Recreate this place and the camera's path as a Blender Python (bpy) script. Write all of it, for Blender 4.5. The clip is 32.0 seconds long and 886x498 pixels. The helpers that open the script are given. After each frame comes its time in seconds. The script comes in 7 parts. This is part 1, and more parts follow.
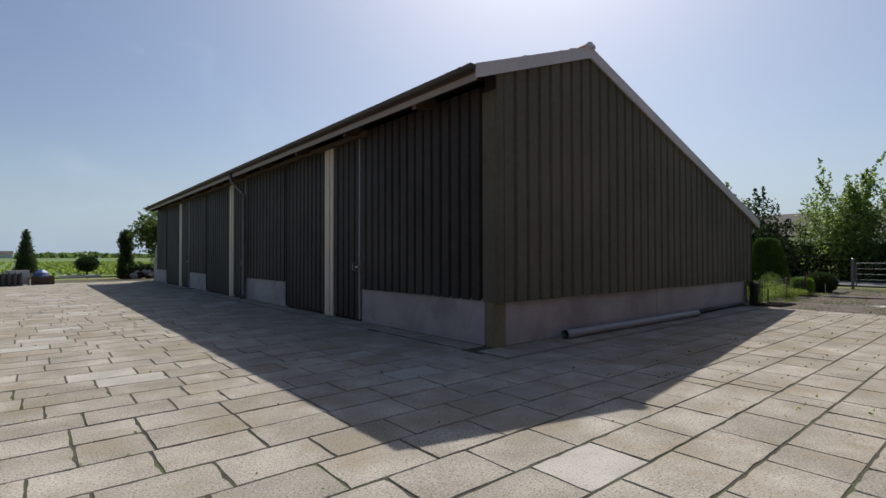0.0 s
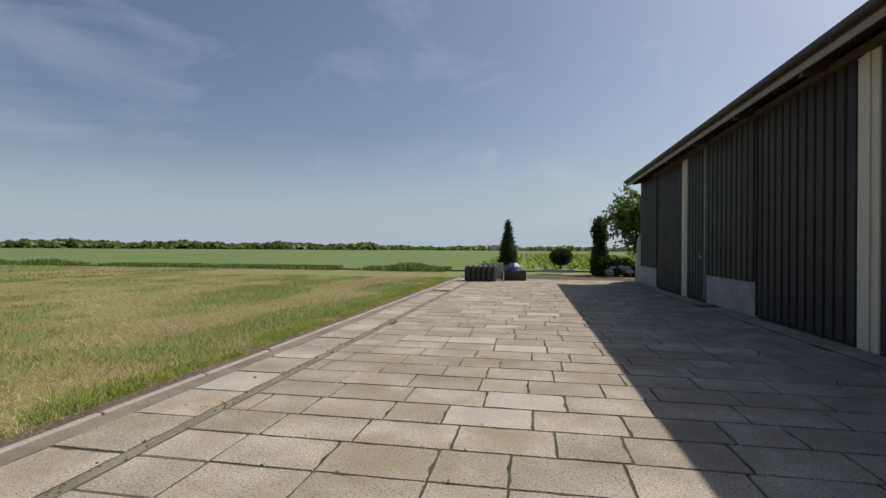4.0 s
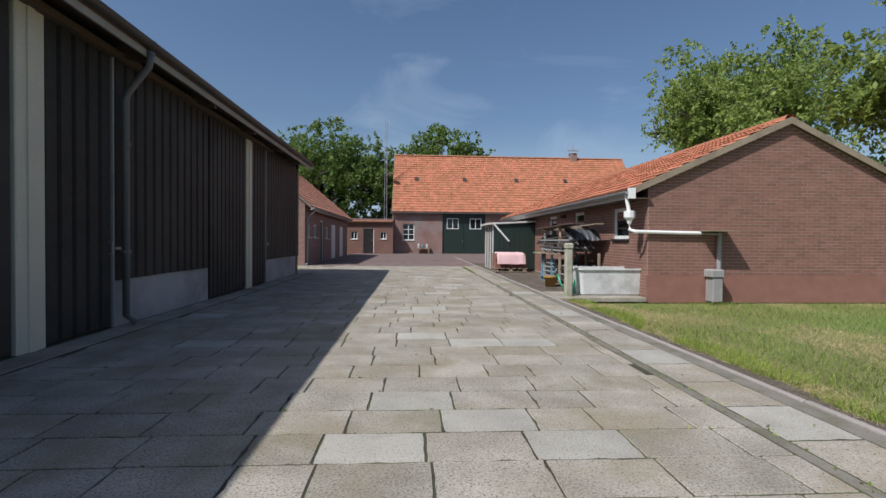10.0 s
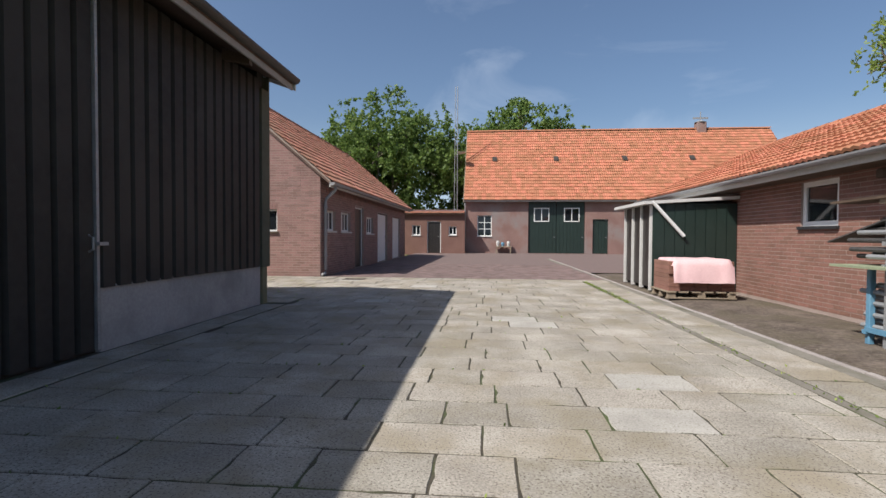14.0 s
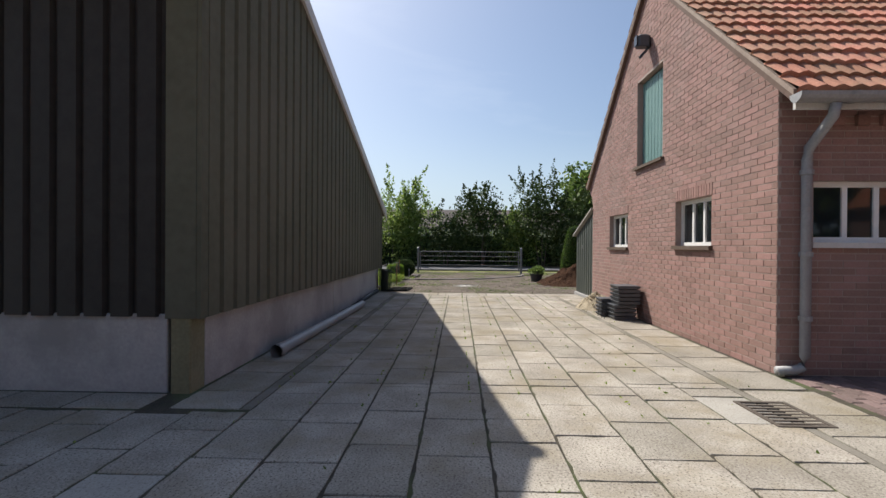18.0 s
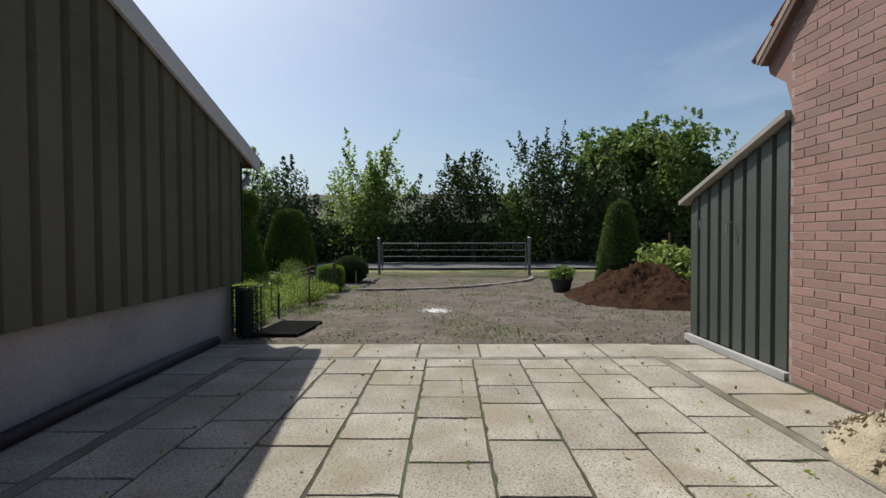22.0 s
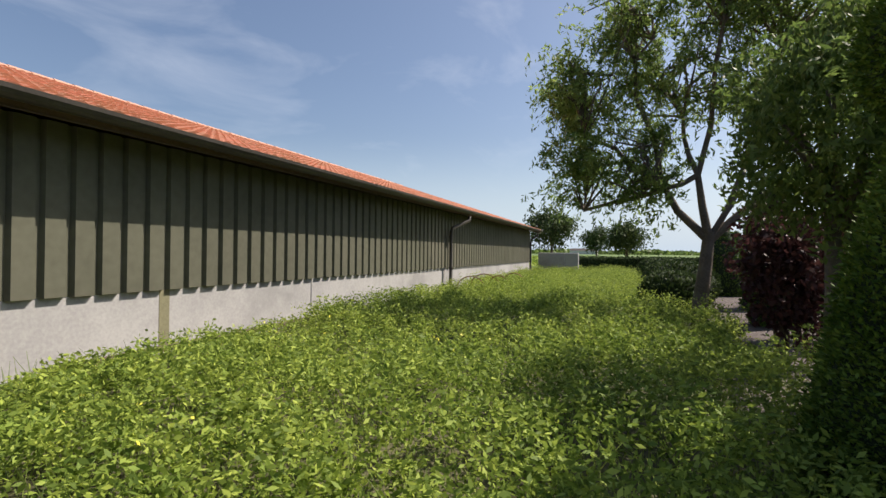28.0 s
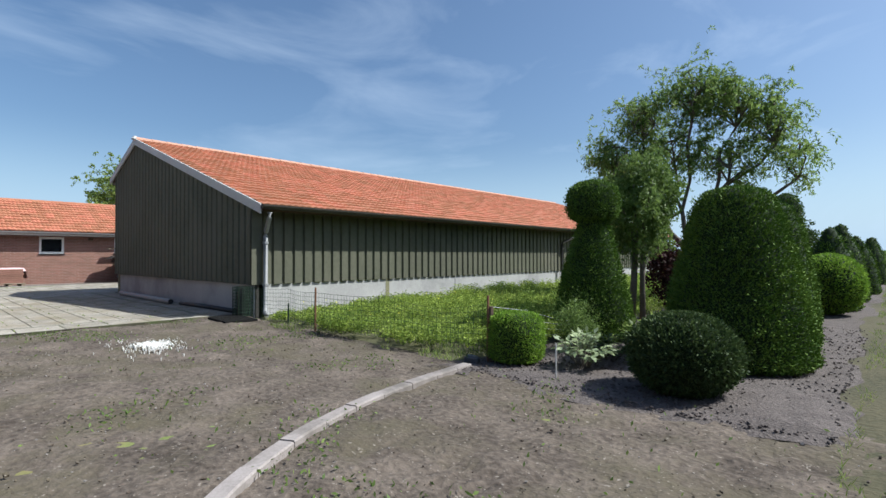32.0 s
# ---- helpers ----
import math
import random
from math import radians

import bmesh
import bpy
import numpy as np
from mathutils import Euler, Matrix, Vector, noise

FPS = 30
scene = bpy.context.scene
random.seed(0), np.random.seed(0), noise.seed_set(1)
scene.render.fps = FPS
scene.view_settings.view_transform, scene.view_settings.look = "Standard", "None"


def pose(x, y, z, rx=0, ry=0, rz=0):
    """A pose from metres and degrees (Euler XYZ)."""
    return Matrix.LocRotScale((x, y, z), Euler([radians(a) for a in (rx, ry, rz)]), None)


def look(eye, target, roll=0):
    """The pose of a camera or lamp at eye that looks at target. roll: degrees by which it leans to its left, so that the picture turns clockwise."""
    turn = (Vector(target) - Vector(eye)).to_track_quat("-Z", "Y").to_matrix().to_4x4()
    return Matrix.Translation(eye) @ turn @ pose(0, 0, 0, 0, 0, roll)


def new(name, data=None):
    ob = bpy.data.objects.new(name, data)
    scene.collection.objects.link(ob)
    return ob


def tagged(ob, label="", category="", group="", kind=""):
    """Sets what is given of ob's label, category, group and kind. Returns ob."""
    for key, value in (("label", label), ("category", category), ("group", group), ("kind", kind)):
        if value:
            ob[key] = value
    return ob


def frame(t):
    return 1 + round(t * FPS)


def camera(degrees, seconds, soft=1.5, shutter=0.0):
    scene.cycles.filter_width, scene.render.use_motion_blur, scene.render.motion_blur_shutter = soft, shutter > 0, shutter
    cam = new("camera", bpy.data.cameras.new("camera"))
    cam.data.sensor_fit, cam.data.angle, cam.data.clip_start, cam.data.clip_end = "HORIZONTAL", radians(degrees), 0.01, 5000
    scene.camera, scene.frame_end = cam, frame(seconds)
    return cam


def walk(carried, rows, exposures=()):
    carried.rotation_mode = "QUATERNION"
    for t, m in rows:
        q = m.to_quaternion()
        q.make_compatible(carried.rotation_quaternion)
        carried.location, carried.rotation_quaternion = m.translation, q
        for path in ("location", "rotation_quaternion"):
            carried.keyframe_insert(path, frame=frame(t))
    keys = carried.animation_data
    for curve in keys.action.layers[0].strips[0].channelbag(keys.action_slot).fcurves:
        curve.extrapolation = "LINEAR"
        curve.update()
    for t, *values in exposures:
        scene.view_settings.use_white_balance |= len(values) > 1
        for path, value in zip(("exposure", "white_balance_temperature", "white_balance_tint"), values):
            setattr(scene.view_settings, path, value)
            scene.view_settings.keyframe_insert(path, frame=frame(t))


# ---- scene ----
cam = camera(84.2, 32.0)
# seconds, eye, target, roll
PATH = [
    (0, (-4.42, -4.424, 1.128), (-3.139, -2.889, 1.158), -0.1),
    (0.5, (-4.301, -3.979, 1.149), (-3.144, -2.348, 1.168), -0.0),
    (1, (-4.124, -3.357, 1.158), (-3.203, -1.582, 1.162), -0.2),
    (1.5, (-4.045, -2.430, 1.106), (-3.458, -0.518, 1.115), 0.4),
    (2, (-4.010, -1.065, 1.075), (-3.772, 0.921, 1.076), 0.4),
    (2.5, (-4.055, 0.200, 1.080), (-3.970, 2.198, 1.080), 0.5),
    (3, (-3.960, 1.540, 1.082), (-3.985, 3.540, 1.084), 0.4),
    (3.5, (-3.780, 2.975, 1.070), (-3.935, 4.969, 1.072), 0.4),
    (4, (-3.585, 4.430, 1.055), (-3.939, 6.398, 1.057), 0.4),
    (4.5, (-3.42, 5.812, 1.042), (-3.992, 7.728, 1.047), 0.6),
    (5, (-3.358, 7.155, 1.044), (-4.338, 8.899, 1.054), 0.3),
    (5.5, (-3.569, 8.495, 1.148), (-4.939, 9.953, 1.137), 0.8),
    (6, (-3.775, 9.666, 1.143), (-5.517, 10.647, 1.142), 1.1),
    (6.5, (-3.848, 10.815, 1.153), (-5.793, 11.282, 1.14), 0.8),
    (7, (-3.994, 11.789, 1.14), (-5.987, 11.947, 1.123), 0.9),
    (7.5, (-4.018, 12.767, 1.124), (-6.003, 12.525, 1.105), 0.9),
    (8, (-3.757, 13.651, 1.076), (-5.568, 12.803, 1.064), 1.1),
    (8.5, (-3.618, 14.389, 1.093), (-4.893, 12.848, 1.067), 0.8),
    (9, (-3.635, 14.962, 1.082), (-4.263, 13.064, 1.055), 0.5),
    (9.5, (-3.638, 15.157, 1.077), (-3.943, 13.18, 1.047), 0.4),
    (10, (-3.59, 15.23, 1.078), (-3.712, 13.234, 1.041), 0.5),
    (10.5, (-3.545, 15.249, 1.094), (-3.615, 13.251, 1.051), 0.4),
    (11, (-3.516, 15.055, 1.056), (-3.561, 13.056, 1.003), 0.3),
    (11.5, (-3.507, 14.002, 1.046), (-3.53, 12.004, 0.968), 0.3),
    (12, (-3.464, 12.692, 0.998), (-3.461, 10.694, 0.916), 0.2),
    (12.5, (-3.427, 11.297, 0.983), (-3.399, 9.298, 0.91), 0.3),
    (13, (-3.380, 9.880, 1.010), (-3.343, 7.882, 0.940), 0.7),
    (13.5, (-3.285, 8.424, 1.000), (-3.239, 6.425, 0.943), 0.6),
    (15.5, (-3.824, 3.059, 1.172), (-2.687, 1.414, 1.124), 0.1),
    (16, (-3.799, 1.636, 1.136), (-2.389, 0.218, 1.098), 0.3),
    (16.5, (-3.688, 0.412, 1.109), (-1.973, -0.617, 1.084), 0.3),
    (17, (-3.612, -0.824, 1.159), (-1.67, -1.299, 1.136), -0.1),
    (17.5, (-3.648, -1.728, 1.115), (-1.649, -1.764, 1.106), 0.2),
    (18, (-3.58, -2.123, 1.098), (-1.581, -2.06, 1.086), 0.4),
    (18.5, (-3.564, -2.365, 1.128), (-1.565, -2.287, 1.113), 0.6),
    (19, (-3.541, -2.466, 1.117), (-1.543, -2.394, 1.106), 0.8),
    (19.5, (-3.287, -2.448, 1.079), (-1.288, -2.39, 1.054), 1.1),
    (20, (-2.229, -2.433, 1.065), (-0.23, -2.404, 1.014), 0.6),
    (20.5, (-0.91, -2.382, 1.063), (1.089, -2.362, 1.006), 0.1),
    (21, (0.530, -2.454, 1.046), (2.529, -2.431, 0.997), 0.0),
    (21.5, (1.800, -2.547, 1.067), (3.799, -2.517, 1.015), -0.3),
    (22, (3.170, -2.503, 1.030), (5.169, -2.474, 0.984), -0.3),
    (22.5, (4.350, -2.569, 1.034), (6.346, -2.456, 0.989), -0.6),
    (23, (5.483, -2.693, 0.999), (7.437, -2.271, 0.969), -0.6),
    (23.5, (6.840, -2.775, 1.020), (8.660, -1.948, 0.993), -0.2),
    (24, (8.240, -2.830, 0.988), (9.750, -1.518, 0.972), -0.1),
    (24.5, (9.271, -2.651, 1.032), (10.197, -0.879, 1.020), -0.0),
    (25, (10.481, -2.236, 1.086), (10.774, -0.258, 1.064), -0.3),
    (25.5, (11.526, -1.647, 1.133), (11.282, 0.338, 1.101), -0.5),
    (27.5, (12.56, -0.46, 0.925), (11.86, 1.405, 0.937), 0.4),
    (28, (12.573, -0.458, 0.936), (11.868, 1.413, 0.948), 0.6),
    (28.5, (12.870, -0.880, 0.965), (12.190, 0.999, 0.993), -0.1),
    (29, (13.220, -1.395, 0.985), (12.482, 0.462, 1.038), -0.6),
    (29.5, (13.870, -2.060, 0.960), (12.990, -0.265, 1.025), -1.0),
    (30, (14.486, -2.633, 0.989), (13.547, -0.868, 1.051), -0.26),
    (30.5, (15.029, -3.169, 0.968), (14.036, -1.434, 1.027), 0.11),
    (31, (15.600, -3.715, 1.052), (14.535, -2.022, 1.074), -0.1),
    (31.5, (16.359, -3.988, 0.993), (15.060, -2.468, 1.035), -0.13),
    (32, (16.879, -4.330, 1.049), (15.525, -2.858, 1.079), -0.15),
]
# seconds, stops, kelvin, tint: the film's camera opens up on the shaded sides and drifts in its white balance
EXPOSURES = [(0, -0.12, 6350, 10), (2, -0.1, 6700, 11), (5, -0.22, 6850, 12), (6, -0.28, 6450, 9), (7, -0.2, 6250, 9), (9, -0.1, 6050, 9), (13, 0.1, 6200, 10), (16, 0.4, 6500, 10), (19, 0.3, 6500, 8),
             (21, 0.1, 6400, 6), (22, 0.05, 6350, 6), (23, 0.1, 6350, 7), (25, 0.3, 6600, 10), (28, 0.45, 6850, 13), (29, 0.4, 6800, 12), (30, 0.4, 6300, 8), (32, 0.42, 5850, 4)]
walk(cam, [(t, look(e, g, r)) for t, e, g, r in PATH], EXPOSURES)

# ---- world and sun ----
SUN_ELEV, SUN_AZ = 49.4, 38.4   # elevation; bearing of the sun from +x towards +y
world = bpy.data.worlds.new("world")
scene.world = world
world.use_nodes = True
wn, wl = world.node_tree.nodes, world.node_tree.links
sky = wn.new("ShaderNodeTexSky")
sky.sky_type, sky.sun_disc = "NISHITA", False
sky.sun_elevation, sky.sun_rotation = radians(SUN_ELEV), radians(90 - SUN_AZ)
sky.air_density, sky.dust_density, sky.ozone_density = 1.0, 2.1, 2.9
tc = wn.new("ShaderNodeTexCoord")
mp = wn.new("ShaderNodeMapping")
mp.inputs["Scale"].default_value = (2.2, 1.1, 5.0)
mp.inputs["Rotation"].default_value = (0.2, 0.3, 0.6)
cn = wn.new("ShaderNodeTexNoise")
cn.inputs["Scale"].default_value, cn.inputs["Detail"].default_value, cn.inputs["Roughness"].default_value = 1.6, 7.0, 0.56
cn.inputs["Distortion"].default_value = 0.6
cr = wn.new("ShaderNodeValToRGB")
cr.color_ramp.elements[0].position, cr.color_ramp.elements[1].position = 0.54, 0.82
cr.color_ramp.elements[0].color, cr.color_ramp.elements[1].color = (0, 0, 0, 1), (0.28, 0.28, 0.28, 1)
cm = wn.new("ShaderNodeMixRGB")
cm.inputs[2].default_value = (7.0, 7.6, 8.6, 1)
wl.new(tc.outputs["Generated"], mp.inputs[0])
wl.new(mp.outputs[0], cn.inputs["Vector"])
wl.new(cn.outputs[0], cr.inputs[0])
wl.new(cr.outputs[0], cm.inputs[0])
wl.new(sky.outputs[0], cm.inputs[1])
sx = wn.new("ShaderNodeSeparateXYZ")
hz_ = wn.new("ShaderNodeMapRange")
hz_.interpolation_type = "SMOOTHSTEP"
hz_.inputs[1].default_value, hz_.inputs[2].default_value, hz_.inputs[3].default_value, hz_.inputs[4].default_value = -0.02, 0.24, 0.8, 0.0
hm = wn.new("ShaderNodeMixRGB")
hm.inputs[2].default_value = (4.9, 6.2, 7.6, 1)
wl.new(tc.outputs["Generated"], sx.inputs[0])
wl.new(sx.outputs[2], hz_.inputs[0])
wl.new(hz_.outputs[0], hm.inputs[0])
wl.new(cm.outputs[0], hm.inputs[1])
wl.new(hm.outputs[0], wn["Background"].inputs[0])
wn["Background"].inputs[1].default_value = 0.1
sun = new("sun", bpy.data.lights.new("sun", "SUN"))
sun.data.energy, sun.data.angle, sun.data.color = 5.0, radians(0.5), (1, 0.94, 0.85)
ce = math.cos(radians(SUN_ELEV))
sd = Vector((ce * math.cos(radians(SUN_AZ)), ce * math.sin(radians(SUN_AZ)), math.sin(radians(SUN_ELEV))))
sun.matrix_world = look(sd * 50, (0, 0, 0))
rng = np.random.default_rng(7)
rnd = random.Random(11)


# ---- materials ----
def mat(name, a, b=None, rough=0.8, scale=6.0, fine=60.0, bump=0.15, metal=0.0, vary=0.0, coords="Object", stain=None, stain_scale=0.8,
        spec=0.5, trans=0.0, dist=0.01, per="random", speck=None):
    """Two tones a and b mixed by coarse and fine noise, with bump; vary: spread of brightness from piece to piece."""
    m = bpy.data.materials.new(name)
    m.use_nodes = True
    n, l = m.node_tree.nodes, m.node_tree.links
    p = n["Principled BSDF"]
    b = b or tuple(min(1, c * 1.25) for c in a)
    co = n.new("ShaderNodeTexCoord")
    geo = n.new("ShaderNodeNewGeometry")
    vec = geo.outputs["Position"] if coords == "World" else co.outputs["Object"]
    n1, n2 = n.new("ShaderNodeTexNoise"), n.new("ShaderNodeTexNoise")
    n1.inputs["Scale"].default_value, n1.inputs["Detail"].default_value = scale, 5
    n2.inputs["Scale"].default_value, n2.inputs["Detail"].default_value = fine, 3
    l.new(vec, n1.inputs["Vector"])
    l.new(vec, n2.inputs["Vector"])
    add = n.new("ShaderNodeMath")
    add.operation = "MULTIPLY_ADD"
    add.inputs[1].default_value = 0.5
    half = n.new("ShaderNodeMath")
    half.operation = "MULTIPLY"
    half.inputs[1].default_value = 0.5
    l.new(n2.outputs[0], half.inputs[0])
    l.new(n1.outputs[0], add.inputs[0])
    l.new(half.outputs[0], add.inputs[2])
    ramp = n.new("ShaderNodeValToRGB")
    ramp.color_ramp.elements[0].position, ramp.color_ramp.elements[1].position = 0.36, 0.64
    ramp.color_ramp.elements[0].color, ramp.color_ramp.elements[1].color = (*a, 1), (*b, 1)
    l.new(add.outputs[0], ramp.inputs[0])
    out = ramp.outputs[0]
    if stain:
        n3 = n.new("ShaderNodeTexNoise")
        n3.inputs["Scale"].default_value, n3.inputs["Detail"].default_value, n3.inputs["Roughness"].default_value = stain_scale, 7, 0.65
        l.new(vec, n3.inputs["Vector"])
        r3 = n.new("ShaderNodeValToRGB")
        r3.color_ramp.elements[0].position, r3.color_ramp.elements[1].position = 0.47, 0.64
        l.new(n3.outputs[0], r3.inputs[0])
        mx = n.new("ShaderNodeMixRGB")
        mx.inputs[2].default_value = (*stain, 1)
        l.new(r3.outputs[0], mx.inputs[0])
        l.new(out, mx.inputs[1])
        out = mx.outputs[0]
    if speck:
        n4 = n.new("ShaderNodeTexNoise")
        n4.inputs["Scale"].default_value, n4.inputs["Detail"].default_value = speck[1], 2
        l.new(vec, n4.inputs["Vector"])
        r4 = n.new("ShaderNodeValToRGB")
        r4.color_ramp.elements[0].position, r4.color_ramp.elements[1].position = speck[2], speck[2] + 0.07
        l.new(n4.outputs[0], r4.inputs[0])
        m4 = n.new("ShaderNodeMixRGB")
        m4.inputs[2].default_value = (*speck[0], 1)
        l.new(r4.outputs[0], m4.inputs[0])
        l.new(out, m4.inputs[1])
        out = m4.outputs[0]
    if vary:
        hs = n.new("ShaderNodeHueSaturation")
        mr = n.new("ShaderNodeMapRange")
        mr.inputs[3].default_value, mr.inputs[4].default_value = 1 - vary, 1 + vary
        if per == "island":
            src = geo.outputs["Random Per Island"]
        else:
            src = n.new("ShaderNodeObjectInfo").outputs["Random"]
        l.new(src, mr.inputs[0])
        l.new(mr.outputs[0], hs.inputs["Value"])
        mh = n.new("ShaderNodeMapRange")
        mh.inputs[3].default_value, mh.inputs[4].default_value = 0.5 + 0.035 * vary, 0.5 - 0.035 * vary
        l.new(src, mh.inputs[0])
        l.new(mh.outputs[0], hs.inputs["Hue"])
        l.new(out, hs.inputs["Color"])
        out = hs.outputs[0]
    l.new(out, p.inputs["Base Color"])
    p.inputs["Roughness"].default_value, p.inputs["Metallic"].default_value = rough, metal
    p.inputs["Specular IOR Level"].default_value = spec
    if bump:
        bp = n.new("ShaderNodeBump")
        bp.inputs["Strength"].default_value, bp.inputs["Distance"].default_value = bump, dist
        l.new(add.outputs[0], bp.inputs["Height"])
        l.new(bp.outputs[0], p.inputs["Normal"])
    if trans:
        tr = n.new("ShaderNodeBsdfTranslucent")
        ms = n.new("ShaderNodeMixShader")
        ms.inputs[0].default_value = trans
        l.new(out, tr.inputs[0])
        l.new(p.outputs[0], ms.inputs[1])
        l.new(tr.outputs[0], ms.inputs[2])
        l.new(ms.outputs[0], n["Material Output"].inputs[0])
    return m


def glass_mat():
    m = bpy.data.materials.new("window_glass")
    m.use_nodes = True
    p = m.node_tree.nodes["Principled BSDF"]
    p.inputs["Base Color"].default_value = (0.02, 0.025, 0.03, 1)
    p.inputs["Roughness"].default_value = 0.04
    p.inputs["Transmission Weight"].default_value = 0.35
    return m


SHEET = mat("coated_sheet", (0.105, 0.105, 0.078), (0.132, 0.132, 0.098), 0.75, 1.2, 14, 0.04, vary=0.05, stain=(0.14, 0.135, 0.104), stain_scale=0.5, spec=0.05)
# darker copy of the coated sheet: the west side's shade is in the colour
SHEET_SHADED = mat("shaded_sheet", (0.032, 0.0295, 0.027), (0.044, 0.041, 0.037), 0.6, 1.2, 14, 0.04, vary=0.05, stain=(0.052, 0.048, 0.042), stain_scale=0.6, spec=0.2)
CREAM = mat("cream_paint", (0.55, 0.52, 0.42), (0.62, 0.58, 0.47), 0.5, 2, 30, 0.05)
CONC = mat("cast_concrete", (0.34, 0.33, 0.33), (0.44, 0.43, 0.42), 0.9, 1.4, 40, 0.12, coords="World", stain=(0.28, 0.275, 0.27), stain_scale=0.9, spec=0.15)
MOSS = mat("mossy_post", (0.165, 0.155, 0.09), (0.23, 0.215, 0.13), 0.9, 3, 40, 0.2)
SLABKW = dict(rough=0.95, spec=0.2, scale=2.2, fine=75, bump=0.9, vary=0.1, coords="World", stain=(0.27, 0.235, 0.175), stain_scale=1.4, dist=0.008, speck=((0.15, 0.13, 0.105), 85.0, 0.58))
SLAB = mat("aggregate_slab", (0.225, 0.202, 0.170), (0.44, 0.405, 0.35), **SLABKW)
SLABI = mat("aggregate_slab_far", (0.225, 0.202, 0.170), (0.44, 0.405, 0.35), per="island", **SLABKW)
SLABP = mat("pale_slab", (0.29, 0.272, 0.24), (0.44, 0.415, 0.37), 0.9, 3.0, 90, 0.6, vary=0.08, coords="World", speck=((0.22, 0.205, 0.175), 70.0, 0.6))
JOINT = mat("joint_soil", (0.032, 0.027, 0.02), (0.075, 0.064, 0.045), 1.0, 5, 70, 0.5, coords="World", stain=(0.07, 0.09, 0.03), stain_scale=1.6)
KERB = mat("kerb_concrete", (0.24, 0.215, 0.20), (0.33, 0.30, 0.28), 0.9, 3, 60, 0.3, vary=0.08)
PAVER = mat("clay_paver", (0.125, 0.087, 0.08), (0.20, 0.142, 0.13), 0.9, 3, 70, 0.3, vary=0.28, coords="World", per="island")
PAVERF = mat("clay_paver_far", (0.125, 0.09, 0.082), (0.19, 0.138, 0.125), 0.9, 8, 26, 0.4, coords="World")
BRICK = mat("red_brick", (0.225, 0.128, 0.11), (0.31, 0.182, 0.155), 0.9, 4, 60, 0.35, vary=0.16, coords="World", stain=(0.27, 0.17, 0.148), stain_scale=0.9)
BRICKI = mat("red_brick_wall", (0.225, 0.128, 0.11), (0.31, 0.182, 0.155), 0.9, 4, 60, 0.35, vary=0.16, coords="World", per="island", stain=(0.27, 0.17, 0.148), stain_scale=0.9)
BRICK_S = mat("brown_brick_wall", (0.19, 0.092, 0.068), (0.255, 0.13, 0.098), 0.9, 4, 60, 0.35, vary=0.14, coords="World", per="island")
BRICK_SP = mat("brown_brick", (0.19, 0.092, 0.068), (0.255, 0.13, 0.098), 0.9, 4, 60, 0.35, vary=0.14, coords="World")
MORTAR = mat("mortar", (0.30, 0.23, 0.20), (0.38, 0.30, 0.265), 0.95, 3, 60, 0.3, coords="World")
BRICKF = mat("farm_brick", (0.20, 0.115, 0.10), (0.29, 0.18, 0.155), 0.9, 1.2, 22, 0.4, coords="World", stain=(0.24, 0.20, 0.19), stain_scale=0.6)
TILE = mat("clay_tile", (0.33, 0.12, 0.062), (0.46, 0.19, 0.105), 0.8, 3, 50, 0.25, vary=0.22, coords="World")
TILEI = mat("clay_tile_field", (0.33, 0.12, 0.062), (0.46, 0.19, 0.105), 0.8, 3, 50, 0.25, vary=0.22, coords="World", per="island")
TILE_O = mat("old_clay_tile", (0.37, 0.15, 0.095), (0.51, 0.24, 0.16), 0.85, 3, 50, 0.3, vary=0.24, stain=(0.36, 0.2, 0.13), stain_scale=2.5, coords="World")
TILE_OI = mat("old_clay_tile_field", (0.37, 0.15, 0.095), (0.51, 0.24, 0.16), 0.85, 3, 50, 0.3, vary=0.24, stain=(0.36, 0.2, 0.13), stain_scale=2.5, coords="World", per="island")
UNDER = mat("roof_underlay", (0.10, 0.06, 0.045), (0.14, 0.09, 0.07), 0.9, 3, 40, 0.1)
WHITE = mat("white_paint", (0.74, 0.74, 0.72), (0.82, 0.82, 0.80), 0.45, 2, 40, 0.04)
GREYW = mat("grey_white_trim", (0.50, 0.49, 0.47), (0.60, 0.59, 0.57), 0.6, 2, 40, 0.06)
GLASS = glass_mat()
DARKIN = mat("dark_interior", (0.03, 0.026, 0.024), (0.05, 0.045, 0.04), 0.9, 2, 20, 0.0)
ZINC = mat("zinc", (0.26, 0.26, 0.265), (0.34, 0.34, 0.345), 0.6, 3, 40, 0.05, metal=0.25)
GALV = mat("galvanized_steel", (0.28, 0.285, 0.29), (0.38, 0.385, 0.39), 0.55, 5, 60, 0.05, metal=0.4)
GUTTER = mat("dark_brown_gutter", (0.042, 0.036, 0.03), (0.065, 0.057, 0.048), 0.5, 3, 40, 0.05)
PVC = mat("grey_pvc", (0.22, 0.23, 0.24), (0.28, 0.29, 0.30), 0.4, 3, 50, 0.03)
GREEN_D = mat("dark_green_paint", (0.013, 0.026, 0.021), (0.02, 0.036, 0.03), 0.45, 3, 40, 0.05)
GREEN_H = mat("blue_green_paint", (0.10, 0.20, 0.19), (0.14, 0.25, 0.235), 0.55, 3, 40, 0.06)
BLACKP = mat("black_plastic", (0.018, 0.018, 0.02), (0.032, 0.032, 0.034), 0.5, 5, 60, 0.08)
ANTHR = mat("anthracite_plastic", (0.05, 0.055, 0.065), (0.085, 0.09, 0.10), 0.5, 5, 60, 0.08)
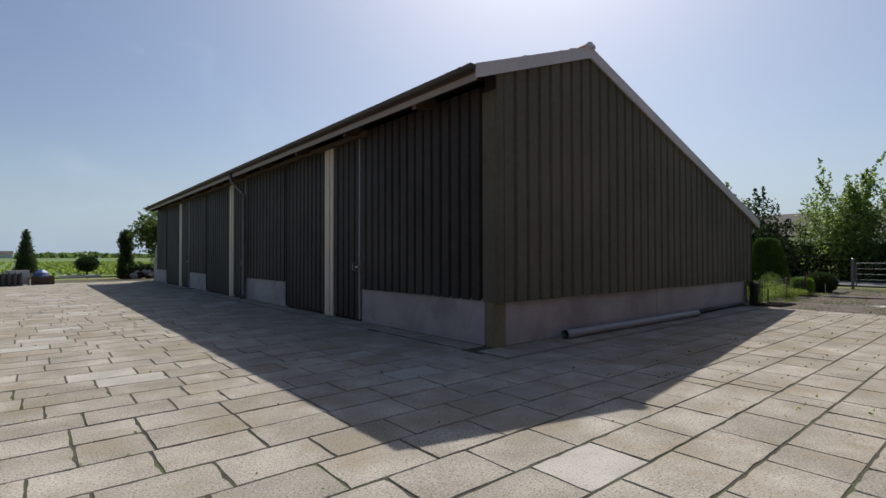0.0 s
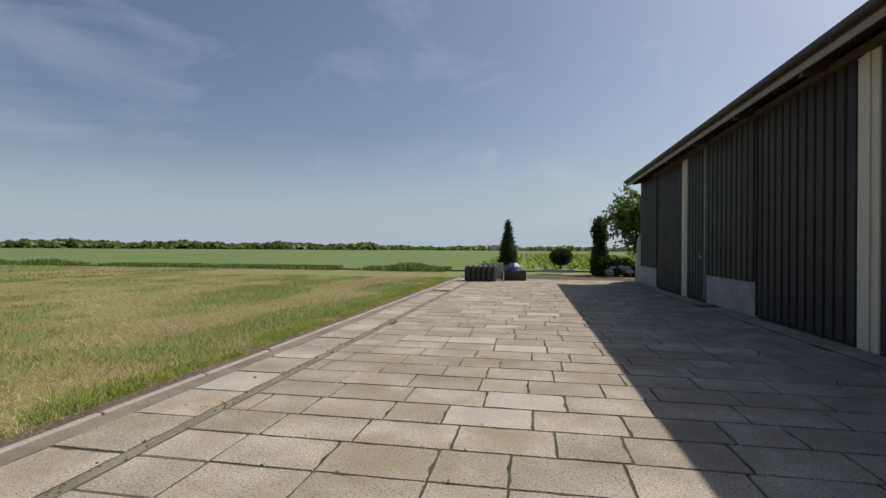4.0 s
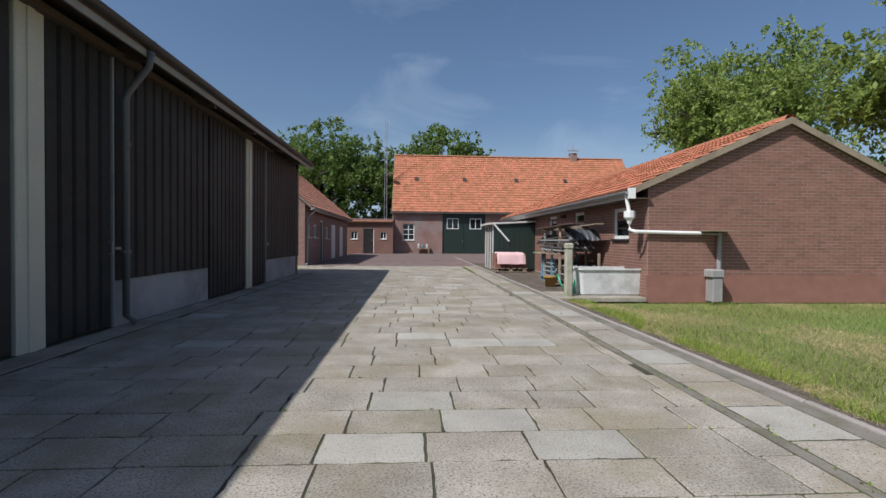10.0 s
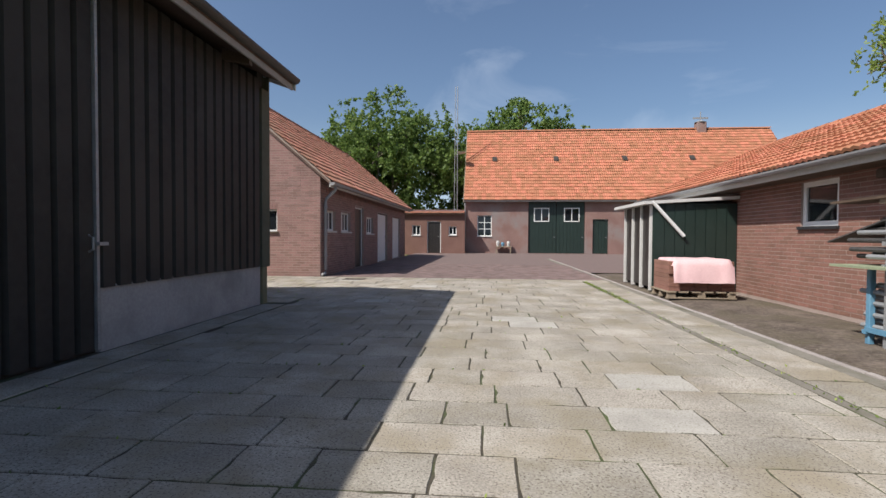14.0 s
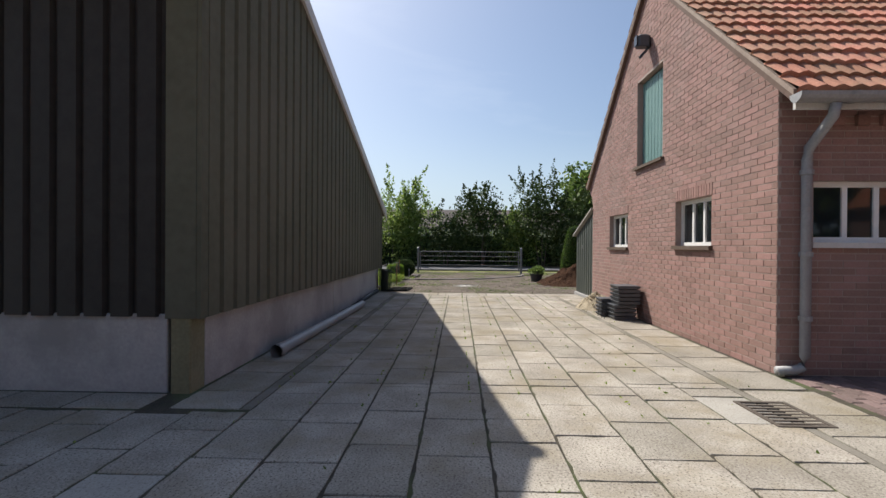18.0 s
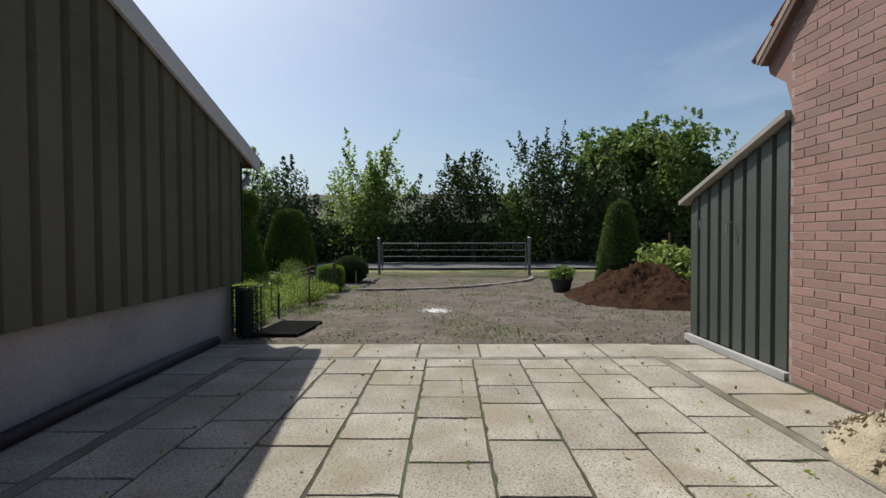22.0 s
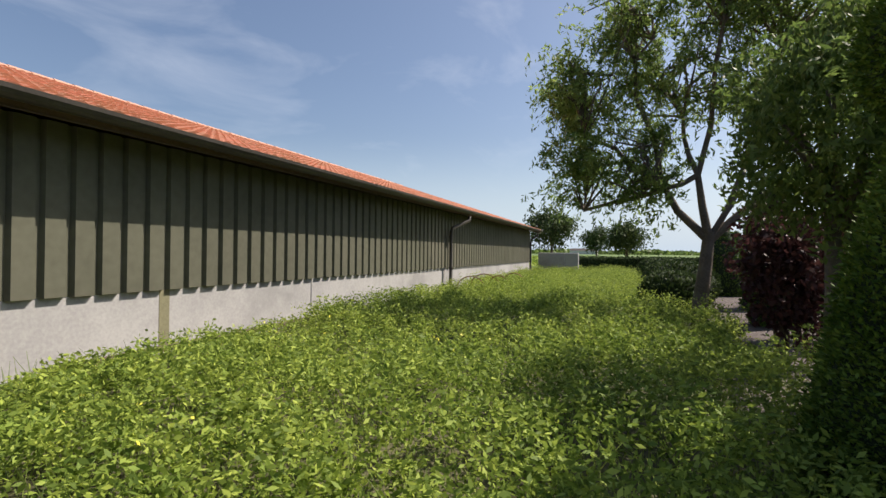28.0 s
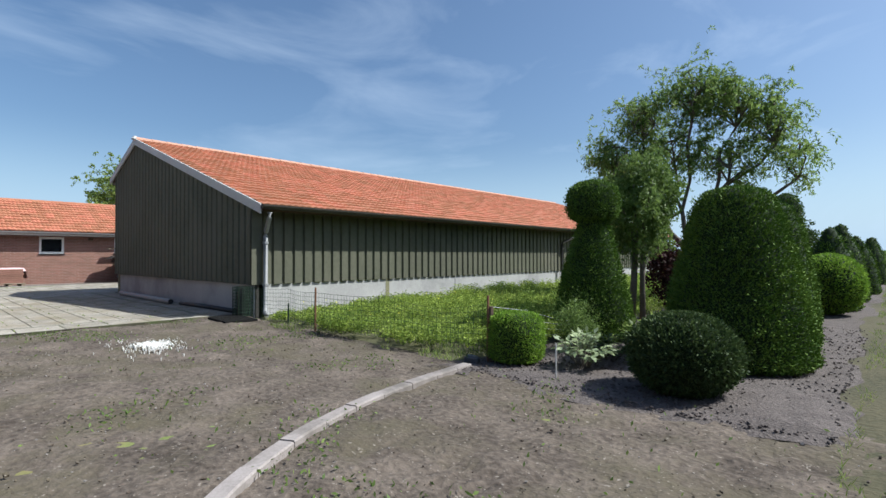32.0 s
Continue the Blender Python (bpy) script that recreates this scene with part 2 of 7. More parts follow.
WOOD = mat("weathered_wood", (0.20, 0.155, 0.11), (0.32, 0.26, 0.19), 0.85, 3, 60, 0.25)
WOODD = mat("dark_wood", (0.07, 0.045, 0.03), (0.11, 0.075, 0.05), 0.8, 3, 60, 0.2)
GATES = mat("weathered_zinc", (0.15, 0.155, 0.16), (0.24, 0.245, 0.25), 0.6, 5, 60, 0.05, metal=0.3)
SOIL = mat("bare_soil", (0.05, 0.037, 0.028), (0.165, 0.131, 0.105), 1.0, 2.3, 22, 1.0, coords="World", stain=(0.092, 0.076, 0.048), stain_scale=1.1, dist=0.04, speck=((0.26, 0.225, 0.19), 40.0, 0.66))
BED = mat("dark_bed_soil", (0.07, 0.057, 0.053), (0.14, 0.116, 0.108), 1.0, 6, 45, 1.0, coords="World", dist=0.04, speck=((0.19, 0.16, 0.15), 40.0, 0.63))
COMPOST = mat("compost", (0.024, 0.012, 0.007), (0.07, 0.036, 0.021), 1.0, 7, 55, 1.0, coords="World", dist=0.06, spec=0.08)
SAND = mat("sand", (0.27, 0.225, 0.155), (0.40, 0.345, 0.25), 1.0, 8, 90, 0.9, coords="World", dist=0.02)
LIME = mat("lime_powder", (0.66, 0.64, 0.60), (0.78, 0.76, 0.73), 1.0, 8, 60, 0.4, coords="World")
MEADOW = mat("mown_meadow", (0.12, 0.14, 0.04), (0.25, 0.205, 0.09), 1.0, 0.9, 14, 0.8, coords="World", stain=(0.145, 0.205, 0.05), stain_scale=0.4, dist=0.04)
CROP = mat("green_crop", (0.082, 0.14, 0.03), (0.118, 0.175, 0.042), 1.0, 0.08, 3, 0.6, coords="World", dist=0.1)
VERGE = mat("verge_grass", (0.052, 0.05, 0.025), (0.105, 0.09, 0.05), 1.0, 0.7, 25, 0.8, coords="World", dist=0.04)
ASPH = mat("asphalt", (0.09, 0.09, 0.095), (0.14, 0.14, 0.145), 0.95, 2, 90, 0.4, coords="World")
BLADE = mat("grass_blade", (0.165, 0.24, 0.045), (0.265, 0.345, 0.085), 0.7, 0.5, 5, 0, vary=0.5, coords="World", trans=0.4, per="island")
STRAW = mat("straw_blade", (0.38, 0.31, 0.14), (0.54, 0.45, 0.24), 0.8, 0.5, 5, 0, vary=0.3, coords="World", trans=0.2, per="island")
WEED = mat("weed_leaf", (0.175, 0.262, 0.045), (0.345, 0.43, 0.085), 0.6, 0.6, 5, 0, vary=0.5, coords="World", trans=0.4, per="island", spec=0.2)
LEAF = mat("tree_leaf", (0.11, 0.175, 0.04), (0.18, 0.255, 0.07), 0.5, 0.6, 6, 0, vary=0.35, coords="World", trans=0.45, per="island", spec=0.25)
LEAF_L = mat("light_leaf", (0.20, 0.275, 0.065), (0.30, 0.375, 0.11), 0.5, 0.6, 6, 0, vary=0.35, coords="World", trans=0.5, per="island", spec=0.25)
LEAF_W = mat("willow_leaf", (0.155, 0.235, 0.06), (0.265, 0.355, 0.10), 0.45, 0.6, 6, 0, vary=0.4, coords="World", trans=0.58, per="island", spec=0.25)
LEAF_D = mat("dark_leaf", (0.04, 0.07, 0.022), (0.078, 0.115, 0.038), 0.6, 0.6, 6, 0, vary=0.4, coords="World", trans=0.2, per="island", spec=0.2)
YEW = mat("yew_needle", (0.08, 0.145, 0.022), (0.15, 0.235, 0.042), 0.6, 2, 12, 0, vary=0.4, coords="World", trans=0.04, per="island", spec=0.12)
# near-black fill inside foliage: the shade between the shoots is in its colour
CORE_SHADE = mat("core_shade", (0.012, 0.024, 0.008), (0.022, 0.04, 0.012), 0.95, 6, 40, 0.5)
BOXL = mat("box_leaf", (0.18, 0.31, 0.035), (0.27, 0.40, 0.06), 0.6, 2, 12, 0, vary=0.35, coords="World", trans=0.25, per="island", spec=0.15)
REDL = mat("red_leaf", (0.045, 0.02, 0.02), (0.085, 0.036, 0.033), 0.5, 2, 12, 0, vary=0.35, coords="World", trans=0.3, per="island", spec=0.2)
PALEL = mat("variegated_leaf", (0.20, 0.27, 0.10), (0.42, 0.47, 0.30), 0.5, 14, 40, 0, vary=0.3, coords="World", trans=0.25, per="island")
BARK = mat("bark", (0.10, 0.082, 0.062), (0.17, 0.145, 0.115), 0.95, 5, 40, 0.8, coords="World", dist=0.02)
PINK = mat("pink_cloth", (0.62, 0.40, 0.41), (0.72, 0.50, 0.50), 0.8, 5, 60, 0.15)
CAN = mat("green_plastic", (0.05, 0.40, 0.23), (0.07, 0.47, 0.28), 0.35, 4, 40, 0.02)
BLUE = mat("blue_paint", (0.10, 0.24, 0.36), (0.15, 0.30, 0.42), 0.5, 4, 40, 0.08)
OCHRE = mat("ochre_glaze", (0.36, 0.22, 0.06), (0.45, 0.29, 0.09), 0.4, 5, 50, 0.05)
YELLOW = mat("yellow_plastic", (0.65, 0.6, 0.06), (0.75, 0.7, 0.1), 0.5, 4, 40, 0.0)
DOOR_B = mat("black_door_paint", (0.02, 0.017, 0.016), (0.032, 0.028, 0.026), 0.4, 3, 40, 0.04)
RUST = mat("rusty_steel", (0.16, 0.075, 0.04), (0.24, 0.12, 0.065), 0.8, 8, 60, 0.2)
WIREG = mat("green_wire", (0.016, 0.032, 0.02), (0.026, 0.045, 0.03), 0.8, 8, 60, 0, spec=0.2)
WSOIL = mat("weedy_soil", (0.06, 0.058, 0.03), (0.12, 0.115, 0.055), 1.0, 1.5, 30, 0.7, coords="World", dist=0.02)
RIDGE = mat("pale_ridge_tile", (0.46, 0.24, 0.16), (0.58, 0.33, 0.24), 0.85, 3, 50, 0.25, coords="World")
GRATE = mat("old_iron", (0.06, 0.048, 0.038), (0.11, 0.088, 0.07), 0.8, 8, 60, 0.2)
BRICKL = mat("link_brick", (0.15, 0.078, 0.062), (0.21, 0.115, 0.092), 0.9, 1.2, 22, 0.4, coords="World")
LITTER = mat("leaf_litter", (0.035, 0.03, 0.018), (0.07, 0.06, 0.035), 1.0, 2, 30, 0.6, coords="World")
KERBA = mat("arc_kerb_concrete", (0.25, 0.215, 0.20), (0.34, 0.30, 0.285), 0.9, 3, 60, 0.3, coords="World", stain=(0.16, 0.14, 0.125), stain_scale=2)
GREYP = mat("grey_pipe", (0.11, 0.108, 0.105), (0.15, 0.147, 0.142), 0.5, 3, 50, 0.03)
GREYF = mat("grey_beige_fascia", (0.27, 0.25, 0.22), (0.34, 0.32, 0.285), 0.6, 2, 40, 0.06)
RUBBER = mat("black_rubber", (0.012, 0.012, 0.012), (0.024, 0.023, 0.022), 0.95, 5, 60, 0.2, spec=0.1)
STRIP = mat("gutter_concrete", (0.15, 0.135, 0.11), (0.23, 0.21, 0.178), 0.95, 2.5, 60, 0.5, coords="World", stain=(0.115, 0.11, 0.075), stain_scale=1.8)
FARROOF = mat("fibre_cement", (0.05, 0.04, 0.038), (0.075, 0.06, 0.056), 0.9, 0.5, 8, 0.2, coords="World")


# ---- mesh helpers ----
class MB:
    """Collects vertices and faces."""

    def __init__(self):
        self.v, self.f, self.weld = [], [], False

    def add(self, v, f):
        k = len(self.v)
        self.v += [tuple(p) for p in v]
        self.f += [tuple(i + k for i in q) for q in f]
        return self

    def box(self, x0, x1, y0, y1, z0, z1, m=None, c=0.0):
        """A block; c: chamfer of the upright and top edges."""
        if c:
            v, f = [], []
            for z, s in ((z0, 0), (z1 - c, 0), (z1, c)):
                a, b, p, q = x0 + s, x1 - s, y0 + s, y1 - s
                v += [(a + c, p, z), (b - c, p, z), (b, p + c, z), (b, q - c, z), (b - c, q, z), (a + c, q, z), (a, q - c, z), (a, p + c, z)]
            for k in (0, 8):
                f += [(k + i, k + (i + 1) % 8, k + 8 + (i + 1) % 8, k + 8 + i) for i in range(8)]
            f += [tuple(range(7, -1, -1)), tuple(range(16, 24))]
        else:
            v = [(x, y, z) for x in (x0, x1) for y in (y0, y1) for z in (z0, z1)]
            f = [(0, 1, 3, 2), (4, 6, 7, 5), (0, 4, 5, 1), (2, 3, 7, 6), (0, 2, 6, 4), (1, 5, 7, 3)]
        if m:
            v = [m @ Vector(p) for p in v]
        return self.add(v, f)

    def tube(self, pts, r, n=8, r1=None, cap=True):
        pts = [Vector(p) for p in pts]
        r1 = r if r1 is None else r1
        v, f = [], []
        for i, p in enumerate(pts):
            d = (pts[min(i + 1, len(pts) - 1)] - pts[max(i - 1, 0)]).normalized()
            u = d.orthogonal().normalized() if abs(d.z) > 0.9 else d.cross(Vector((0, 0, 1))).normalized()
            w = d.cross(u)
            rr = r + (r1 - r) * i / max(1, len(pts) - 1)
            v += [p + (u * math.cos(a) + w * math.sin(a)) * rr for a in (2 * math.pi * j / n for j in range(n))]
        for i in range(len(pts) - 1):
            f += [(i * n + j, i * n + (j + 1) % n, (i + 1) * n + (j + 1) % n, (i + 1) * n + j) for j in range(n)]
        if cap:
            f += [tuple(range(n - 1, -1, -1)), tuple(range(len(v) - n, len(v)))]
        return self.add(v, f)

    def lathe(self, prof, n=16, at=(0, 0, 0), wob=0.0):
        v, f = [], []
        for r, z in prof:
            for j in range(n):
                a = 2 * math.pi * j / n
                k = 1 + wob * (noise.noise(Vector((math.cos(a) * 1.5 + at[0], math.sin(a) * 1.5 + at[1], z * 2))))
                v.append((at[0] + r * k * math.cos(a), at[1] + r * k * math.sin(a), at[2] + z))
        for i in range(len(prof) - 1):
            f += [(i * n + j, i * n + (j + 1) % n, (i + 1) * n + (j + 1) % n, (i + 1) * n + j) for j in range(n)]
        f.append(tuple(range(n - 1, -1, -1)))
        f.append(tuple(range(len(v) - n, len(v))))
        return self.add(v, f)

    def prism(self, poly, d):
        """A polygon pushed along d."""
        n = len(poly)
        v = [Vector(p) for p in poly] + [Vector(p) + Vector(d) for p in poly]
        return self.add(v, [tuple(range(n)), tuple(range(2 * n - 1, n - 1, -1))] + [(i, n + i, n + (i + 1) % n, (i + 1) % n) for i in range(n)])

    def mesh(self, name, m, smooth=False):
        me = bpy.data.meshes.new(name)
        me.from_pydata(self.v, [], self.f)
        me.materials.append(m)
        b = bmesh.new()
        b.from_mesh(me)
        if self.weld:
            bmesh.ops.remove_doubles(b, verts=b.verts, dist=1e-4)
        bmesh.ops.recalc_face_normals(b, faces=b.faces)
        b.to_mesh(me)
        b.free()
        if smooth:
            me.shade_smooth()
        return me


def part(name, mb, m, parent=None, label="", smooth=False):
    ob = new(name, mb.mesh(name, m, smooth) if isinstance(mb, MB) else mb)
    if parent:
        ob.parent = parent
        ob.matrix_parent_inverse = parent.matrix_basis.inverted()
    if label:
        ob["label"] = label
    return ob


def thing(name, label, category, at=(0, 0, 0), group="", kind=""):
    ob = new(name)
    ob.location = at
    ob.empty_display_size = 0.1
    return tagged(ob, label, category, group, kind)


def quads(name, V, m, parent=None):
    """One mesh out of an array of four-cornered leaves."""
    n = len(V)
    me = bpy.data.meshes.new(name)
    me.vertices.add(4 * n)
    me.vertices.foreach_set("co", np.ascontiguousarray(V, dtype=np.float32).ravel())
    me.loops.add(4 * n)
    me.loops.foreach_set("vertex_index", np.arange(4 * n, dtype=np.int32))
    me.polygons.add(n)
    me.polygons.foreach_set("loop_start", np.arange(0, 4 * n, 4, dtype=np.int32))
    me.update(calc_edges=True)
    me.materials.append(m)
    return part(name, me, m, parent)


def leaves(P, size, width=0.5, up=0.0, jitter=0.35, out=None):
    """Diamond leaves at the points P; up: how much they point upwards; out: a direction for each point."""
    n = len(P)
    d = rng.normal(size=(n, 3))
    d[:, 2] += up
    if out is not None:
        d += out
    d /= np.linalg.norm(d, axis=1)[:, None]
    w = np.cross(d, rng.normal(size=(n, 3)))
    w /= np.linalg.norm(w, axis=1)[:, None] + 1e-9
    s = size * (1 + jitter * rng.uniform(-1, 1, n))[:, None]
    return np.stack([P - d * s * 0.5, P + w * s * width * 0.5, P + d * s * 0.5, P - w * s * width * 0.5], 1)


def blades(X, Y, z, h, w, lean=0.5):
    """Grass blades standing on the ground at X, Y."""
    n = len(X)
    a = rng.uniform(0, 2 * np.pi, n)
    hh = h * rng.uniform(0.5, 1.3, n)
    dx, dy = lean * hh * rng.normal(size=n) * 0.7, lean * hh * rng.normal(size=n) * 0.7
    wx, wy = np.cos(a) * w, np.sin(a) * w
    zz = np.full(n, z) if np.isscalar(z) else z
    p0 = np.stack([X - wx, Y - wy, zz], 1)
    p1 = np.stack([X + wx, Y + wy, zz], 1)
    p2 = np.stack([X + dx + wx * 0.3, Y + dy + wy * 0.3, zz + hh], 1)
    p3 = np.stack([X + dx - wx * 0.3, Y + dy - wy * 0.3, zz + hh], 1)
    return np.stack([p0, p1, p2, p3], 1)


def along(ax, u, n, z, o=(0, 0)):
    """A point u along a wall that runs along axis ax, n out of it, at height z; o: the wall's own place across."""
    return (u, o + n, z) if ax == "x" else (o + n, u, z)


def stamp(name, tv, tf, M, m, parent=None):
    """One mesh of many copies of a small template, one for each 3 x 4 matrix in M. Faces are quads."""
    tv, tf, M = np.array(tv, float), np.array(tf, np.int64), np.array(M, float)
    n, k = len(M), len(tv)
    V = np.einsum("nij,kj->nki", M[:, :, :3], tv) + M[:, None, :, 3]
    Fi = (tf[None] + (np.arange(n) * k)[:, None, None]).reshape(-1)
    me = bpy.data.meshes.new(name)
    me.vertices.add(n * k)
    me.vertices.foreach_set("co", V.astype(np.float32).ravel())
    me.loops.add(len(Fi))
    me.loops.foreach_set("vertex_index", Fi.astype(np.int32))
    me.polygons.add(len(Fi) // 4)
    me.polygons.foreach_set("loop_start", np.arange(0, len(Fi), 4, dtype=np.int32))
    me.update(calc_edges=True)
    me.shade_flat()
    me.materials.append(m)
    return part(name, me, m, parent)


def gz(x):
    """The ground falls a little from the paving towards the lane."""
    t = min(1.0, max(0.0, (x - 9.0) / 4.0))
    return -0.075 * t * t * (3 - 2 * t)


def tread(x, y):
    """Wheel tracks with ribs across the bare soil, from the paving to the gate."""
    h = 0.0
    for c in (-2.55, -3.95):
        d = abs(y - c - 0.05 * math.sin(x * 0.6) - 0.02 * (x - 8) * (1 if c > -3 else -1))
        if d < 0.2 and x < 15.5:
            h += (-0.012 + 0.011 * math.sin(x * 42 + 14 * d)) * min(1.0, (0.2 - d) / 0.05) * max(0.0, 0.5 + noise.noise(Vector((x * 0.8, y, 4))))
    return h


def sheet_ground(name, x0, x1, y0, y1, z, m, step, amp, label, seed=0.0, edge=0.0, extra=None):
    """A stretch of uneven ground; edge: how far its border wanders."""
    nx, ny = max(2, int((x1 - x0) / step)), max(2, int((y1 - y0) / step))
    v, f = [], []
    for i in range(nx + 1):
        for j in range(ny + 1):
            x, y = x0 + (x1 - x0) * i / nx, y0 + (y1 - y0) * j / ny
            h = amp * (noise.noise(Vector((x * 0.7, y * 0.7, seed))) + 0.5 * noise.noise(Vector((x * 2.6, y * 2.6, seed))) + 0.55 * noise.noise(Vector((x * 6, y * 6, seed))) * (step < 0.15) + 0.35 * noise.noise(Vector((x * 15, y * 15, seed))) * (step < 0.08))
            if extra:
                h += extra(x, y)
            if i in (0, nx):
                x += edge * noise.noise(Vector((x, y * 1.7, seed + 3)))
            if j in (0, ny):
                y += edge * noise.noise(Vector((x * 1.7, y, seed + 5)))
            v.append((x, y, z + h + gz(x) - (0.03 if i in (0, nx) or j in (0, ny) else 0)))
    for i in range(nx):
        for j in range(ny):
            a = i * (ny + 1) + j
            f.append((a, a + ny + 1, a + ny + 2, a + 1))
    return tagged(part(name, MB().add(v, f), m, smooth=True), label, "ground", kind="structure")


# ---- ground ----
g = MB()
g.add([(-1500, -1500, -0.12), (1500, -1500, -0.12), (1500, 1500, -0.12), (-1500, 1500, -0.12)], [(0, 1, 2, 3)])
tagged(part("ground", g, MEADOW), "mown meadow with straw-coloured and green patches", "ground", kind="structure")
g = MB().add([(-1400, 30.5, -0.045), (-7.5, 30.5, -0.045), (14, 34, -0.045), (700, 60, -0.045), (700, 1400, -0.045), (-1400, 1400, -0.045)], [(0, 1, 2, 3, 4, 5)])
tagged(part("field", g, CROP), "bright green crop field stretching to the horizon", "field", kind="structure")
sheet_ground("ground_soil", 7.9, 17.6, -11, -0.2, -0.02, SOIL, 0.05, 0.03, "bare trampled grey-brown soil with wheel tracks before the gate", 1.0, 0.15, tread)
sheet_ground("ground_bed", 13.2, 16.7, -0.7, 24, -0.005, BED, 0.25, 0.04, "dark planting bed below the clipped yews", 2.0, 0.2)
sheet_ground("ground_verge", 16.5, 19.3, -30, 40, 0.0, VERGE, 0.5, 0.03, "dry grass verge beside the lane", 4.0, 0.2)
sheet_ground("ground_weeds", 8.5, 13.6, -0.25, 24, -0.02, WSOIL, 0.3, 0.03, "dark green-brown soil below tall weeds", 5.0, 0.25)
sheet_ground("ground_edge", -6.6, -6.16, 4.9, 22.5, -0.035, SOIL, 0.12, 0.02, "strip of bare earth beside the paving edge", 8.0, 0.08)
sheet_ground("ground_strip", -8.1, -6.4, -7.6, 4.9, -0.02, SOIL, 0.25, 0.02, "trodden earth strip beside the shed", 6.0, 0.05)
sheet_ground("ground_north", -6.5, 14, 22.4, 27, -0.02, VERGE, 0.5, 0.03, "dry grass at the end of the paving", 7.0, 0.3)
g = MB().add([(19.2, -60, -0.045), (22.2, -60, -0.045), (26.5, 120, -0.045), (23.5, 120, -0.045)], [(0, 1, 2, 3)])
tagged(part("ground_belt", MB().add([(22.3, -60, -0.05), (33, -60, -0.05), (36, 60, -0.05), (25.3, 60, -0.05)], [(0, 1, 2, 3)]), LITTER), "dark litter below the shrub belt", "ground", kind="structure")
tagged(part("road", g, ASPH), "narrow grey asphalt lane", "road", kind="structure")

# ---- paving ----
pav = tagged(part("pavement", MB().box(-6.22, 0.3, -5.0, 22.6, -0.2, -0.005), JOINT), "grey aggregate concrete slabs in courses, some paler", "pavement", kind="structure")
pav2 = tagged(part("pavement_gable", MB().box(0.3, 7.95, -4.95, -0.1, -0.2, -0.005), JOINT), "grey aggregate concrete slabs between barn and stable", "pavement", kind="structure")
SL, SW, GW = 0.552, 0.368, 0.388


def slab_mesh(lx, ly, m, name="slab", seed=0):
    """A slab with worn, slightly ragged edges and blunt corners."""
    g = random.Random(seed)
    out = []
    for (ax, ay), (bx, by) in zip(((-1, -1), (1, -1), (1, 1), (-1, 1)), ((1, -1), (1, 1), (-1, 1), (-1, -1))):
        q = 7 if ay == by else 5
        for t in range(q):
            u = t / q
            x, y = (ax + (bx - ax) * u) * lx / 2, (ay + (by - ay) * u) * ly / 2
            w = abs(g.gauss(0, 0.0028)) + (0.008 if g.random() < 0.05 else 0)
            out.append((x - math.copysign(w, x) * (abs(x) > 0.45 * lx), y - math.copysign(w, y) * (abs(y) > 0.45 * ly)))
    n = len(out)
    v = [(x, y, -0.06) for x, y in out] + [(x, y, -0.005) for x, y in out] + [(x - math.copysign(0.003, x) * (abs(x) > 0.44 * lx), y - math.copysign(0.003, y) * (abs(y) > 0.44 * ly), 0) for x, y in out]
    f = [(k + q, k + (q + 1) % n, k + n + (q + 1) % n, k + n + q) for k in (0, n) for q in range(n)] + [tuple(range(2 * n, 3 * n))]
    return MB().add(v, f).mesh(name, m)


SLAB_ME = {w: [[slab_mesh(SL - 0.008, w - 0.01, m, seed=q) for q in range(6)] for m in (SLAB, SLABP)] for w in (SW, GW)}
bord_me, bord_pale = slab_mesh(0.44, SL - 0.014, SLAB), slab_mesh(0.44, SL - 0.014, SLABP)
CUT = {}   # cut and half slabs, one mesh a size
SLABS, REST = [], {pav: MB(), pav2: MB()}


def lay(x0, x1, y, parent, w=SW, near=lambda x, y: True, pale=0.015):
    x = x0 - rnd.random() * SL
    while x < x1 - 0.02:
        step = SL if rnd.random() < 0.85 else SW
        a, b = max(x, x0), min(x + step, x1)
        z, tx, ty = max(-0.001, rnd.gauss(0.001, 0.0012)), rnd.gauss(0, 0.1), rnd.gauss(0, 0.12)
        if b - a > 0.06:
            if b - a > SL - 0.01 and w in (SW, GW) and near((a + b) / 2, y):
                SLABS.append((SLAB_ME[w][rnd.random() < (0.14 if a < -3.6 and y > 0 else pale)][rnd.randrange(6)], pose((a + b) / 2, y + w / 2, z, ty, tx, rnd.gauss(0, 0.25)), parent))
            elif near((a + b) / 2, y):
                key = (round(b - a, 2), w)
                if key not in CUT:
                    CUT[key] = slab_mesh(key[0] - 0.009, w - 0.01, SLAB, seed=len(CUT) + 20)
                SLABS.append((CUT[key], pose((a + b) / 2, y + w / 2, z, ty, tx, 0), parent))
            else:
                REST[parent].box(-(b - a) / 2 + 0.006, (b - a) / 2 - 0.006, -w / 2 + 0.0065, w / 2 - 0.0065, -0.06, 0,
                                 m=pose((a + b) / 2, y + w / 2, z, ty, tx, 0), c=0.006)
        x += step


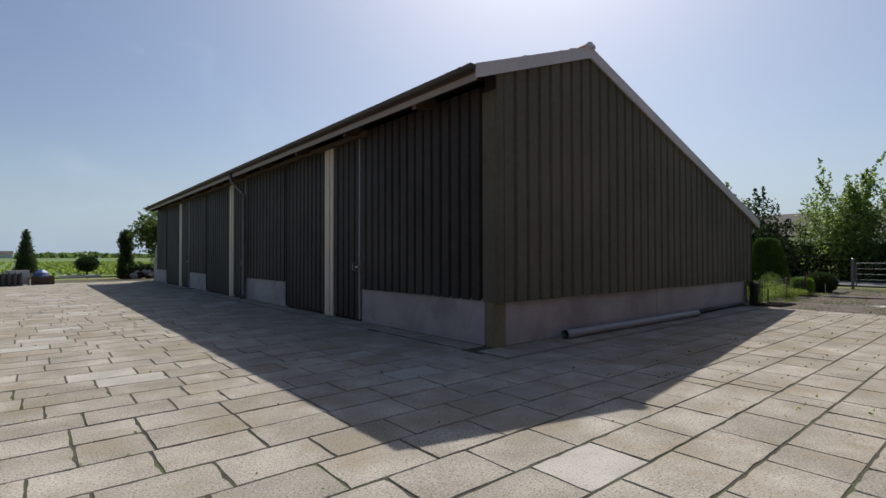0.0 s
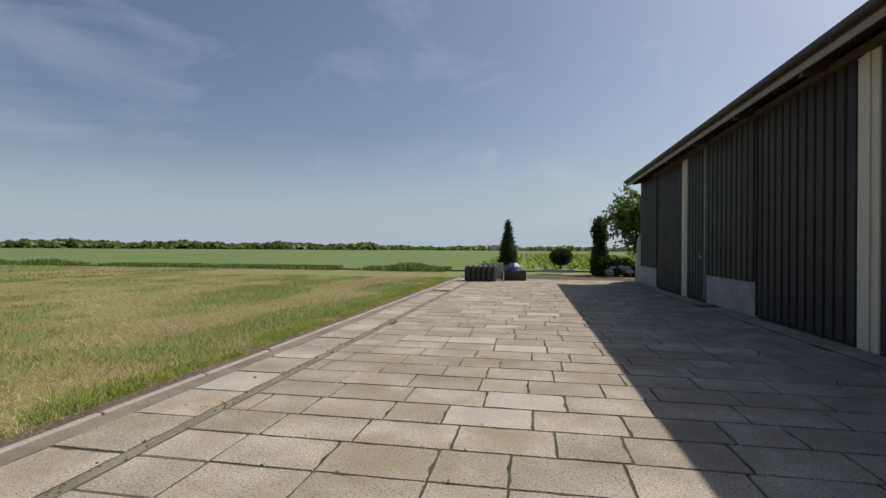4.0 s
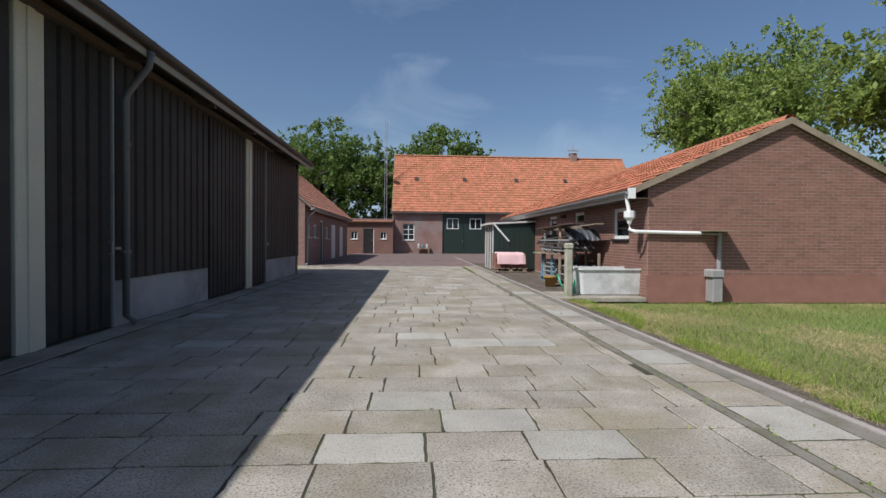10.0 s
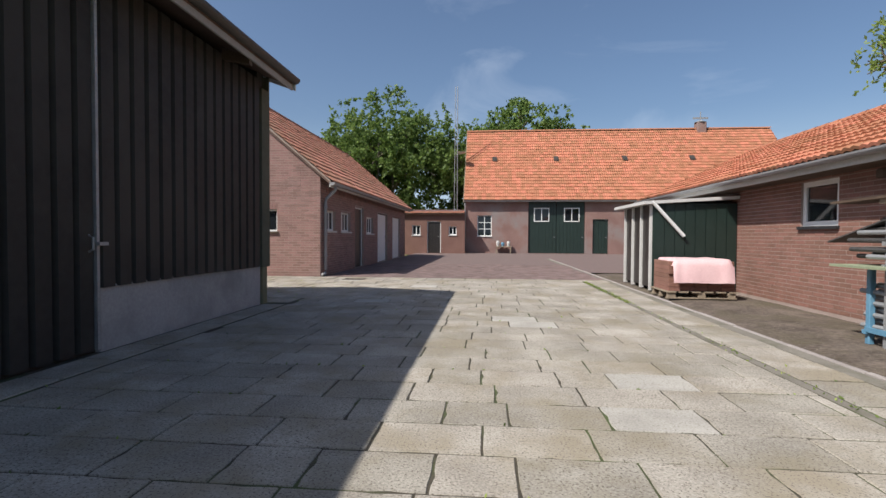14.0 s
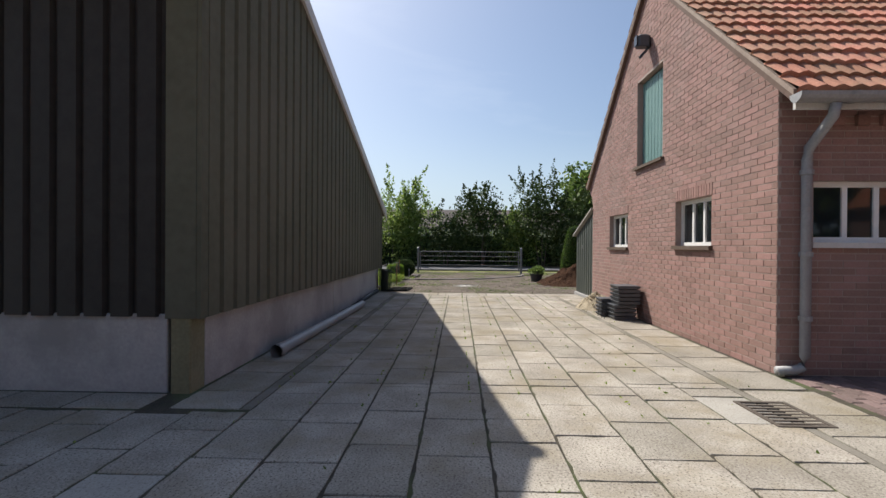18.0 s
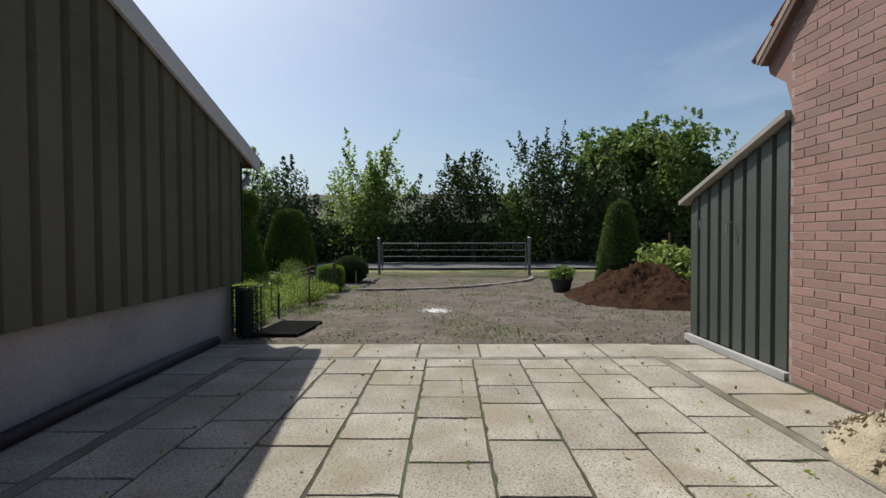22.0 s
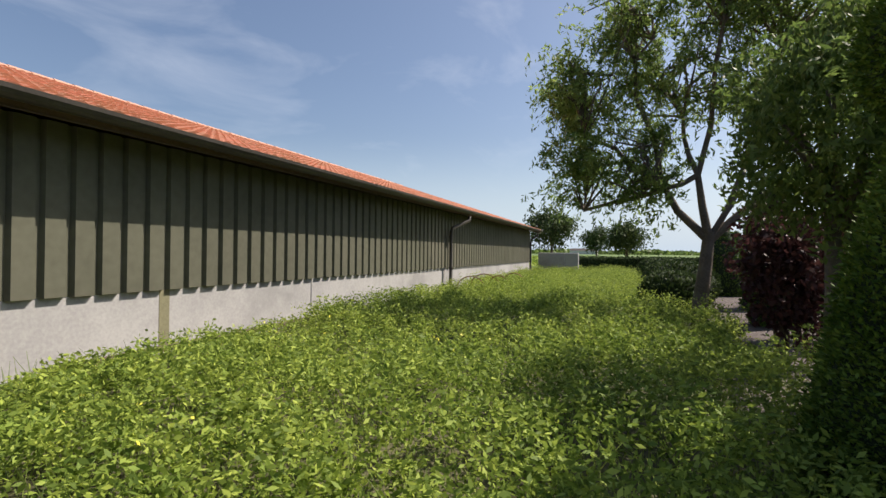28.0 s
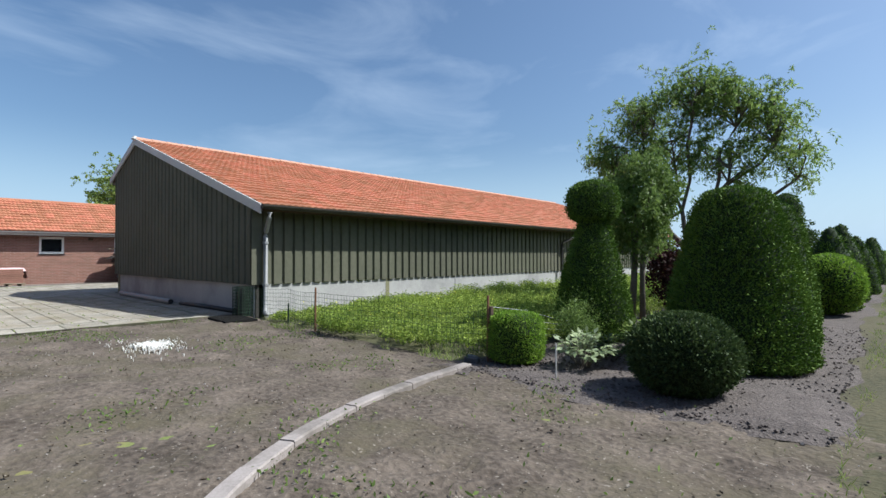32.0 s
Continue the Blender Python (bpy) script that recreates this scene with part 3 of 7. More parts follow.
y = -4.24
for k in range(9):
    lay(-5.55, 0.3, y, pav, GW, near=lambda x, y: x > -5)
    lay(0.3, 7.3, y, pav2, GW)
    y += GW
while y < 22.4:
    lay(-5.55, -0.42, y, pav, near=lambda x, y: y < 16 and -5 < x)
    y += SW
lay(-6.2, 0.3, -4.86, pav, 0.55, pale=0.4)
lay(0.3, 7.9, -4.86, pav2, 0.55)
lay(-0.36, 7.9, -0.67, pav2, 0.49)
y = -4.42
while y < 22.3:
    for x0, x1, lo, hi, p in ((-6.09, -5.64, -9, 99, pav), (-0.38, -0.05, -0.15, 21.6, pav), (7.38, 7.9, -9, -0.7, pav2)):
        if lo < y < hi:
            if x0 < -6 and 2 < y < 19:
                SLABS.append((bord_pale if rnd.random() < 0.25 else bord_me, pose((x0 + x1) / 2, y + SL / 2, rnd.gauss(0, 0.002)), p))
            else:
                REST[p].box(x0, x1, y + 0.007, y + SL - 0.007, -0.06, rnd.gauss(0, 0.002), c=0.006)
    y += SL
for p in (pav, pav2):
    ob = part("slab_rest", REST[p], SLABI, p)
    tagged(ob, kind="stuff")
part("gutter_strip", MB().box(-5.632, -5.557, -4.24, 22.4, -0.1, -0.0015), STRIP, pav)
part("gutter_strip", MB().box(-5.55, 7.9, -4.306, -4.245, -0.1, -0.002), STRIP, pav2)
part("gutter_strip", MB().box(-0.36, 7.3, -0.745, -0.674, -0.1, -0.002), STRIP, pav2)
part("gutter_strip", MB().box(7.304, 7.376, -4.24, -0.75, -0.1, -0.002), STRIP, pav2)
kerb = tagged(part("kerb", MB().box(-6.225, -6.09, -16, 22.6, -0.2, -0.001), STRIP), "narrow concrete edging along the paving", "kerb", kind="structure")
ke = MB()
y = -15.9
while y < 22.5:
    ke.box(-6.275, -6.226, y, y + 0.985, -0.1, 0.014 + rnd.gauss(0, 0.003), c=0.008)
    y += 1.0
part("kerb_stone", ke, KERB, kerb)
ky = tagged(part("pavement_court", MB().add([(-6.22, -24, -0.012), (0.9, -24, -0.012), (0.9, -4.9, -0.012), (-6.22, -4.9, -0.012), (-14, -24, -0.012), (-6.22, -7.5, -0.012), (-14, -7.5, -0.012)], [(0, 1, 2, 3), (4, 0, 5, 6)]), PAVERF), "brown-red clay pavers in the yard", "pavement", kind="structure")
pb = MB()
j = 0
y = -4.93
while y > -11:
    x = -6.2 - (0.1 if j % 2 else 0)
    while x < 0.75:
        pb.box(max(x, -6.2) + 0.003, min(x + 0.2, 0.76) - 0.003, y - 0.097, y - 0.003, -0.05, rnd.gauss(0, 0.0025), c=0.006)
        x += 0.2
    y -= 0.1
    j += 1
tagged(part("paver_rest", pb, PAVER, ky), kind="stuff")
grate = thing("drain_grate", "dark cast-iron drain grate in the paving", "drain", (-0.27, -4.27, 0.006))
part("grate_frame", MB().box(-0.52, -0.02, -4.45, -4.42, -0.02, 0.008).box(-0.52, -0.02, -4.12, -4.09, -0.02, 0.008).box(-0.52, -0.49, -4.42, -4.12, -0.02, 0.008).box(-0.05, -0.02, -4.42, -4.12, -0.02, 0.008), GRATE, grate)
for i in range(7):
    part("bar", MB().box(-0.47 + i * 0.06, -0.445 + i * 0.06, -4.42, -4.12, -0.01, 0.006), GRATE, grate)
# no hole: a black block paints the dark of the shaft between the bars
part("pit_dark_fill", MB().box(-0.49, -0.05, -4.42, -4.12, -0.03, -0.006), BLACKP, grate)


# ---- walls, bricks, openings, roofs ----
def wall_solid(ax, o, inner, u0, u1, top, holes, breaks=()):
    """A wall along ax from u0 to u1, between o and inner across, under top(u), with openings (u0, u1, z0, z1)."""
    us = sorted({u0, u1, *breaks, *[h[0] for h in holes], *[h[1] for h in holes]})
    mb = MB()
    mb.weld = True
    d = (0, inner - o, 0) if ax == "x" else (inner - o, 0, 0)
    for a, b in zip(us, us[1:]):
        cuts = sorted((h[2], h[3]) for h in holes if h[0] <= a + 1e-6 and h[1] >= b - 1e-6)
        z = -0.1
        for c0, c1 in [*cuts, (None, None)]:
            za, zb = (c0, c0) if c0 is not None else (top(a), top(b))
            if za > z + 1e-4 or zb > z + 1e-4:
                P = [(a, z), (b, z), (b, zb), (a, za)]
                mb.prism([(u, o, w) if ax == "x" else (o, u, w) for u, w in P], d)
            z = c1
    return mb


def brickwork(ax, o, s, u0, u1, top, holes, parent, mp, mi, near=lambda u, z: False, course=0.0625, length=0.214, z0=0.0):
    """Bricks proud of the wall's face o on the side s; those for which near() holds are pieces of their own."""
    rest, cache = MB(), {}
    k = 0
    z = z0
    e = s * 0.0035
    zmax = max(top(u0 + (u1 - u0) * i / 40) for i in range(41))
    while z + course < zmax:
        zt = z + course
        ok = [u0 + (u1 - u0) * i / 400 for i in range(401) if top(u0 + (u1 - u0) * i / 400) > zt - 0.01]
        if not ok:
            break
        spans = [(ok[0], ok[-1])]
        for h in holes:
            if h[2] < zt - 0.01 and h[3] > z + 0.01:
                spans = [q for a, b in spans for q in ((a, min(b, h[0])), (max(a, h[1]), b)) if q[1] - q[0] > 0.02]
        for a0, b0 in spans:
            u = math.floor(a0 / length) * length - (length / 2 if k % 2 else 0)
            while u < b0:
                a, b = max(u, a0) + 0.005, min(u + length, b0) - 0.005
                if b - a > 0.03:
                    j = e * rnd.uniform(0.6, 1.25)
                    if near((a + b) / 2, z) and b - a > length - 0.02:
                        if "m" not in cache:
                            L = length - 0.01
                            cache["m"] = (MB().box(-L / 2, L / 2, -0.03, e, 0, course - 0.011) if ax == "x" else MB().box(-0.03, e, -L / 2, L / 2, 0, course - 0.011)).mesh("brick", mp)
                        ob = new("brick", cache["m"])
                        ob.parent = parent
                        ob.location = ((a + b) / 2, o, z) if ax == "x" else (o, (a + b) / 2, z)
                    elif ax == "x":
                        rest.box(a, b, o - s * 0.02, o + j, z, zt - 0.011)
                    else:
                        rest.box(o - s * 0.02, o + j, a, b, z, zt - 0.011)
                u += length
        z = zt
        k += 1
    tagged(part("brick_rest", rest, mi, parent), kind="stuff")


def window(ax, o, s, u0, u1, z0, z1, cols, rows, parent, fr=0.05, sill=True, fm=None, set_in=0.07, sm=None):
    """A glazed window in an opening of the wall whose face is o and which looks to the side s."""
    fm = fm or WHITE
    B = lambda mb, a, b, p, q, c, d: mb.box(a, b, min(o - s * p, o - s * q), max(o - s * p, o - s * q), c, d) if ax == "x" else mb.box(min(o - s * p, o - s * q), max(o - s * p, o - s * q), a, b, c, d)
    i, t = set_in, set_in + 0.06
    f = MB()
    for a, b, c, d in ((u0, u0 + fr, z0, z1), (u1 - fr, u1, z0, z1), (u0 + fr, u1 - fr, z0, z0 + fr), (u0 + fr, u1 - fr, z1 - fr, z1)):
        B(f, a, b, i, t, c, d)
    w = part("window", f, fm, parent)
    cw, rh = (u1 - u0 - 2 * fr) / cols, (z1 - z0 - 2 * fr) / rows
    for c in range(1, cols):
        u = u0 + fr + cw * c
        part("mullion", B(MB(), u - fr * 0.45, u + fr * 0.45, i + 0.005, t - 0.005, z0 + fr, z1 - fr), fm, w)
    for r in range(1, rows):
        z = z0 + fr + rh * r
        part("glazing_bar", B(MB(), u0 + fr, u1 - fr, i + 0.012, t - 0.012, z - fr * 0.35, z + fr * 0.35), fm, w)
    for c in range(cols):
        p = part("pane", B(MB(), u0 + fr + cw * c, u0 + fr + cw * (c + 1), i + 0.025, i + 0.031, z0 + fr, z1 - fr), GLASS, w)
    if sill:
        part("sill", B(MB(), u0 - 0.03, u1 + 0.03, -0.045, i + 0.01, z0 - 0.045, z0 + 0.002), sm or GREYW, w)
    # near-black sheet close behind the panes stands in for the unlit room
    part("back", B(MB(), u0, u1, t + 0.12, t + 0.14, z0, z1), DARKIN, w)
    return w


def board_door(ax, o, s, u0, u1, z1, parent, m, boards, fm=None, set_in=0.08, handle=True, z0=0.01):
    B = lambda mb, a, b, p, q, c, d: mb.box(a, b, min(o - s * p, o - s * q), max(o - s * p, o - s * q), c, d) if ax == "x" else mb.box(min(o - s * p, o - s * q), max(o - s * p, o - s * q), a, b, c, d)
    d = part("door", B(MB(), u0, u1, set_in + 0.03, set_in + 0.06, z0, z1), m, parent)
    w = (u1 - u0) / boards
    for k in range(boards):
        part("board", B(MB(), u0 + k * w + 0.006, u0 + (k + 1) * w - 0.006, set_in, set_in + 0.029, z0 + 0.01, z1 - 0.01), m, d)
    if fm:
        f = B(B(B(MB(), u0 - 0.045, u0, set_in - 0.02, set_in + 0.07, z0, z1 + 0.045), u1, u1 + 0.045, set_in - 0.02, set_in + 0.07, z0, z1 + 0.045), u0, u1, set_in - 0.02, set_in + 0.07, z1, z1 + 0.045)
        part("door_frame", f, fm, d)
    if handle:
        part("door_handle", B(MB(), u0 + 0.06, u0 + 0.16, set_in - 0.05, set_in - 0.001, 0.98, 1.02), GALV, d)
    return d


TW, TL = 0.27, 0.30
TILE_V, TILE_F = [], []
HP = [0.0, 0.017, 0.023, 0.011, 0.0, 0.017, 0.023, 0.011, 0.0]
for k, h in enumerate(HP):
    u = TW * 1.02 * k / 8
    TILE_V += [(u, -0.035, h + 0.006), (u, -0.035, h + 0.052), (u, TL, h + 0.014)]
for k in range(8):
    a = 3 * k
    TILE_F += [(a + 1, a + 4, a + 5, a + 2), (a, a + 3, a + 4, a + 1)]


def roof(parent, e0, e1, r0, r1, mp, mi, near=lambda i, j, n, q: False, name="roof", thick=0.07, under=None):
    """A tiled roof plane between the eave e0-e1 and the ridge r0-r1."""
    e0, e1, r0, r1 = map(Vector, (e0, e1, r0, r1))
    U, V = (e1 - e0).normalized(), (r0 - e0).normalized()
    N = U.cross(V).normalized()
    if N.z < 0:
        e0, e1, r0, r1 = e1, e0, r1, r0
        U = -U
        N = -N
    deck = part(name, MB().prism([e0, e1, r1, r0], -N * thick), under or UNDER, parent)
    n, q = int((e1 - e0).length / TW), int((r0 - e0).length / TL) + 1
    w, l = (e1 - e0).length / n / TW, (r0 - e0).length / q / TL
    me = None
    M = []
    for i in range(n):
        for j in range(q):
            p = e0 + U * (i * TW * w) + V * (j * TL * l) + N * rnd.gauss(0.002, 0.0025)
            R = Matrix((U * w, V * l, N)).transposed() @ Euler((rnd.gauss(0, 0.012), rnd.gauss(0, 0.012), rnd.gauss(0, 0.006))).to_matrix()
            if near(i, j, n, q):
                if me is None:
                    me = bpy.data.meshes.new("roof_tile")
                    me.from_pydata(TILE_V, [], TILE_F)
                    me.materials.append(mp)
                ob = new("roof_tile", me)
                ob.parent = deck
                ob.matrix_basis = Matrix.Translation(p) @ R.to_4x4()
            else:
                M.append([[*R[k], p[k]] for k in range(3)])
    if M:
        tagged(stamp("tile_rest", TILE_V, TILE_F, M, mi, deck), kind="stuff")
    return deck


def ridge_tiles(parent, a, b, m, r=0.1, length=0.38):
    a, b = Vector(a), Vector(b)
    n = int((b - a).length / length)
    d = (b - a) / n
    side = d.cross(Vector((0, 0, 1))).normalized()
    mb = MB()
    for i in range(n):
        p, q = a + d * i, a + d * (i + 1.06)
        ring = lambda c, rr: [c + side * rr * math.cos(t) + Vector((0, 0, rr * math.sin(t) * 0.8)) for t in (math.pi * k / 6 for k in range(7))]
        mb.add(ring(p, r * 1.12) + ring(q, r), [(k, k + 1, k + 8, k + 7) for k in range(6)])
    return part("ridge_tile", mb, m, parent)


def gutter(parent, a, b, m, r=0.07):
    """A half-round gutter from a to b with joints."""
    a, b = Vector(a), Vector(b)
    d = (b - a).normalized()
    side = d.cross(Vector((0, 0, 1))).normalized()
    mb = MB()
    for c0, c1, rr in [(a, b, r)] + [(a + d * t, a + d * (t + 0.06), r * 1.08) for t in np.arange(0.4, (b - a).length - 0.2, 3.0)]:
        ring = lambda c, k: [c + side * k * math.cos(t) - Vector((0, 0, k * math.sin(t))) for t in (math.pi * j / 8 for j in range(9))]
        n0 = ring(c0, rr) + ring(c1, rr) + ring(c0, rr * 0.9)[::-1] + ring(c1, rr * 0.9)[::-1]
        mb.add(n0, [(k, k + 1, k + 10, k + 9) for k in range(8)] + [(18 + k, 19 + k, 28 + k, 27 + k) for k in range(8)] + [(0, 17 + 9, 27 + 8, 9), (8, 18, 27, 17)])
    g = part("gutter", mb, m, parent)
    for c in (a, b):
        part("gutter_end", MB().prism([c + side * r * math.cos(t) - Vector((0, 0, r * math.sin(t))) for t in (math.pi * j / 8 for j in range(9))], d * 0.01), m, g)
    return g


def downpipe(parent, pts, m, r=0.04, clips=()):
    d = part("downpipe", MB().tube(pts, r, 10), m, parent, smooth=True)
    for c in clips:
        part("bracket", MB().lathe([(r * 1.15, -0.02), (r * 1.3, -0.02), (r * 1.3, 0.02), (r * 1.15, 0.02)], 10, c), m, d)
    return d


def sheet_panel(ax, o, s, u0, u1, z0, top, pitch=0.212, depth=0.04):
    """Trapezoid sheet: broad ribs with narrow grooves between them."""
    mb = MB()
    n = max(1, round((u1 - u0) / pitch))
    p = (u1 - u0) / n
    prof = []
    for i in range(n):
        u = u0 + i * p
        prof += [(u, 0), (u + 0.03 * p / 0.21, 0), (u + 0.048 * p / 0.21, depth), (u + 0.192 * p / 0.21, depth)]
    prof.append((u1, 0))
    v, f = [], []
    for u, d in prof:
        for e in (d, d - 0.006):
            x = o + s * e
            for z in (z0, top(u)):
                v.append((u, x, z) if ax == "x" else (x, u, z))
    for i in range(len(prof) - 1):
        a = 4 * i
        f += [(a, a + 4, a + 5, a + 1), (a + 2, a + 3, a + 7, a + 6), (a, a + 2, a + 6, a + 4), (a + 1, a + 5, a + 7, a + 3)]
    f += [(0, 1, 3, 2), (4 * len(prof) - 4, 4 * len(prof) - 2, 4 * len(prof) - 1, 4 * len(prof) - 3)]
    return mb.add(v, f)


def panels(parent, ax, o, s, u0, u1, z0, top, m, size=1.06, name="sheet_panel", pitch=0.212):
    n = max(1, round((u1 - u0) / size))
    for i in range(n):
        a, b = u0 + (u1 - u0) * i / n, u0 + (u1 - u0) * (i + 1) / n
        part(name, sheet_panel(ax, o, s, a + 0.001, b - 0.001, z0 + (0.004 if i % 2 else 0), top, pitch), m, parent)


# ---- the barn ----
barn = thing("barn", "long barn clad in dark olive sheet with an orange tiled roof", "barn", (4.2, 10.7, 0))
RX, RZ = 1.9, 4.19
roof_z = lambda x: RZ - (RX - x) * 0.3583 if x < RX else RZ - (x - RX) * 0.325
gable_top = lambda x: roof_z(x) - 0.085
south = part("wall", wall_solid("x", -0.125, 0.05, 0.02, 8.42, gable_top, [], (RX,)), DARKIN, barn)
panels(south, "x", -0.19, -1, 0.03, 8.46, 0.55, gable_top, SHEET, 1.18, pitch=0.235)
part("corner_trim", MB().box(-0.04, 0.06, -0.236, -0.2, 0.55, gable_top(0)).box(-0.045, -0.005, -0.2, 0.03, 0.55, 3.2), SHEET, south)
part("corner_trim", MB().box(8.42, 8.5, -0.236, -0.15, 0.55, gable_top(8.42) - 0.02).box(8.46, 8.51, -0.236, -0.04, 0.55, 1.86), SHEET, south)
part("plinth", MB().box(0.18, 4.1, -0.15, -0.126, -0.1, 0.575, c=0.008).box(4.112, 8.42, -0.152, -0.126, -0.1, 0.575, c=0.008), CONC, barn)
part("corner_post", MB().box(-0.035, 0.175, -0.156, -0.004, -0.1, 0.578, c=0.01), MOSS, barn)
west = part("wall", wall_solid("y", 0.04, 0.2, 0.05, 21.5, lambda u: 3.3, []), DARKIN, barn)
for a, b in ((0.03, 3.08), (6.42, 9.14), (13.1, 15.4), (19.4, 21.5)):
    panels(west, "y", 0.0, -1, a + 0.03, b, 0.56, lambda u: 3.3, SHEET_SHADED)
    part("plinth", MB().box(-0.012, 0.1, a, b - 0.01, -0.1, 0.58, c=0.008), CONC, barn)
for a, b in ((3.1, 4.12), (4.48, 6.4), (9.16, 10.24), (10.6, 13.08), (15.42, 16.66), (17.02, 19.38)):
    d = part("sliding_door", MB().box(0.022, 0.032, a, b, 0.04, 3.2), SHEET_SHADED, barn)
    panels(d, "y", 0.02, -1, a, b, 0.03, lambda u: 3.2, SHEET_SHADED, 1.25)
    part("edge_channel", MB().box(-0.04, 0.02, a if b - a < 1.5 else b - 0.03, (a if b - a < 1.5 else b - 0.03) + 0.03, 0.03, 3.2), GALV if b - a < 1.5 else SHEET_SHADED, d)
    if b - a < 1.5:
        part("door_latch", MB().tube([(-0.06, a + 0.14, 1.02), (-0.1, a + 0.14, 1.0), (-0.1, a + 0.14, 0.9), (-0.06, a + 0.14, 0.88)], 0.009, 6).box(-0.1, -0.055, a - 0.03, a + 0.07, 0.93, 0.96), GALV, d)
for c in (4.3, 10.42, 16.84):
    part("post", MB().box(-0.03, 0.03, c - 0.178, c + 0.178, -0.02, 3.26, c=0.01).box(-0.045, -0.03, c - 0.05, c + 0.05, -0.02, 3.25), CREAM, barn)
part("door_track", MB().box(-0.11, -0.02, 2.8, 19.5, 3.2, 3.28), WOODD, barn)
for k in range(11):
    part("rafter_end", MB().prism([(-0.38, 1.0 + 2 * k, 3.26), (-0.02, 1.0 + 2 * k, 3.4), (-0.02, 1.0 + 2 * k, 3.25), (-0.38, 1.0 + 2 * k, 3.17)], (0, 0.08, 0)), WOODD, barn)
east = part("wall", wall_solid("y", 8.42, 8.2, -0.05, 21.5, lambda u: 1.9, []), DARKIN, barn)
panels(east, "y", 8.445, 1, -0.06, 21.5, 0.55, lambda u: 1.9, SHEET)
for a, b in ((0.05, 5.3), (5.31, 10.6), (10.61, 15.9), (15.91, 21.5)):
    part("plinth", MB().box(8.25, 8.44, a, b, -0.2, 0.57, c=0.008), CONC, barn)
part("plinth_stain", MB().box(8.43, 8.4435, 2.93, 3.04, 0.0, 0.562), MOSS, barn)
part("wall", wall_solid("x", 21.5, 21.3, 0.02, 8.42, gable_top, [], (RX,)), SHEET, barn)
part("wing_wall", MB().prism([(0.0, 21.5, -0.1), (0.0, 22.5, -0.1), (0.0, 22.5, 0.5), (0.0, 22.15, 1.45), (0.0, 21.5, 1.75)], (0.1, 0, 0)), CONC, barn)
roof(barn, (8.88, -0.22, roof_z(8.88)), (8.88, 21.85, roof_z(8.88)), (RX, -0.22, RZ), (RX, 21.85, RZ), TILE, TILEI, lambda i, j, n, q: i < 14 and j < 21)
roof(barn, (-0.42, -0.22, roof_z(-0.42)), (-0.42, 21.85, roof_z(-0.42)), (RX, -0.22, RZ), (RX, 21.85, RZ), TILE, TILEI)
ridge_tiles(barn, (RX, -0.25, RZ + 0.01), (RX, 21.85, RZ + 0.01), RIDGE)
for xa, xb in ((-0.44, RX), (RX, 8.9)):
    za, zb = roof_z(xa), roof_z(xb)
    part("verge_board", MB().prism([(xa, -0.285, za + 0.05), (xb, -0.285, zb + 0.05), (xb, -0.285, zb - 0.12), (xa, -0.285, za - 0.12)], (0, 0.03, 0)), GREYW, barn)
    part("verge_board", MB().prism([(xa, 21.86, za + 0.05), (xb, 21.86, zb + 0.05), (xb, 21.86, zb - 0.12), (xa, 21.86, za - 0.12)], (0, 0.03, 0)), GREYW, barn)
part("ridge_cap", MB().lathe([(0.09, 0), (0.09, 0.02), (0.04, 0.09)], 10, (RX, -0.26, RZ + 0.02)), GREYW, barn)
gutter(barn, (-0.45, -0.26, roof_z(-0.42) + 0.035), (-0.45, 21.9, roof_z(-0.42) + 0.035), GUTTER, 0.07)
part("fascia", MB().box(-0.41, -0.385, -0.23, 21.86, roof_z(-0.42) - 0.13, roof_z(-0.42) - 0.05), GREYF, barn)
gutter(barn, (8.925, -0.27, roof_z(8.88) + 0.03), (8.925, 21.9, roof_z(8.88) + 0.03), GUTTER, 0.08)
part("fascia", MB().box(8.81, 8.84, -0.23, 21.86, roof_z(8.88) - 0.08, roof_z(8.88) - 0.03), WOODD, barn)
for y, m, o in ((-0.02, ZINC, -0.1), (10.63, GUTTER, 0.42), (20.95, GUTTER, -0.1)):
    downpipe(barn, [(8.925, y + o, 1.82), (8.925, y + o, 1.72), (8.62, y, 1.5), (8.6, y, 1.42), (8.6, y, 0.16), (8.66, y - 0.04, 0.06), (8.85, y - 0.1, 0.05)], m, 0.042, [(8.6, y, 1.3), (8.6, y, 0.55)])
downpipe(barn, [(-0.45, 9.12, 3.3), (-0.42, 9.12, 3.12), (-0.14, 9.05, 2.83), (-0.11, 9.05, 2.75), (-0.11, 9.05, 0.12), (-0.2, 9.0, 0.03)], GREYP, 0.042, [(-0.11, 9.05, 2.2), (-0.11, 9.05, 0.9)])

# ---- the brick stable ----
VERGEM = mat("verge_mortar", (0.25, 0.19, 0.155), (0.36, 0.29, 0.24), 0.95, 4, 40, 0.4)
stable = thing("stable", "red brick stable with an old red pantiled gable roof", "stable", (3.7, -11, 0))
SX0, SX1, SM = 0.78, 6.66, 3.72
st_top = lambda x: min(2.55 + 0.843 * (x - SX0), 2.55 + 0.843 * (SX1 - x))
NH = [(1.9, 2.79, 1.12, 1.68), (4.56, 5.52, 1.1, 1.66), (3.22, 4.17, 2.33, 3.65)]
north = part("wall", wall_solid("x", -4.9, -5.14, SX0, SX1, st_top, NH, (SM,)), MORTAR, stable)
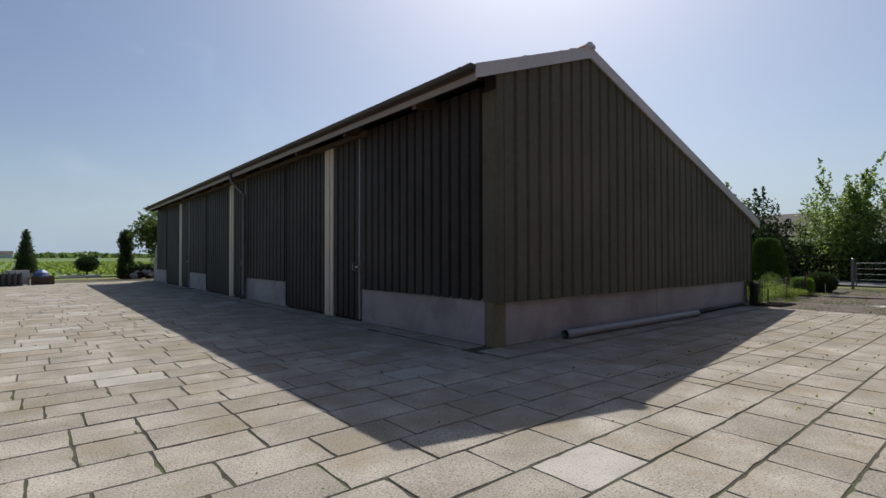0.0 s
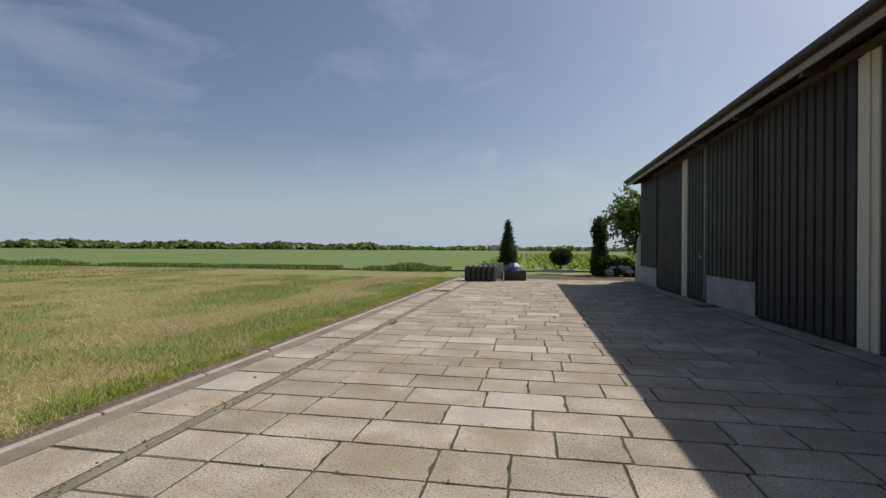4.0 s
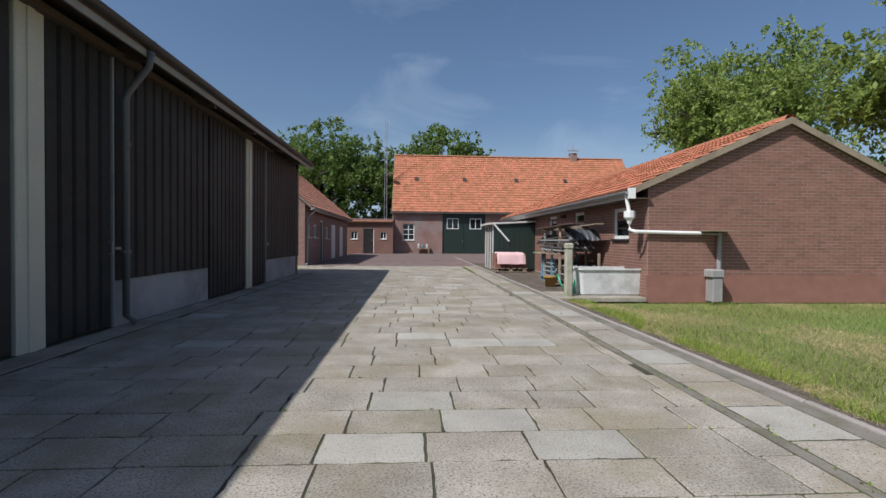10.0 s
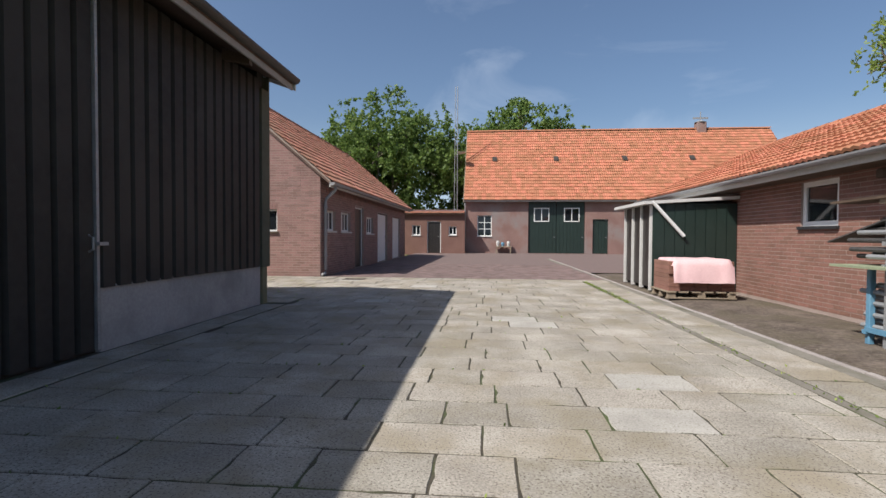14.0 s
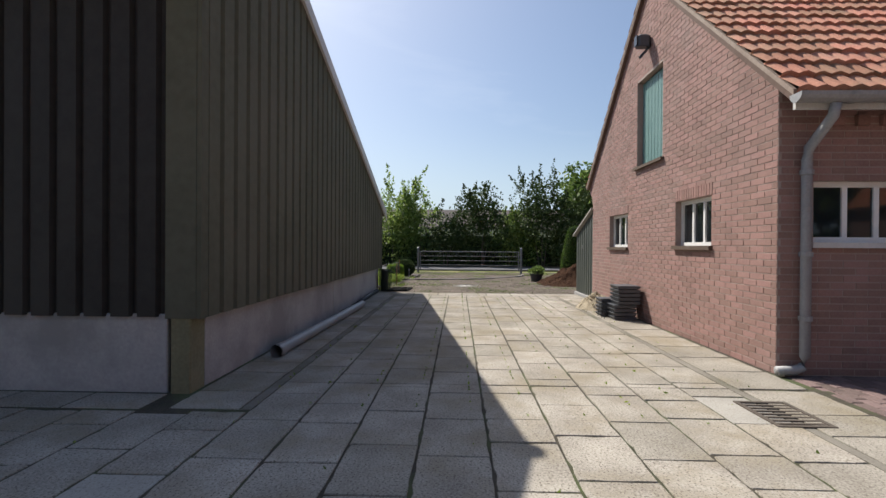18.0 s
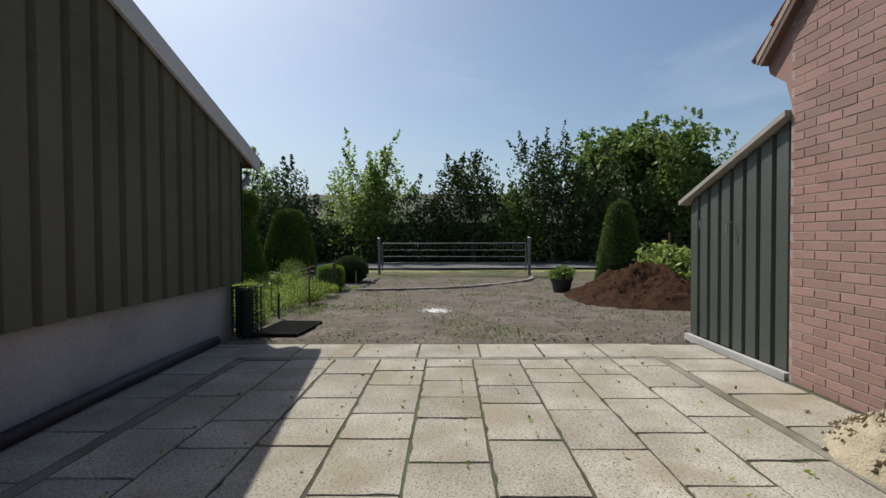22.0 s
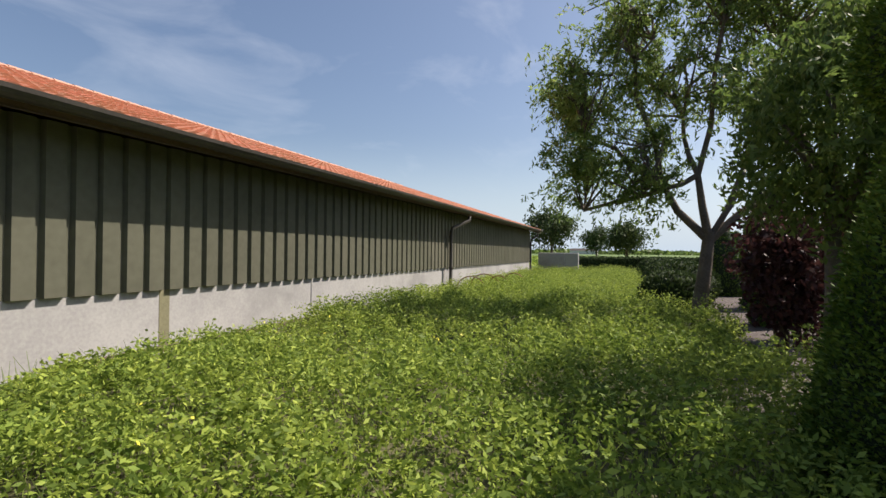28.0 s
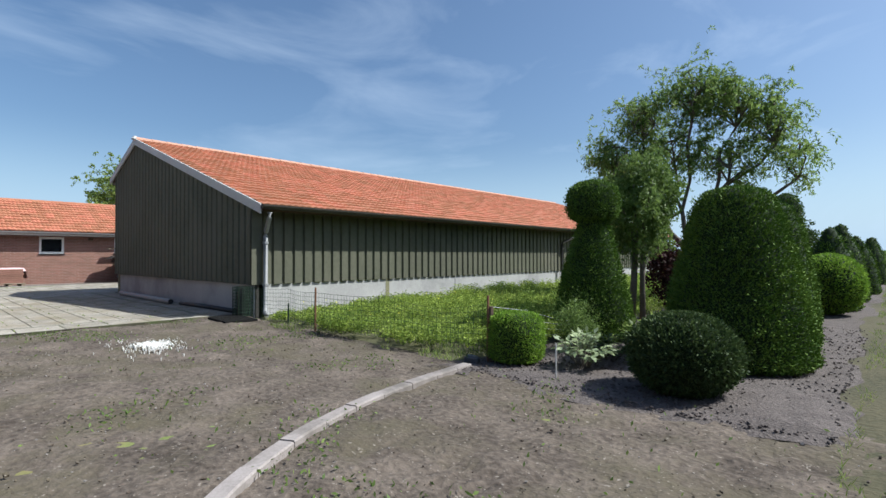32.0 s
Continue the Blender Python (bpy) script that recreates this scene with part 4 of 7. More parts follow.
brickwork("x", -4.9, 1, SX0, SX1, st_top, [(a, b, c, d + (0.14 if d < 2 else 0)) for a, b, c, d in NH], north, BRICK, BRICKI, lambda u, z: 2.7 < u < 6.2 and z < 1.55)
for a, b, c, d in NH[:2]:
    window("x", -4.9, 1, a, b, c, d, 3, 1, stable, 0.045, sm=WOODD)
    k = a - 0.02
    while k < b:
        part("soldier_brick", MB().box(k, k + 0.05, -4.92, -4.892, d + 0.005, d + 0.135), BRICK, north)
        k += 0.0607
board_door("x", -4.9, 1, 3.23, 4.16, 3.64, stable, GREEN_H, 8, handle=False, z0=2.34).name = "hayloft_hatch"
part("sill", MB().box(3.16, 4.23, -4.92, -4.85, 2.295, 2.335), WOODD, stable)
lamp = part("wall_lamp", MB().box(3.62, 3.76, -4.89, -4.7, 4.02, 4.2, c=0.03).tube([(3.69, -4.88, 4.02), (3.69, -4.75, 3.87)], 0.02, 6), ANTHR, stable)
part("lamp_glass", MB().box(3.635, 3.745, -4.70, -4.685, 4.04, 4.18), GLASS, lamp)
WH = [(-6.12, -5.2, 1.15, 1.69), (-7.6, -6.65, 1.14, 1.7), (-9.22, -8.14, 0.0, 1.95), (-10.6, -9.6, 1.1, 1.68), (-13.2, -11.35, 0.0, 1.9), (-16.2, -14.3, 0.0, 1.88)]
wst = part("wall", wall_solid("y", SX0, 1.0, -17.6, -5.14, lambda u: 2.5, WH), MORTAR, stable)
brickwork("y", SX0, -1, -17.6, -4.9, lambda u: 2.5, WH, wst, BRICK, BRICKI)
for a, b, c, d in (WH[0], WH[1], WH[3]):
    w = window("y", SX0, -1, a, b, c, d, 3, 1, stable, 0.05)
    for k in range(3):
        for q in (0.33, 0.67):
            u = a + 0.05 + (b - a - 0.1) * (k + q) / 3
            part("bar", MB().tube([(SX0 + 0.115, u, c + 0.05), (SX0 + 0.115, u, d - 0.05)], 0.006, 6), RUST, w, "thin rusty window bar")
for k in range(58):
    part("dentil_brick", MB().box(SX0 - 0.045, SX0 - 0.002, -17.4 + k * 0.21, -17.3 + k * 0.21, 2.16, 2.25), BRICK, wst)
board_door("y", SX0, -1, WH[2][0] + 0.05, WH[2][1] - 0.05, 1.9, stable, DOOR_B, 5, WHITE)
for a, b, c, d in WH[4:]:
    dd = board_door("y", SX0, -1, a + 0.03, b - 0.45, d - 0.03, stable, WHITE, 3)
    for k in range(3):
        part("side_board", MB().box(SX0 + 0.04, SX0 + 0.07, b - 0.42 + k * 0.14, b - 0.33 + k * 0.14, 0.01, d - 0.03), WHITE, dd)
part("wall", wall_solid("y", SX1, SX1 - 0.22, -17.6, -5.14, lambda u: 2.5, []), BRICKF, stable)
part("wall", wall_solid("x", -17.6, -17.4, SX0, SX1, st_top, [], (SM,)), BRICKF, stable)
ez = 2.55 - 0.843 * 0.28 + 0.06
SRZ, SEX = 5.085, SX1 + 0.3
sez = 2.55 - 0.843 * 0.3 + 0.06
roof(stable, (SX0 - 0.28, -4.84, ez), (SX0 - 0.28, -17.7, ez), (SM, -4.84, SRZ), (SM, -17.7, SRZ), TILE_O, TILE_OI, lambda i, j, n, q: i > n - 26 and j < 12)
roof(stable, (SEX, -4.84, sez), (SEX, -17.7, sez), (SM, -4.84, SRZ), (SM, -17.7, SRZ), TILE_O, TILE_OI)
ridge_tiles(stable, (SM, -4.84, SRZ), (SM, -17.7, SRZ), TILE_O)
part("corbel", MB().prism([(SX1, -4.9, 1.95), (SX1 + 0.06, -4.9, 2.12), (SX1 + 0.24, -4.9, 2.24), (SX1 + 0.26, -4.9, 2.32), (SX1, -4.9, 2.52)], (0, -0.2, 0)), BRICKI, stable)
for xa, za, xb, zb in ((SX0 - 0.28, ez, SM, SRZ), (SEX, sez, SM, SRZ)):
    part("verge_board", MB().prism([(xa, -4.865, za + 0.02), (xb, -4.865, zb + 0.02), (xb, -4.865, zb - 0.03), (xa, -4.865, za - 0.03)], (0, 0.03, 0)), VERGEM, stable)
gutter(stable, (SX0 - 0.33, -4.82, ez - 0.03), (SX0 - 0.33, -17.6, ez - 0.03), ZINC, 0.075)
part("fascia", MB().box(SX0 - 0.27, SX0 - 0.24, -17.6, -4.86, ez - 0.14, ez - 0.02), GREYW, stable)
downpipe(stable, [(SX0 - 0.33, -5.14, ez - 0.1), (SX0 - 0.3, -5.14, ez - 0.2), (SX0 - 0.08, -5.105, ez - 0.42), (SX0 - 0.07, -5.095, ez - 0.52), (SX0 - 0.07, -5.095, 0.17), (SX0 - 0.07, -5.07, 0.08), (SX0 - 0.07, -5.0, 0.05), (SX0 - 0.07, -4.86, 0.045)], ZINC, 0.042, [(SX0 - 0.07, -5.095, 1.75), (SX0 - 0.07, -5.095, 1.05), (SX0 - 0.07, -5.095, 0.5)])
lt = thing("lean_to", "dark green sheet lean-to against the brick stable", "shed", (7.4, -6.5, 0))
ltop = lambda x: 1.86 - (x - 6.66) * 0.33
lw = part("wall", wall_solid("x", -4.97, -5.05, 6.68, 8.15, ltop, []), DOOR_B, lt)
panels(lw, "x", -4.965, 1, 6.68, 8.15, 0.06, ltop, mat("green_sheet", (0.05, 0.058, 0.05), (0.068, 0.078, 0.066), 0.5, 2, 30, 0.05), 0.92, pitch=0.2)
for x, z in ((7.4, 1.15), (7.85, 1.2)):
    part("hook", MB().tube([(x, -4.91, z), (x, -4.87, z - 0.02), (x, -4.87, z - 0.09)], 0.008, 6), GALV, lt)
part("wall", wall_solid("y", 8.15, 8.07, -9.5, -5.05, lambda u: 1.33, []), GREEN_D, lt)
part("roof", MB().prism([(6.67, -4.86, 1.915), (8.27, -4.86, 1.39), (8.27, -4.86, 1.35), (6.67, -4.86, 1.875)], (0, -4.7, 0)), GREYF, lt)
part("base_strip", MB().box(6.68, 8.17, -4.93, -4.88, -0.02, 0.05), CONC, lt)

# ---- the brick shed ----
shed = thing("shed", "low brown-red brick shed with an orange tiled roof", "shed", (-10.9, -1, 0))
HX0, HX1, HM = -13.7, -8.12, -10.91
sh_top = lambda x: min(2.08 + 0.48 * (x - HX0), 2.17 + 0.449 * (HX1 - x))
sn = part("wall", wall_solid("x", 6.0, 5.78, HX0, HX1, sh_top, [], (HM,)), MORTAR, shed)
brickwork("x", 6.0, 1, HX0, HX1, sh_top, [], sn, BRICK_SP, BRICK_S, lambda u, z: u > -11.3 and 0.5 < z < 1.65, z0=0.44)
part("plinth", MB().box(HX0 - 0.015, HX1 + 0.015, 5.97, 6.018, -0.1, 0.435), BRICK_SP, shed, "smooth red-brown painted base")
EH = [(4.38, 5.17, 1.13, 1.8), (1.69, 2.45, 1.22, 1.86), (-0.86, -0.06, 1.2, 1.86)]
se = part("wall", wall_solid("y", HX1, HX1 - 0.22, -7.5, 5.78, lambda u: 2.18, EH), MORTAR, shed)
brickwork("y", HX1, 1, -7.5, 6.0, lambda u: 2.18, EH, se, BRICK_SP, BRICK_S)
for a, b, c, d in EH:
    window("y", HX1, 1, a, b, c, d, 1, 1, shed, 0.075, set_in=0.03, sm=BLACKP)
part("wall", wall_solid("y", HX0, HX0 + 0.22, -7.5, 5.78, lambda u: 2.1, []), BRICKF, shed)
part("wall", wall_solid("x", -7.5, -7.3, HX0, HX1, sh_top, [], (HM,)), BRICKF, shed)
for xe, hz in ((HX0 - 0.38, 1.97), (HX1 + 0.38, 2.07)):
    roof(shed, (xe, 6.08, hz), (xe, -7.6, hz), (HM, 6.08, 3.5), (HM, -7.6, 3.5), TILE, TILEI, (lambda i, j, n, q: i > n - 30 and j < 10) if xe > HM else (lambda i, j, n, q: False))
    part("verge_board", MB().prism([(xe, 6.085, hz + 0.03), (HM, 6.085, 3.53), (HM, 6.085, 3.40), (xe, 6.085, hz - 0.1)], (0, 0.025, 0)), WOOD, shed)
    s = 1 if xe > HM else -1
    part("fascia", MB().box(min(xe, xe - s * 0.03), max(xe, xe - s * 0.03), -7.6, 6.1, hz - 0.16, hz - 0.01), GREYW, shed)
    part("soffit", MB().box(min(xe - s * 0.03, xe - s * 0.4), max(xe - s * 0.03, xe - s * 0.4), -7.6, 6.08, hz - 0.17, hz - 0.15), WOODD, shed)
    part("eave_end", MB().box(xe - 0.07, xe + 0.06, 6.06, 6.13, hz - 0.17, hz + 0.03), WHITE, shed)
ridge_tiles(shed, (HM, 6.08, 3.5), (HM, -7.6, 3.5), TILE)
gutter(shed, (HX1 + 0.45, 6.1, hz - 0.03), (HX1 + 0.45, -7.6, hz - 0.03), ZINC, 0.065)
hop = part("rain_hopper", MB().lathe([(0.035, 0), (0.05, 0.06), (0.105, 0.12), (0.11, 0.24), (0.08, 0.25)], 10, (HX1 + 0.36, 5.98, 1.42)), WHITE, shed)
part("hopper_pipe", MB().tube([(HX1 + 0.36, 5.98, 1.44), (HX1 + 0.36, 5.99, 1.31), (HX1 + 0.28, 6.06, 1.27), (HX1 - 0.6, 6.06, 1.255), (HX1 - 1.02, 6.06, 1.25)], 0.036, 10).tube([(HX1 + 0.42, 5.95, hz - 0.1), (HX1 + 0.36, 5.98, 1.6)], 0.036, 8), WHITE, hop)
part("pipe_run", MB().tube([(HX1 - 1.0, 6.06, 1.25), (HX1 - 1.42, 6.06, 1.24)], 0.03, 8).tube([(HX1 - 1.4, 6.06, 1.26), (HX1 - 1.4, 6.06, 0.0)], 0.045, 8), ZINC, hop)
part("pipe_foot", MB().box(HX1 - 1.34, HX1 - 1.14, 6.05, 6.3, -0.05, 0.42, c=0.015).box(HX1 - 1.36, HX1 - 1.1, 6.04, 6.32, 0.42, 0.56, c=0.02), CONC, hop)
part("cover_board", MB().box(HX1 - 1.58, HX1 - 1.0, 6.006, 6.4, 1.285, 1.305), WOOD, shed)
part("thin_pipe", MB().tube([(HX0 + 0.12, 6.03, 0.0), (HX0 + 0.12, 6.03, 0.65)], 0.018, 6), WHITE, shed)
part("wall_lamp", MB().box(HX1, HX1 + 0.15, 0.75, 0.9, 1.75, 1.86, c=0.02), WOODD, shed)

# ---- the farmhouse and the wall beside it ----
farm = thing("farmhouse", "brick farmhouse barn with a large orange tiled roof", "house", (-12, -28, 0))
FY = -23.5
FH = [(-3.67, -2.77, 1.04, 2.33), (-9.32, -5.9, 0.0, 3.2), (-10.7, -9.78, 0.0, 2.12), (-14.2, -13.2, 1.1, 2.2)]
part("wall", wall_solid("x", FY, FY - 0.3, -22.2, -2.05, lambda u: 3.3, FH), BRICKF, farm)
window("x", FY, 1, *FH[0], 2, 3, farm, 0.05)
window("x", FY, 1, *FH[3], 2, 3, farm, 0.05)
for a, b in ((-7.6, -5.92), (-9.3, -7.62)):
    d = board_door("x", FY, 1, a, b, 3.18, farm, GREEN_D, 8, set_in=0.1)
    u = a + (0.42 if a > -8 else 0.3)
    w = part("door_window", MB(), WHITE, d)
    f = MB()
    for p, q, c, e in ((u, u + 0.05, 2.0, 2.75), (u + 0.88, u + 0.93, 2.0, 2.75), (u, u + 0.93, 1.95, 2.0), (u, u + 0.93, 2.75, 2.8), (u + 0.44, u + 0.49, 2.0, 2.75)):
        f.box(p, q, FY - 0.1, FY - 0.06, c, e)
    w.data = f.mesh("door_window", WHITE)
    part("pane", MB().box(u + 0.05, u + 0.88, FY - 0.099, FY - 0.085, 2.0, 2.75), GLASS, d)
board_door("x", FY, 1, -10.7, -9.78, 2.1, farm, GREEN_D, 5, WHITE)
part("wall", wall_solid("y", -2.05, -2.35, -32.5, FY - 0.3, lambda u: 3.3 + max(0, min((u + 32.5), (FY - u)) * 1.1), [], (-28,)), BRICKF, farm)
part("wall", wall_solid("y", -22.2, -21.9, -32.5, FY - 0.3, lambda u: 3.3 + max(0, min((u + 32.5), (FY - u)) * 1.1), [], (-28,)), BRICKF, farm)
part("wall", wall_solid("x", -32.5, -32.2, -22.2, -2.05, lambda u: 3.3, []), BRICKF, farm)
roof(farm, (-22.3, FY + 0.22, 3.28), (-1.95, FY + 0.22, 3.28), (-22.3, -28, 8.4), (-1.95, -28, 8.4), TILE, TILEI)
part("roof", MB().prism([(-22.3, -32.7, 3.28), (-1.95, -32.7, 3.28), (-1.95, -28, 8.4), (-22.3, -28, 8.4)], (0, -0.06, -0.06)), TILEI, farm)
ridge_tiles(farm, (-22.3, -28, 8.42), (-1.95, -28, 8.42), TILE, 0.13)
part("verge_board", MB().prism([(-1.93, FY + 0.24, 3.22), (-1.93, -28, 8.44), (-1.93, -28, 8.3), (-1.93, FY + 0.24, 3.1)], (0.03, 0, 0)), WOOD, farm)
gutter(farm, (-22.3, FY + 0.28, 3.22), (-1.95, FY + 0.28, 3.22), ZINC, 0.07)
downpipe(farm, [(-2.0, FY + 0.2, 3.1), (-2.02, FY + 0.08, 2.9), (-2.02, FY + 0.08, 0.1)], ZINC, 0.045)
for x in (-4.0, -8.0, -12.4, -16.6, -20.4):
    part("roof_vent", MB().prism([(x, FY - 2.52, 6.35), (x, FY - 2.2, 6.12), (x, FY - 2.15, 6.0), (x, FY - 2.55, 6.3)], (0.3, 0, 0)), DARKIN, farm)
ch = part("chimney", MB().box(-18.1, -17.5, -28.3, -27.7, 8.1, 8.85, c=0.03), BRICKF, farm)
part("weather_vane", MB().tube([(-17.8, -28, 8.85), (-17.8, -28, 9.6)], 0.03, 6).box(-18.3, -17.3, -28.02, -27.98, 9.1, 9.22).lathe([(0.4, 0.12), (0.0, 0.3)], 8, (-17.8, -28, 8.75)), ZINC, ch)
link = thing("link_building", "low brick link between stable and farmhouse", "building", (0, -23, 0))
LH = [(-0.6, 0.24, 0.0, 1.93), (0.65, 1.16, 1.08, 1.68), (-1.55, -1.08, 1.1, 1.62)]
part("wall", wall_solid("x", -22.5, -22.8, -2.04, 4.6, lambda u: 2.42, LH), BRICKL, link)
board_door("x", -22.5, 1, -0.56, 0.2, 1.88, link, DOOR_B, 4, WHITE)
for h in LH[1:]:
    window("x", -22.5, 1, *h, 2, 1, link, 0.05)
roof(link, (-2.0, -22.3, 2.4), (4.6, -22.3, 2.4), (-2.0, -23.6, 2.52), (4.6, -23.6, 2.52), TILE_O, TILE_OI)
part("wall", wall_solid("x", -26, -25.8, -2.04, 4.6, lambda u: 2.8, []), BRICKF, link)
mast = thing("antenna_mast", "thin galvanized lattice antenna mast behind the buildings", "antenna", (-1.35, -25.2, 0))
for k in range(3):
    a = 2 * math.pi * k / 3
    part("leg", MB().tube([(-1.35 + 0.14 * math.cos(a), -25.2 + 0.14 * math.sin(a), 0), (-1.35 + 0.1 * math.cos(a), -25.2 + 0.1 * math.sin(a), 10.8)], 0.02, 5), GALV, mast)
br = MB()
for k in range(26):
    a, b = 2 * math.pi * (k % 3) / 3, 2 * math.pi * ((k + 1) % 3) / 3
    br.tube([(-1.35 + 0.12 * math.cos(a), -25.2 + 0.12 * math.sin(a), 0.4 * k), (-1.35 + 0.12 * math.cos(b), -25.2 + 0.12 * math.sin(b), 0.4 * k + 0.4)], 0.01, 4)
part("lattice", br, GALV, mast)
part("dish", MB().lathe([(0.02, 0), (0.2, 0.04), (0.3, 0.12)], 12, (-1.7, -25.1, 6.4)).tube([(-1.35, -25.2, 6.4), (-1.7, -25.1, 6.4)], 0.02, 5), GREYW, mast)

# ---- lean-to beside the shed ----
ls = thing("store_lean_to", "dark green boarded lean-to with a pale roof edge", "shed", (-7.3, -3.7, 0))
part("wall", MB().box(-8.1, -6.56, -2.81, -2.75, 0, 1.68), GREEN_D, ls)
for k in range(8):
    part("board", MB().box(-8.1 + k * 0.19, -7.92 + k * 0.19, -2.75, -2.735, 0.02, 1.67), GREEN_D, ls)
for k in range(4):
    part("stud", MB().box(-6.6, -6.52, -2.84 - k * 0.58, -2.77 - k * 0.58, 0, 1.7), GREYW, ls)
for k in range(3):
    part("side_panel", MB().box(-6.58, -6.56, -3.34 - k * 0.58, -2.84 - k * 0.58, 0.05, 1.66), DOOR_B, ls)
part("wall", MB().box(-8.1, -6.56, -4.66, -4.6, 0, 1.68), GREEN_D, ls)
part("roof", MB().prism([(-8.11, -2.65, 1.82), (-6.36, -2.65, 1.72), (-6.36, -2.65, 1.66), (-8.11, -2.65, 1.76)], (0, -2.2, 0)), GREYW, ls)
part("brace", MB().tube([(-6.52, -2.68, 1.72), (-7.12, -2.68, 1.05)], 0.035, 8), WHITE, ls)


# ---- things in the yard ----
pipe = thing("drain_pipe", "grey plastic pipe lying along the barn plinth", "pipe", (3.1, -0.37, 0.06))
part("tube", MB().tube([(1.14, -0.36, 0.062), (5.1, -0.42, 0.062)], 0.058, 14, cap=False).tube([(1.14, -0.36, 0.062), (5.1, -0.42, 0.062)], 0.05, 14, cap=False), PVC, pipe, smooth=True)
part("socket", MB().tube([(1.13, -0.36, 0.062), (1.3, -0.363, 0.062)], 0.066, 14, cap=False), PVC, pipe, smooth=True)
part("socket", MB().tube([(4.9, -0.417, 0.064), (5.12, -0.42, 0.064)], 0.05, 14), BLACKP, pipe, "black rubber end cap")
bp = thing("black_pipe", "black plastic drain hose beside the barn plinth", "pipe", (6.6, -0.27, 0.04))
part("tube", MB().tube([(5.35, -0.3, 0.04), (6.5, -0.25, 0.045), (7.9, -0.22, 0.04)], 0.042, 10), BLACKP, bp, smooth=True)

stack = thing("plastic_stack", "stacked anthracite plastic edging bundles tied with straps", "stack", (3.9, -4.6, 0))
SKX, SKY = 3.84, -4.62
k = 0
for ln, n, z0, dx, dy in ((0.36, 4, 0.0, 0.0, -0.02), (0.3, 5, 0.0, 0.38, 0.07), (0.4, 5, 0.232, -0.02, -0.07)):
    for i in range(n):
        x0, z = SKX + dx + rnd.uniform(-0.02, 0.02), z0 + i * 0.058
        part("tray", MB().prism([(x0, SKY + dy - 0.14, z + 0.008), (x0, SKY + dy + 0.16, z + 0.008), (x0, SKY + dy + 0.185, z + 0.05), (x0, SKY + dy + 0.12, z + 0.054), (x0, SKY + dy - 0.12, z + 0.054), (x0, SKY + dy - 0.165, z + 0.05)], (ln, 0, 0)), ANTHR, stack)
        k += 1
for x in (3.95, 4.1, 4.3):
    part("strap", MB().tube([(x, SKY + 0.27, 0.0), (x, SKY + 0.24, 0.2), (x, SKY + 0.1, 0.21)], 0.006, 5), BLACKP, stack)


def mound(cx, cy, rx, ry, h, m, name, label, cat, n=26, rough=0.18, z=-0.03):
    v, f = [], []
    for i in range(n + 1):
        for j in range(n + 1):
            a, b = 2.3 * i / n - 1.15, 2.3 * j / n - 1.15
            d = math.hypot(a, b)
            nn = noise.noise(Vector((a * 2.2 + cx, b * 2.2 + cy, 0))) + 0.5 * noise.noise(Vector((a * 7 + cx, b * 7, 3))) + 0.4 * noise.noise(Vector((a * 15 + cx, b * 15, 3))) + 0.35 * noise.noise(Vector((a * 32 + cx, b * 32, 3)))
            e = max(0.0, 1 - d)
            v.append((cx + a * rx, cy + b * ry, z + gz(cx) + h * (e ** 0.8) * (1 + rough * nn) + (0.0 if e > 0 else -0.04)))
    for i in range(n):
        for j in range(n):
            p = i * (n + 1) + j
            f.append((p, p + n + 1, p + n + 2, p + 1))
    return tagged(part(name, MB().add(v, f), m, smooth=True), label, cat)


mound(5.3, -4.6, 0.5, 0.36, 0.3, SAND, "sand_mound", "small heap of pale yellow sand against the brick wall", "heap", 40, rough=0.55)
grit = MB()
for i in range(420):
    a, r = rnd.uniform(0, 6.28), abs(rnd.gauss(0, 0.55))
    x, y, s = 5.3 + 0.55 * r * math.cos(a), min(-4.3, max(-4.86, -4.6 + 0.34 * r * math.sin(a))), rnd.uniform(0.004, 0.013)
    grit.box(-s, s, -s, s, -s * 0.7, s * 0.7, m=pose(x, y, max(0.004, 0.3 * max(0, 1 - r) ** 0.8 - 0.01), rnd.uniform(0, 60), rnd.uniform(0, 60), 0))
tagged(part("grit", grit, SAND), "loose crumbs of sand and mortar on the heap", "grit", kind="stuff")
mound(12.0, -5.95, 1.85, 1.35, 0.62, COMPOST, "compost_mound", "large dark brown heap of compost on the soil", "heap", 110, 0.4)
flake = MB()
for i in range(520):
    r = abs(rnd.gauss(0, 0.62))
    a = rnd.uniform(0, 6.28)
    x, y, s = 10.2 + 0.5 * r * math.cos(a), -2.3 + 0.36 * r * math.sin(a), rnd.uniform(0.005, 0.024) * max(0.3, 1.1 - r)
    pg = [(x + s * rnd.uniform(0.5, 1.3) * math.cos(t) * 1.5, y + s * rnd.uniform(0.5, 1.3) * math.sin(t), gz(x) - 0.003 + rnd.uniform(0, 0.009)) for t in (6.283 * q / 7 for q in range(7))]
    flake.prism(pg, (0, 0, -0.03))
tagged(part("lime_patch", flake, LIME), "thin spilled streaks of white lime powder on the soil", "powder", kind="stuff")
lump = MB()
for i in range(90):
    a, r = rnd.uniform(0, 6.28), rnd.random() ** 0.5
    x, y = 12.0 + 1.8 * r * math.cos(a), -5.95 + 1.3 * r * math.sin(a)
    s = rnd.uniform(0.006, 0.016)
    lump.box(-s, s, -s, s, -s, s, m=pose(x, y, gz(x) + 0.62 * max(0, 1 - r) ** 0.8 + rnd.uniform(-0.02, 0.02), rnd.uniform(0, 90), rnd.uniform(0, 90), 0))
tagged(part("compost_clods", lump, COMPOST), "loose clods on the compost heap", "clods", kind="stuff")
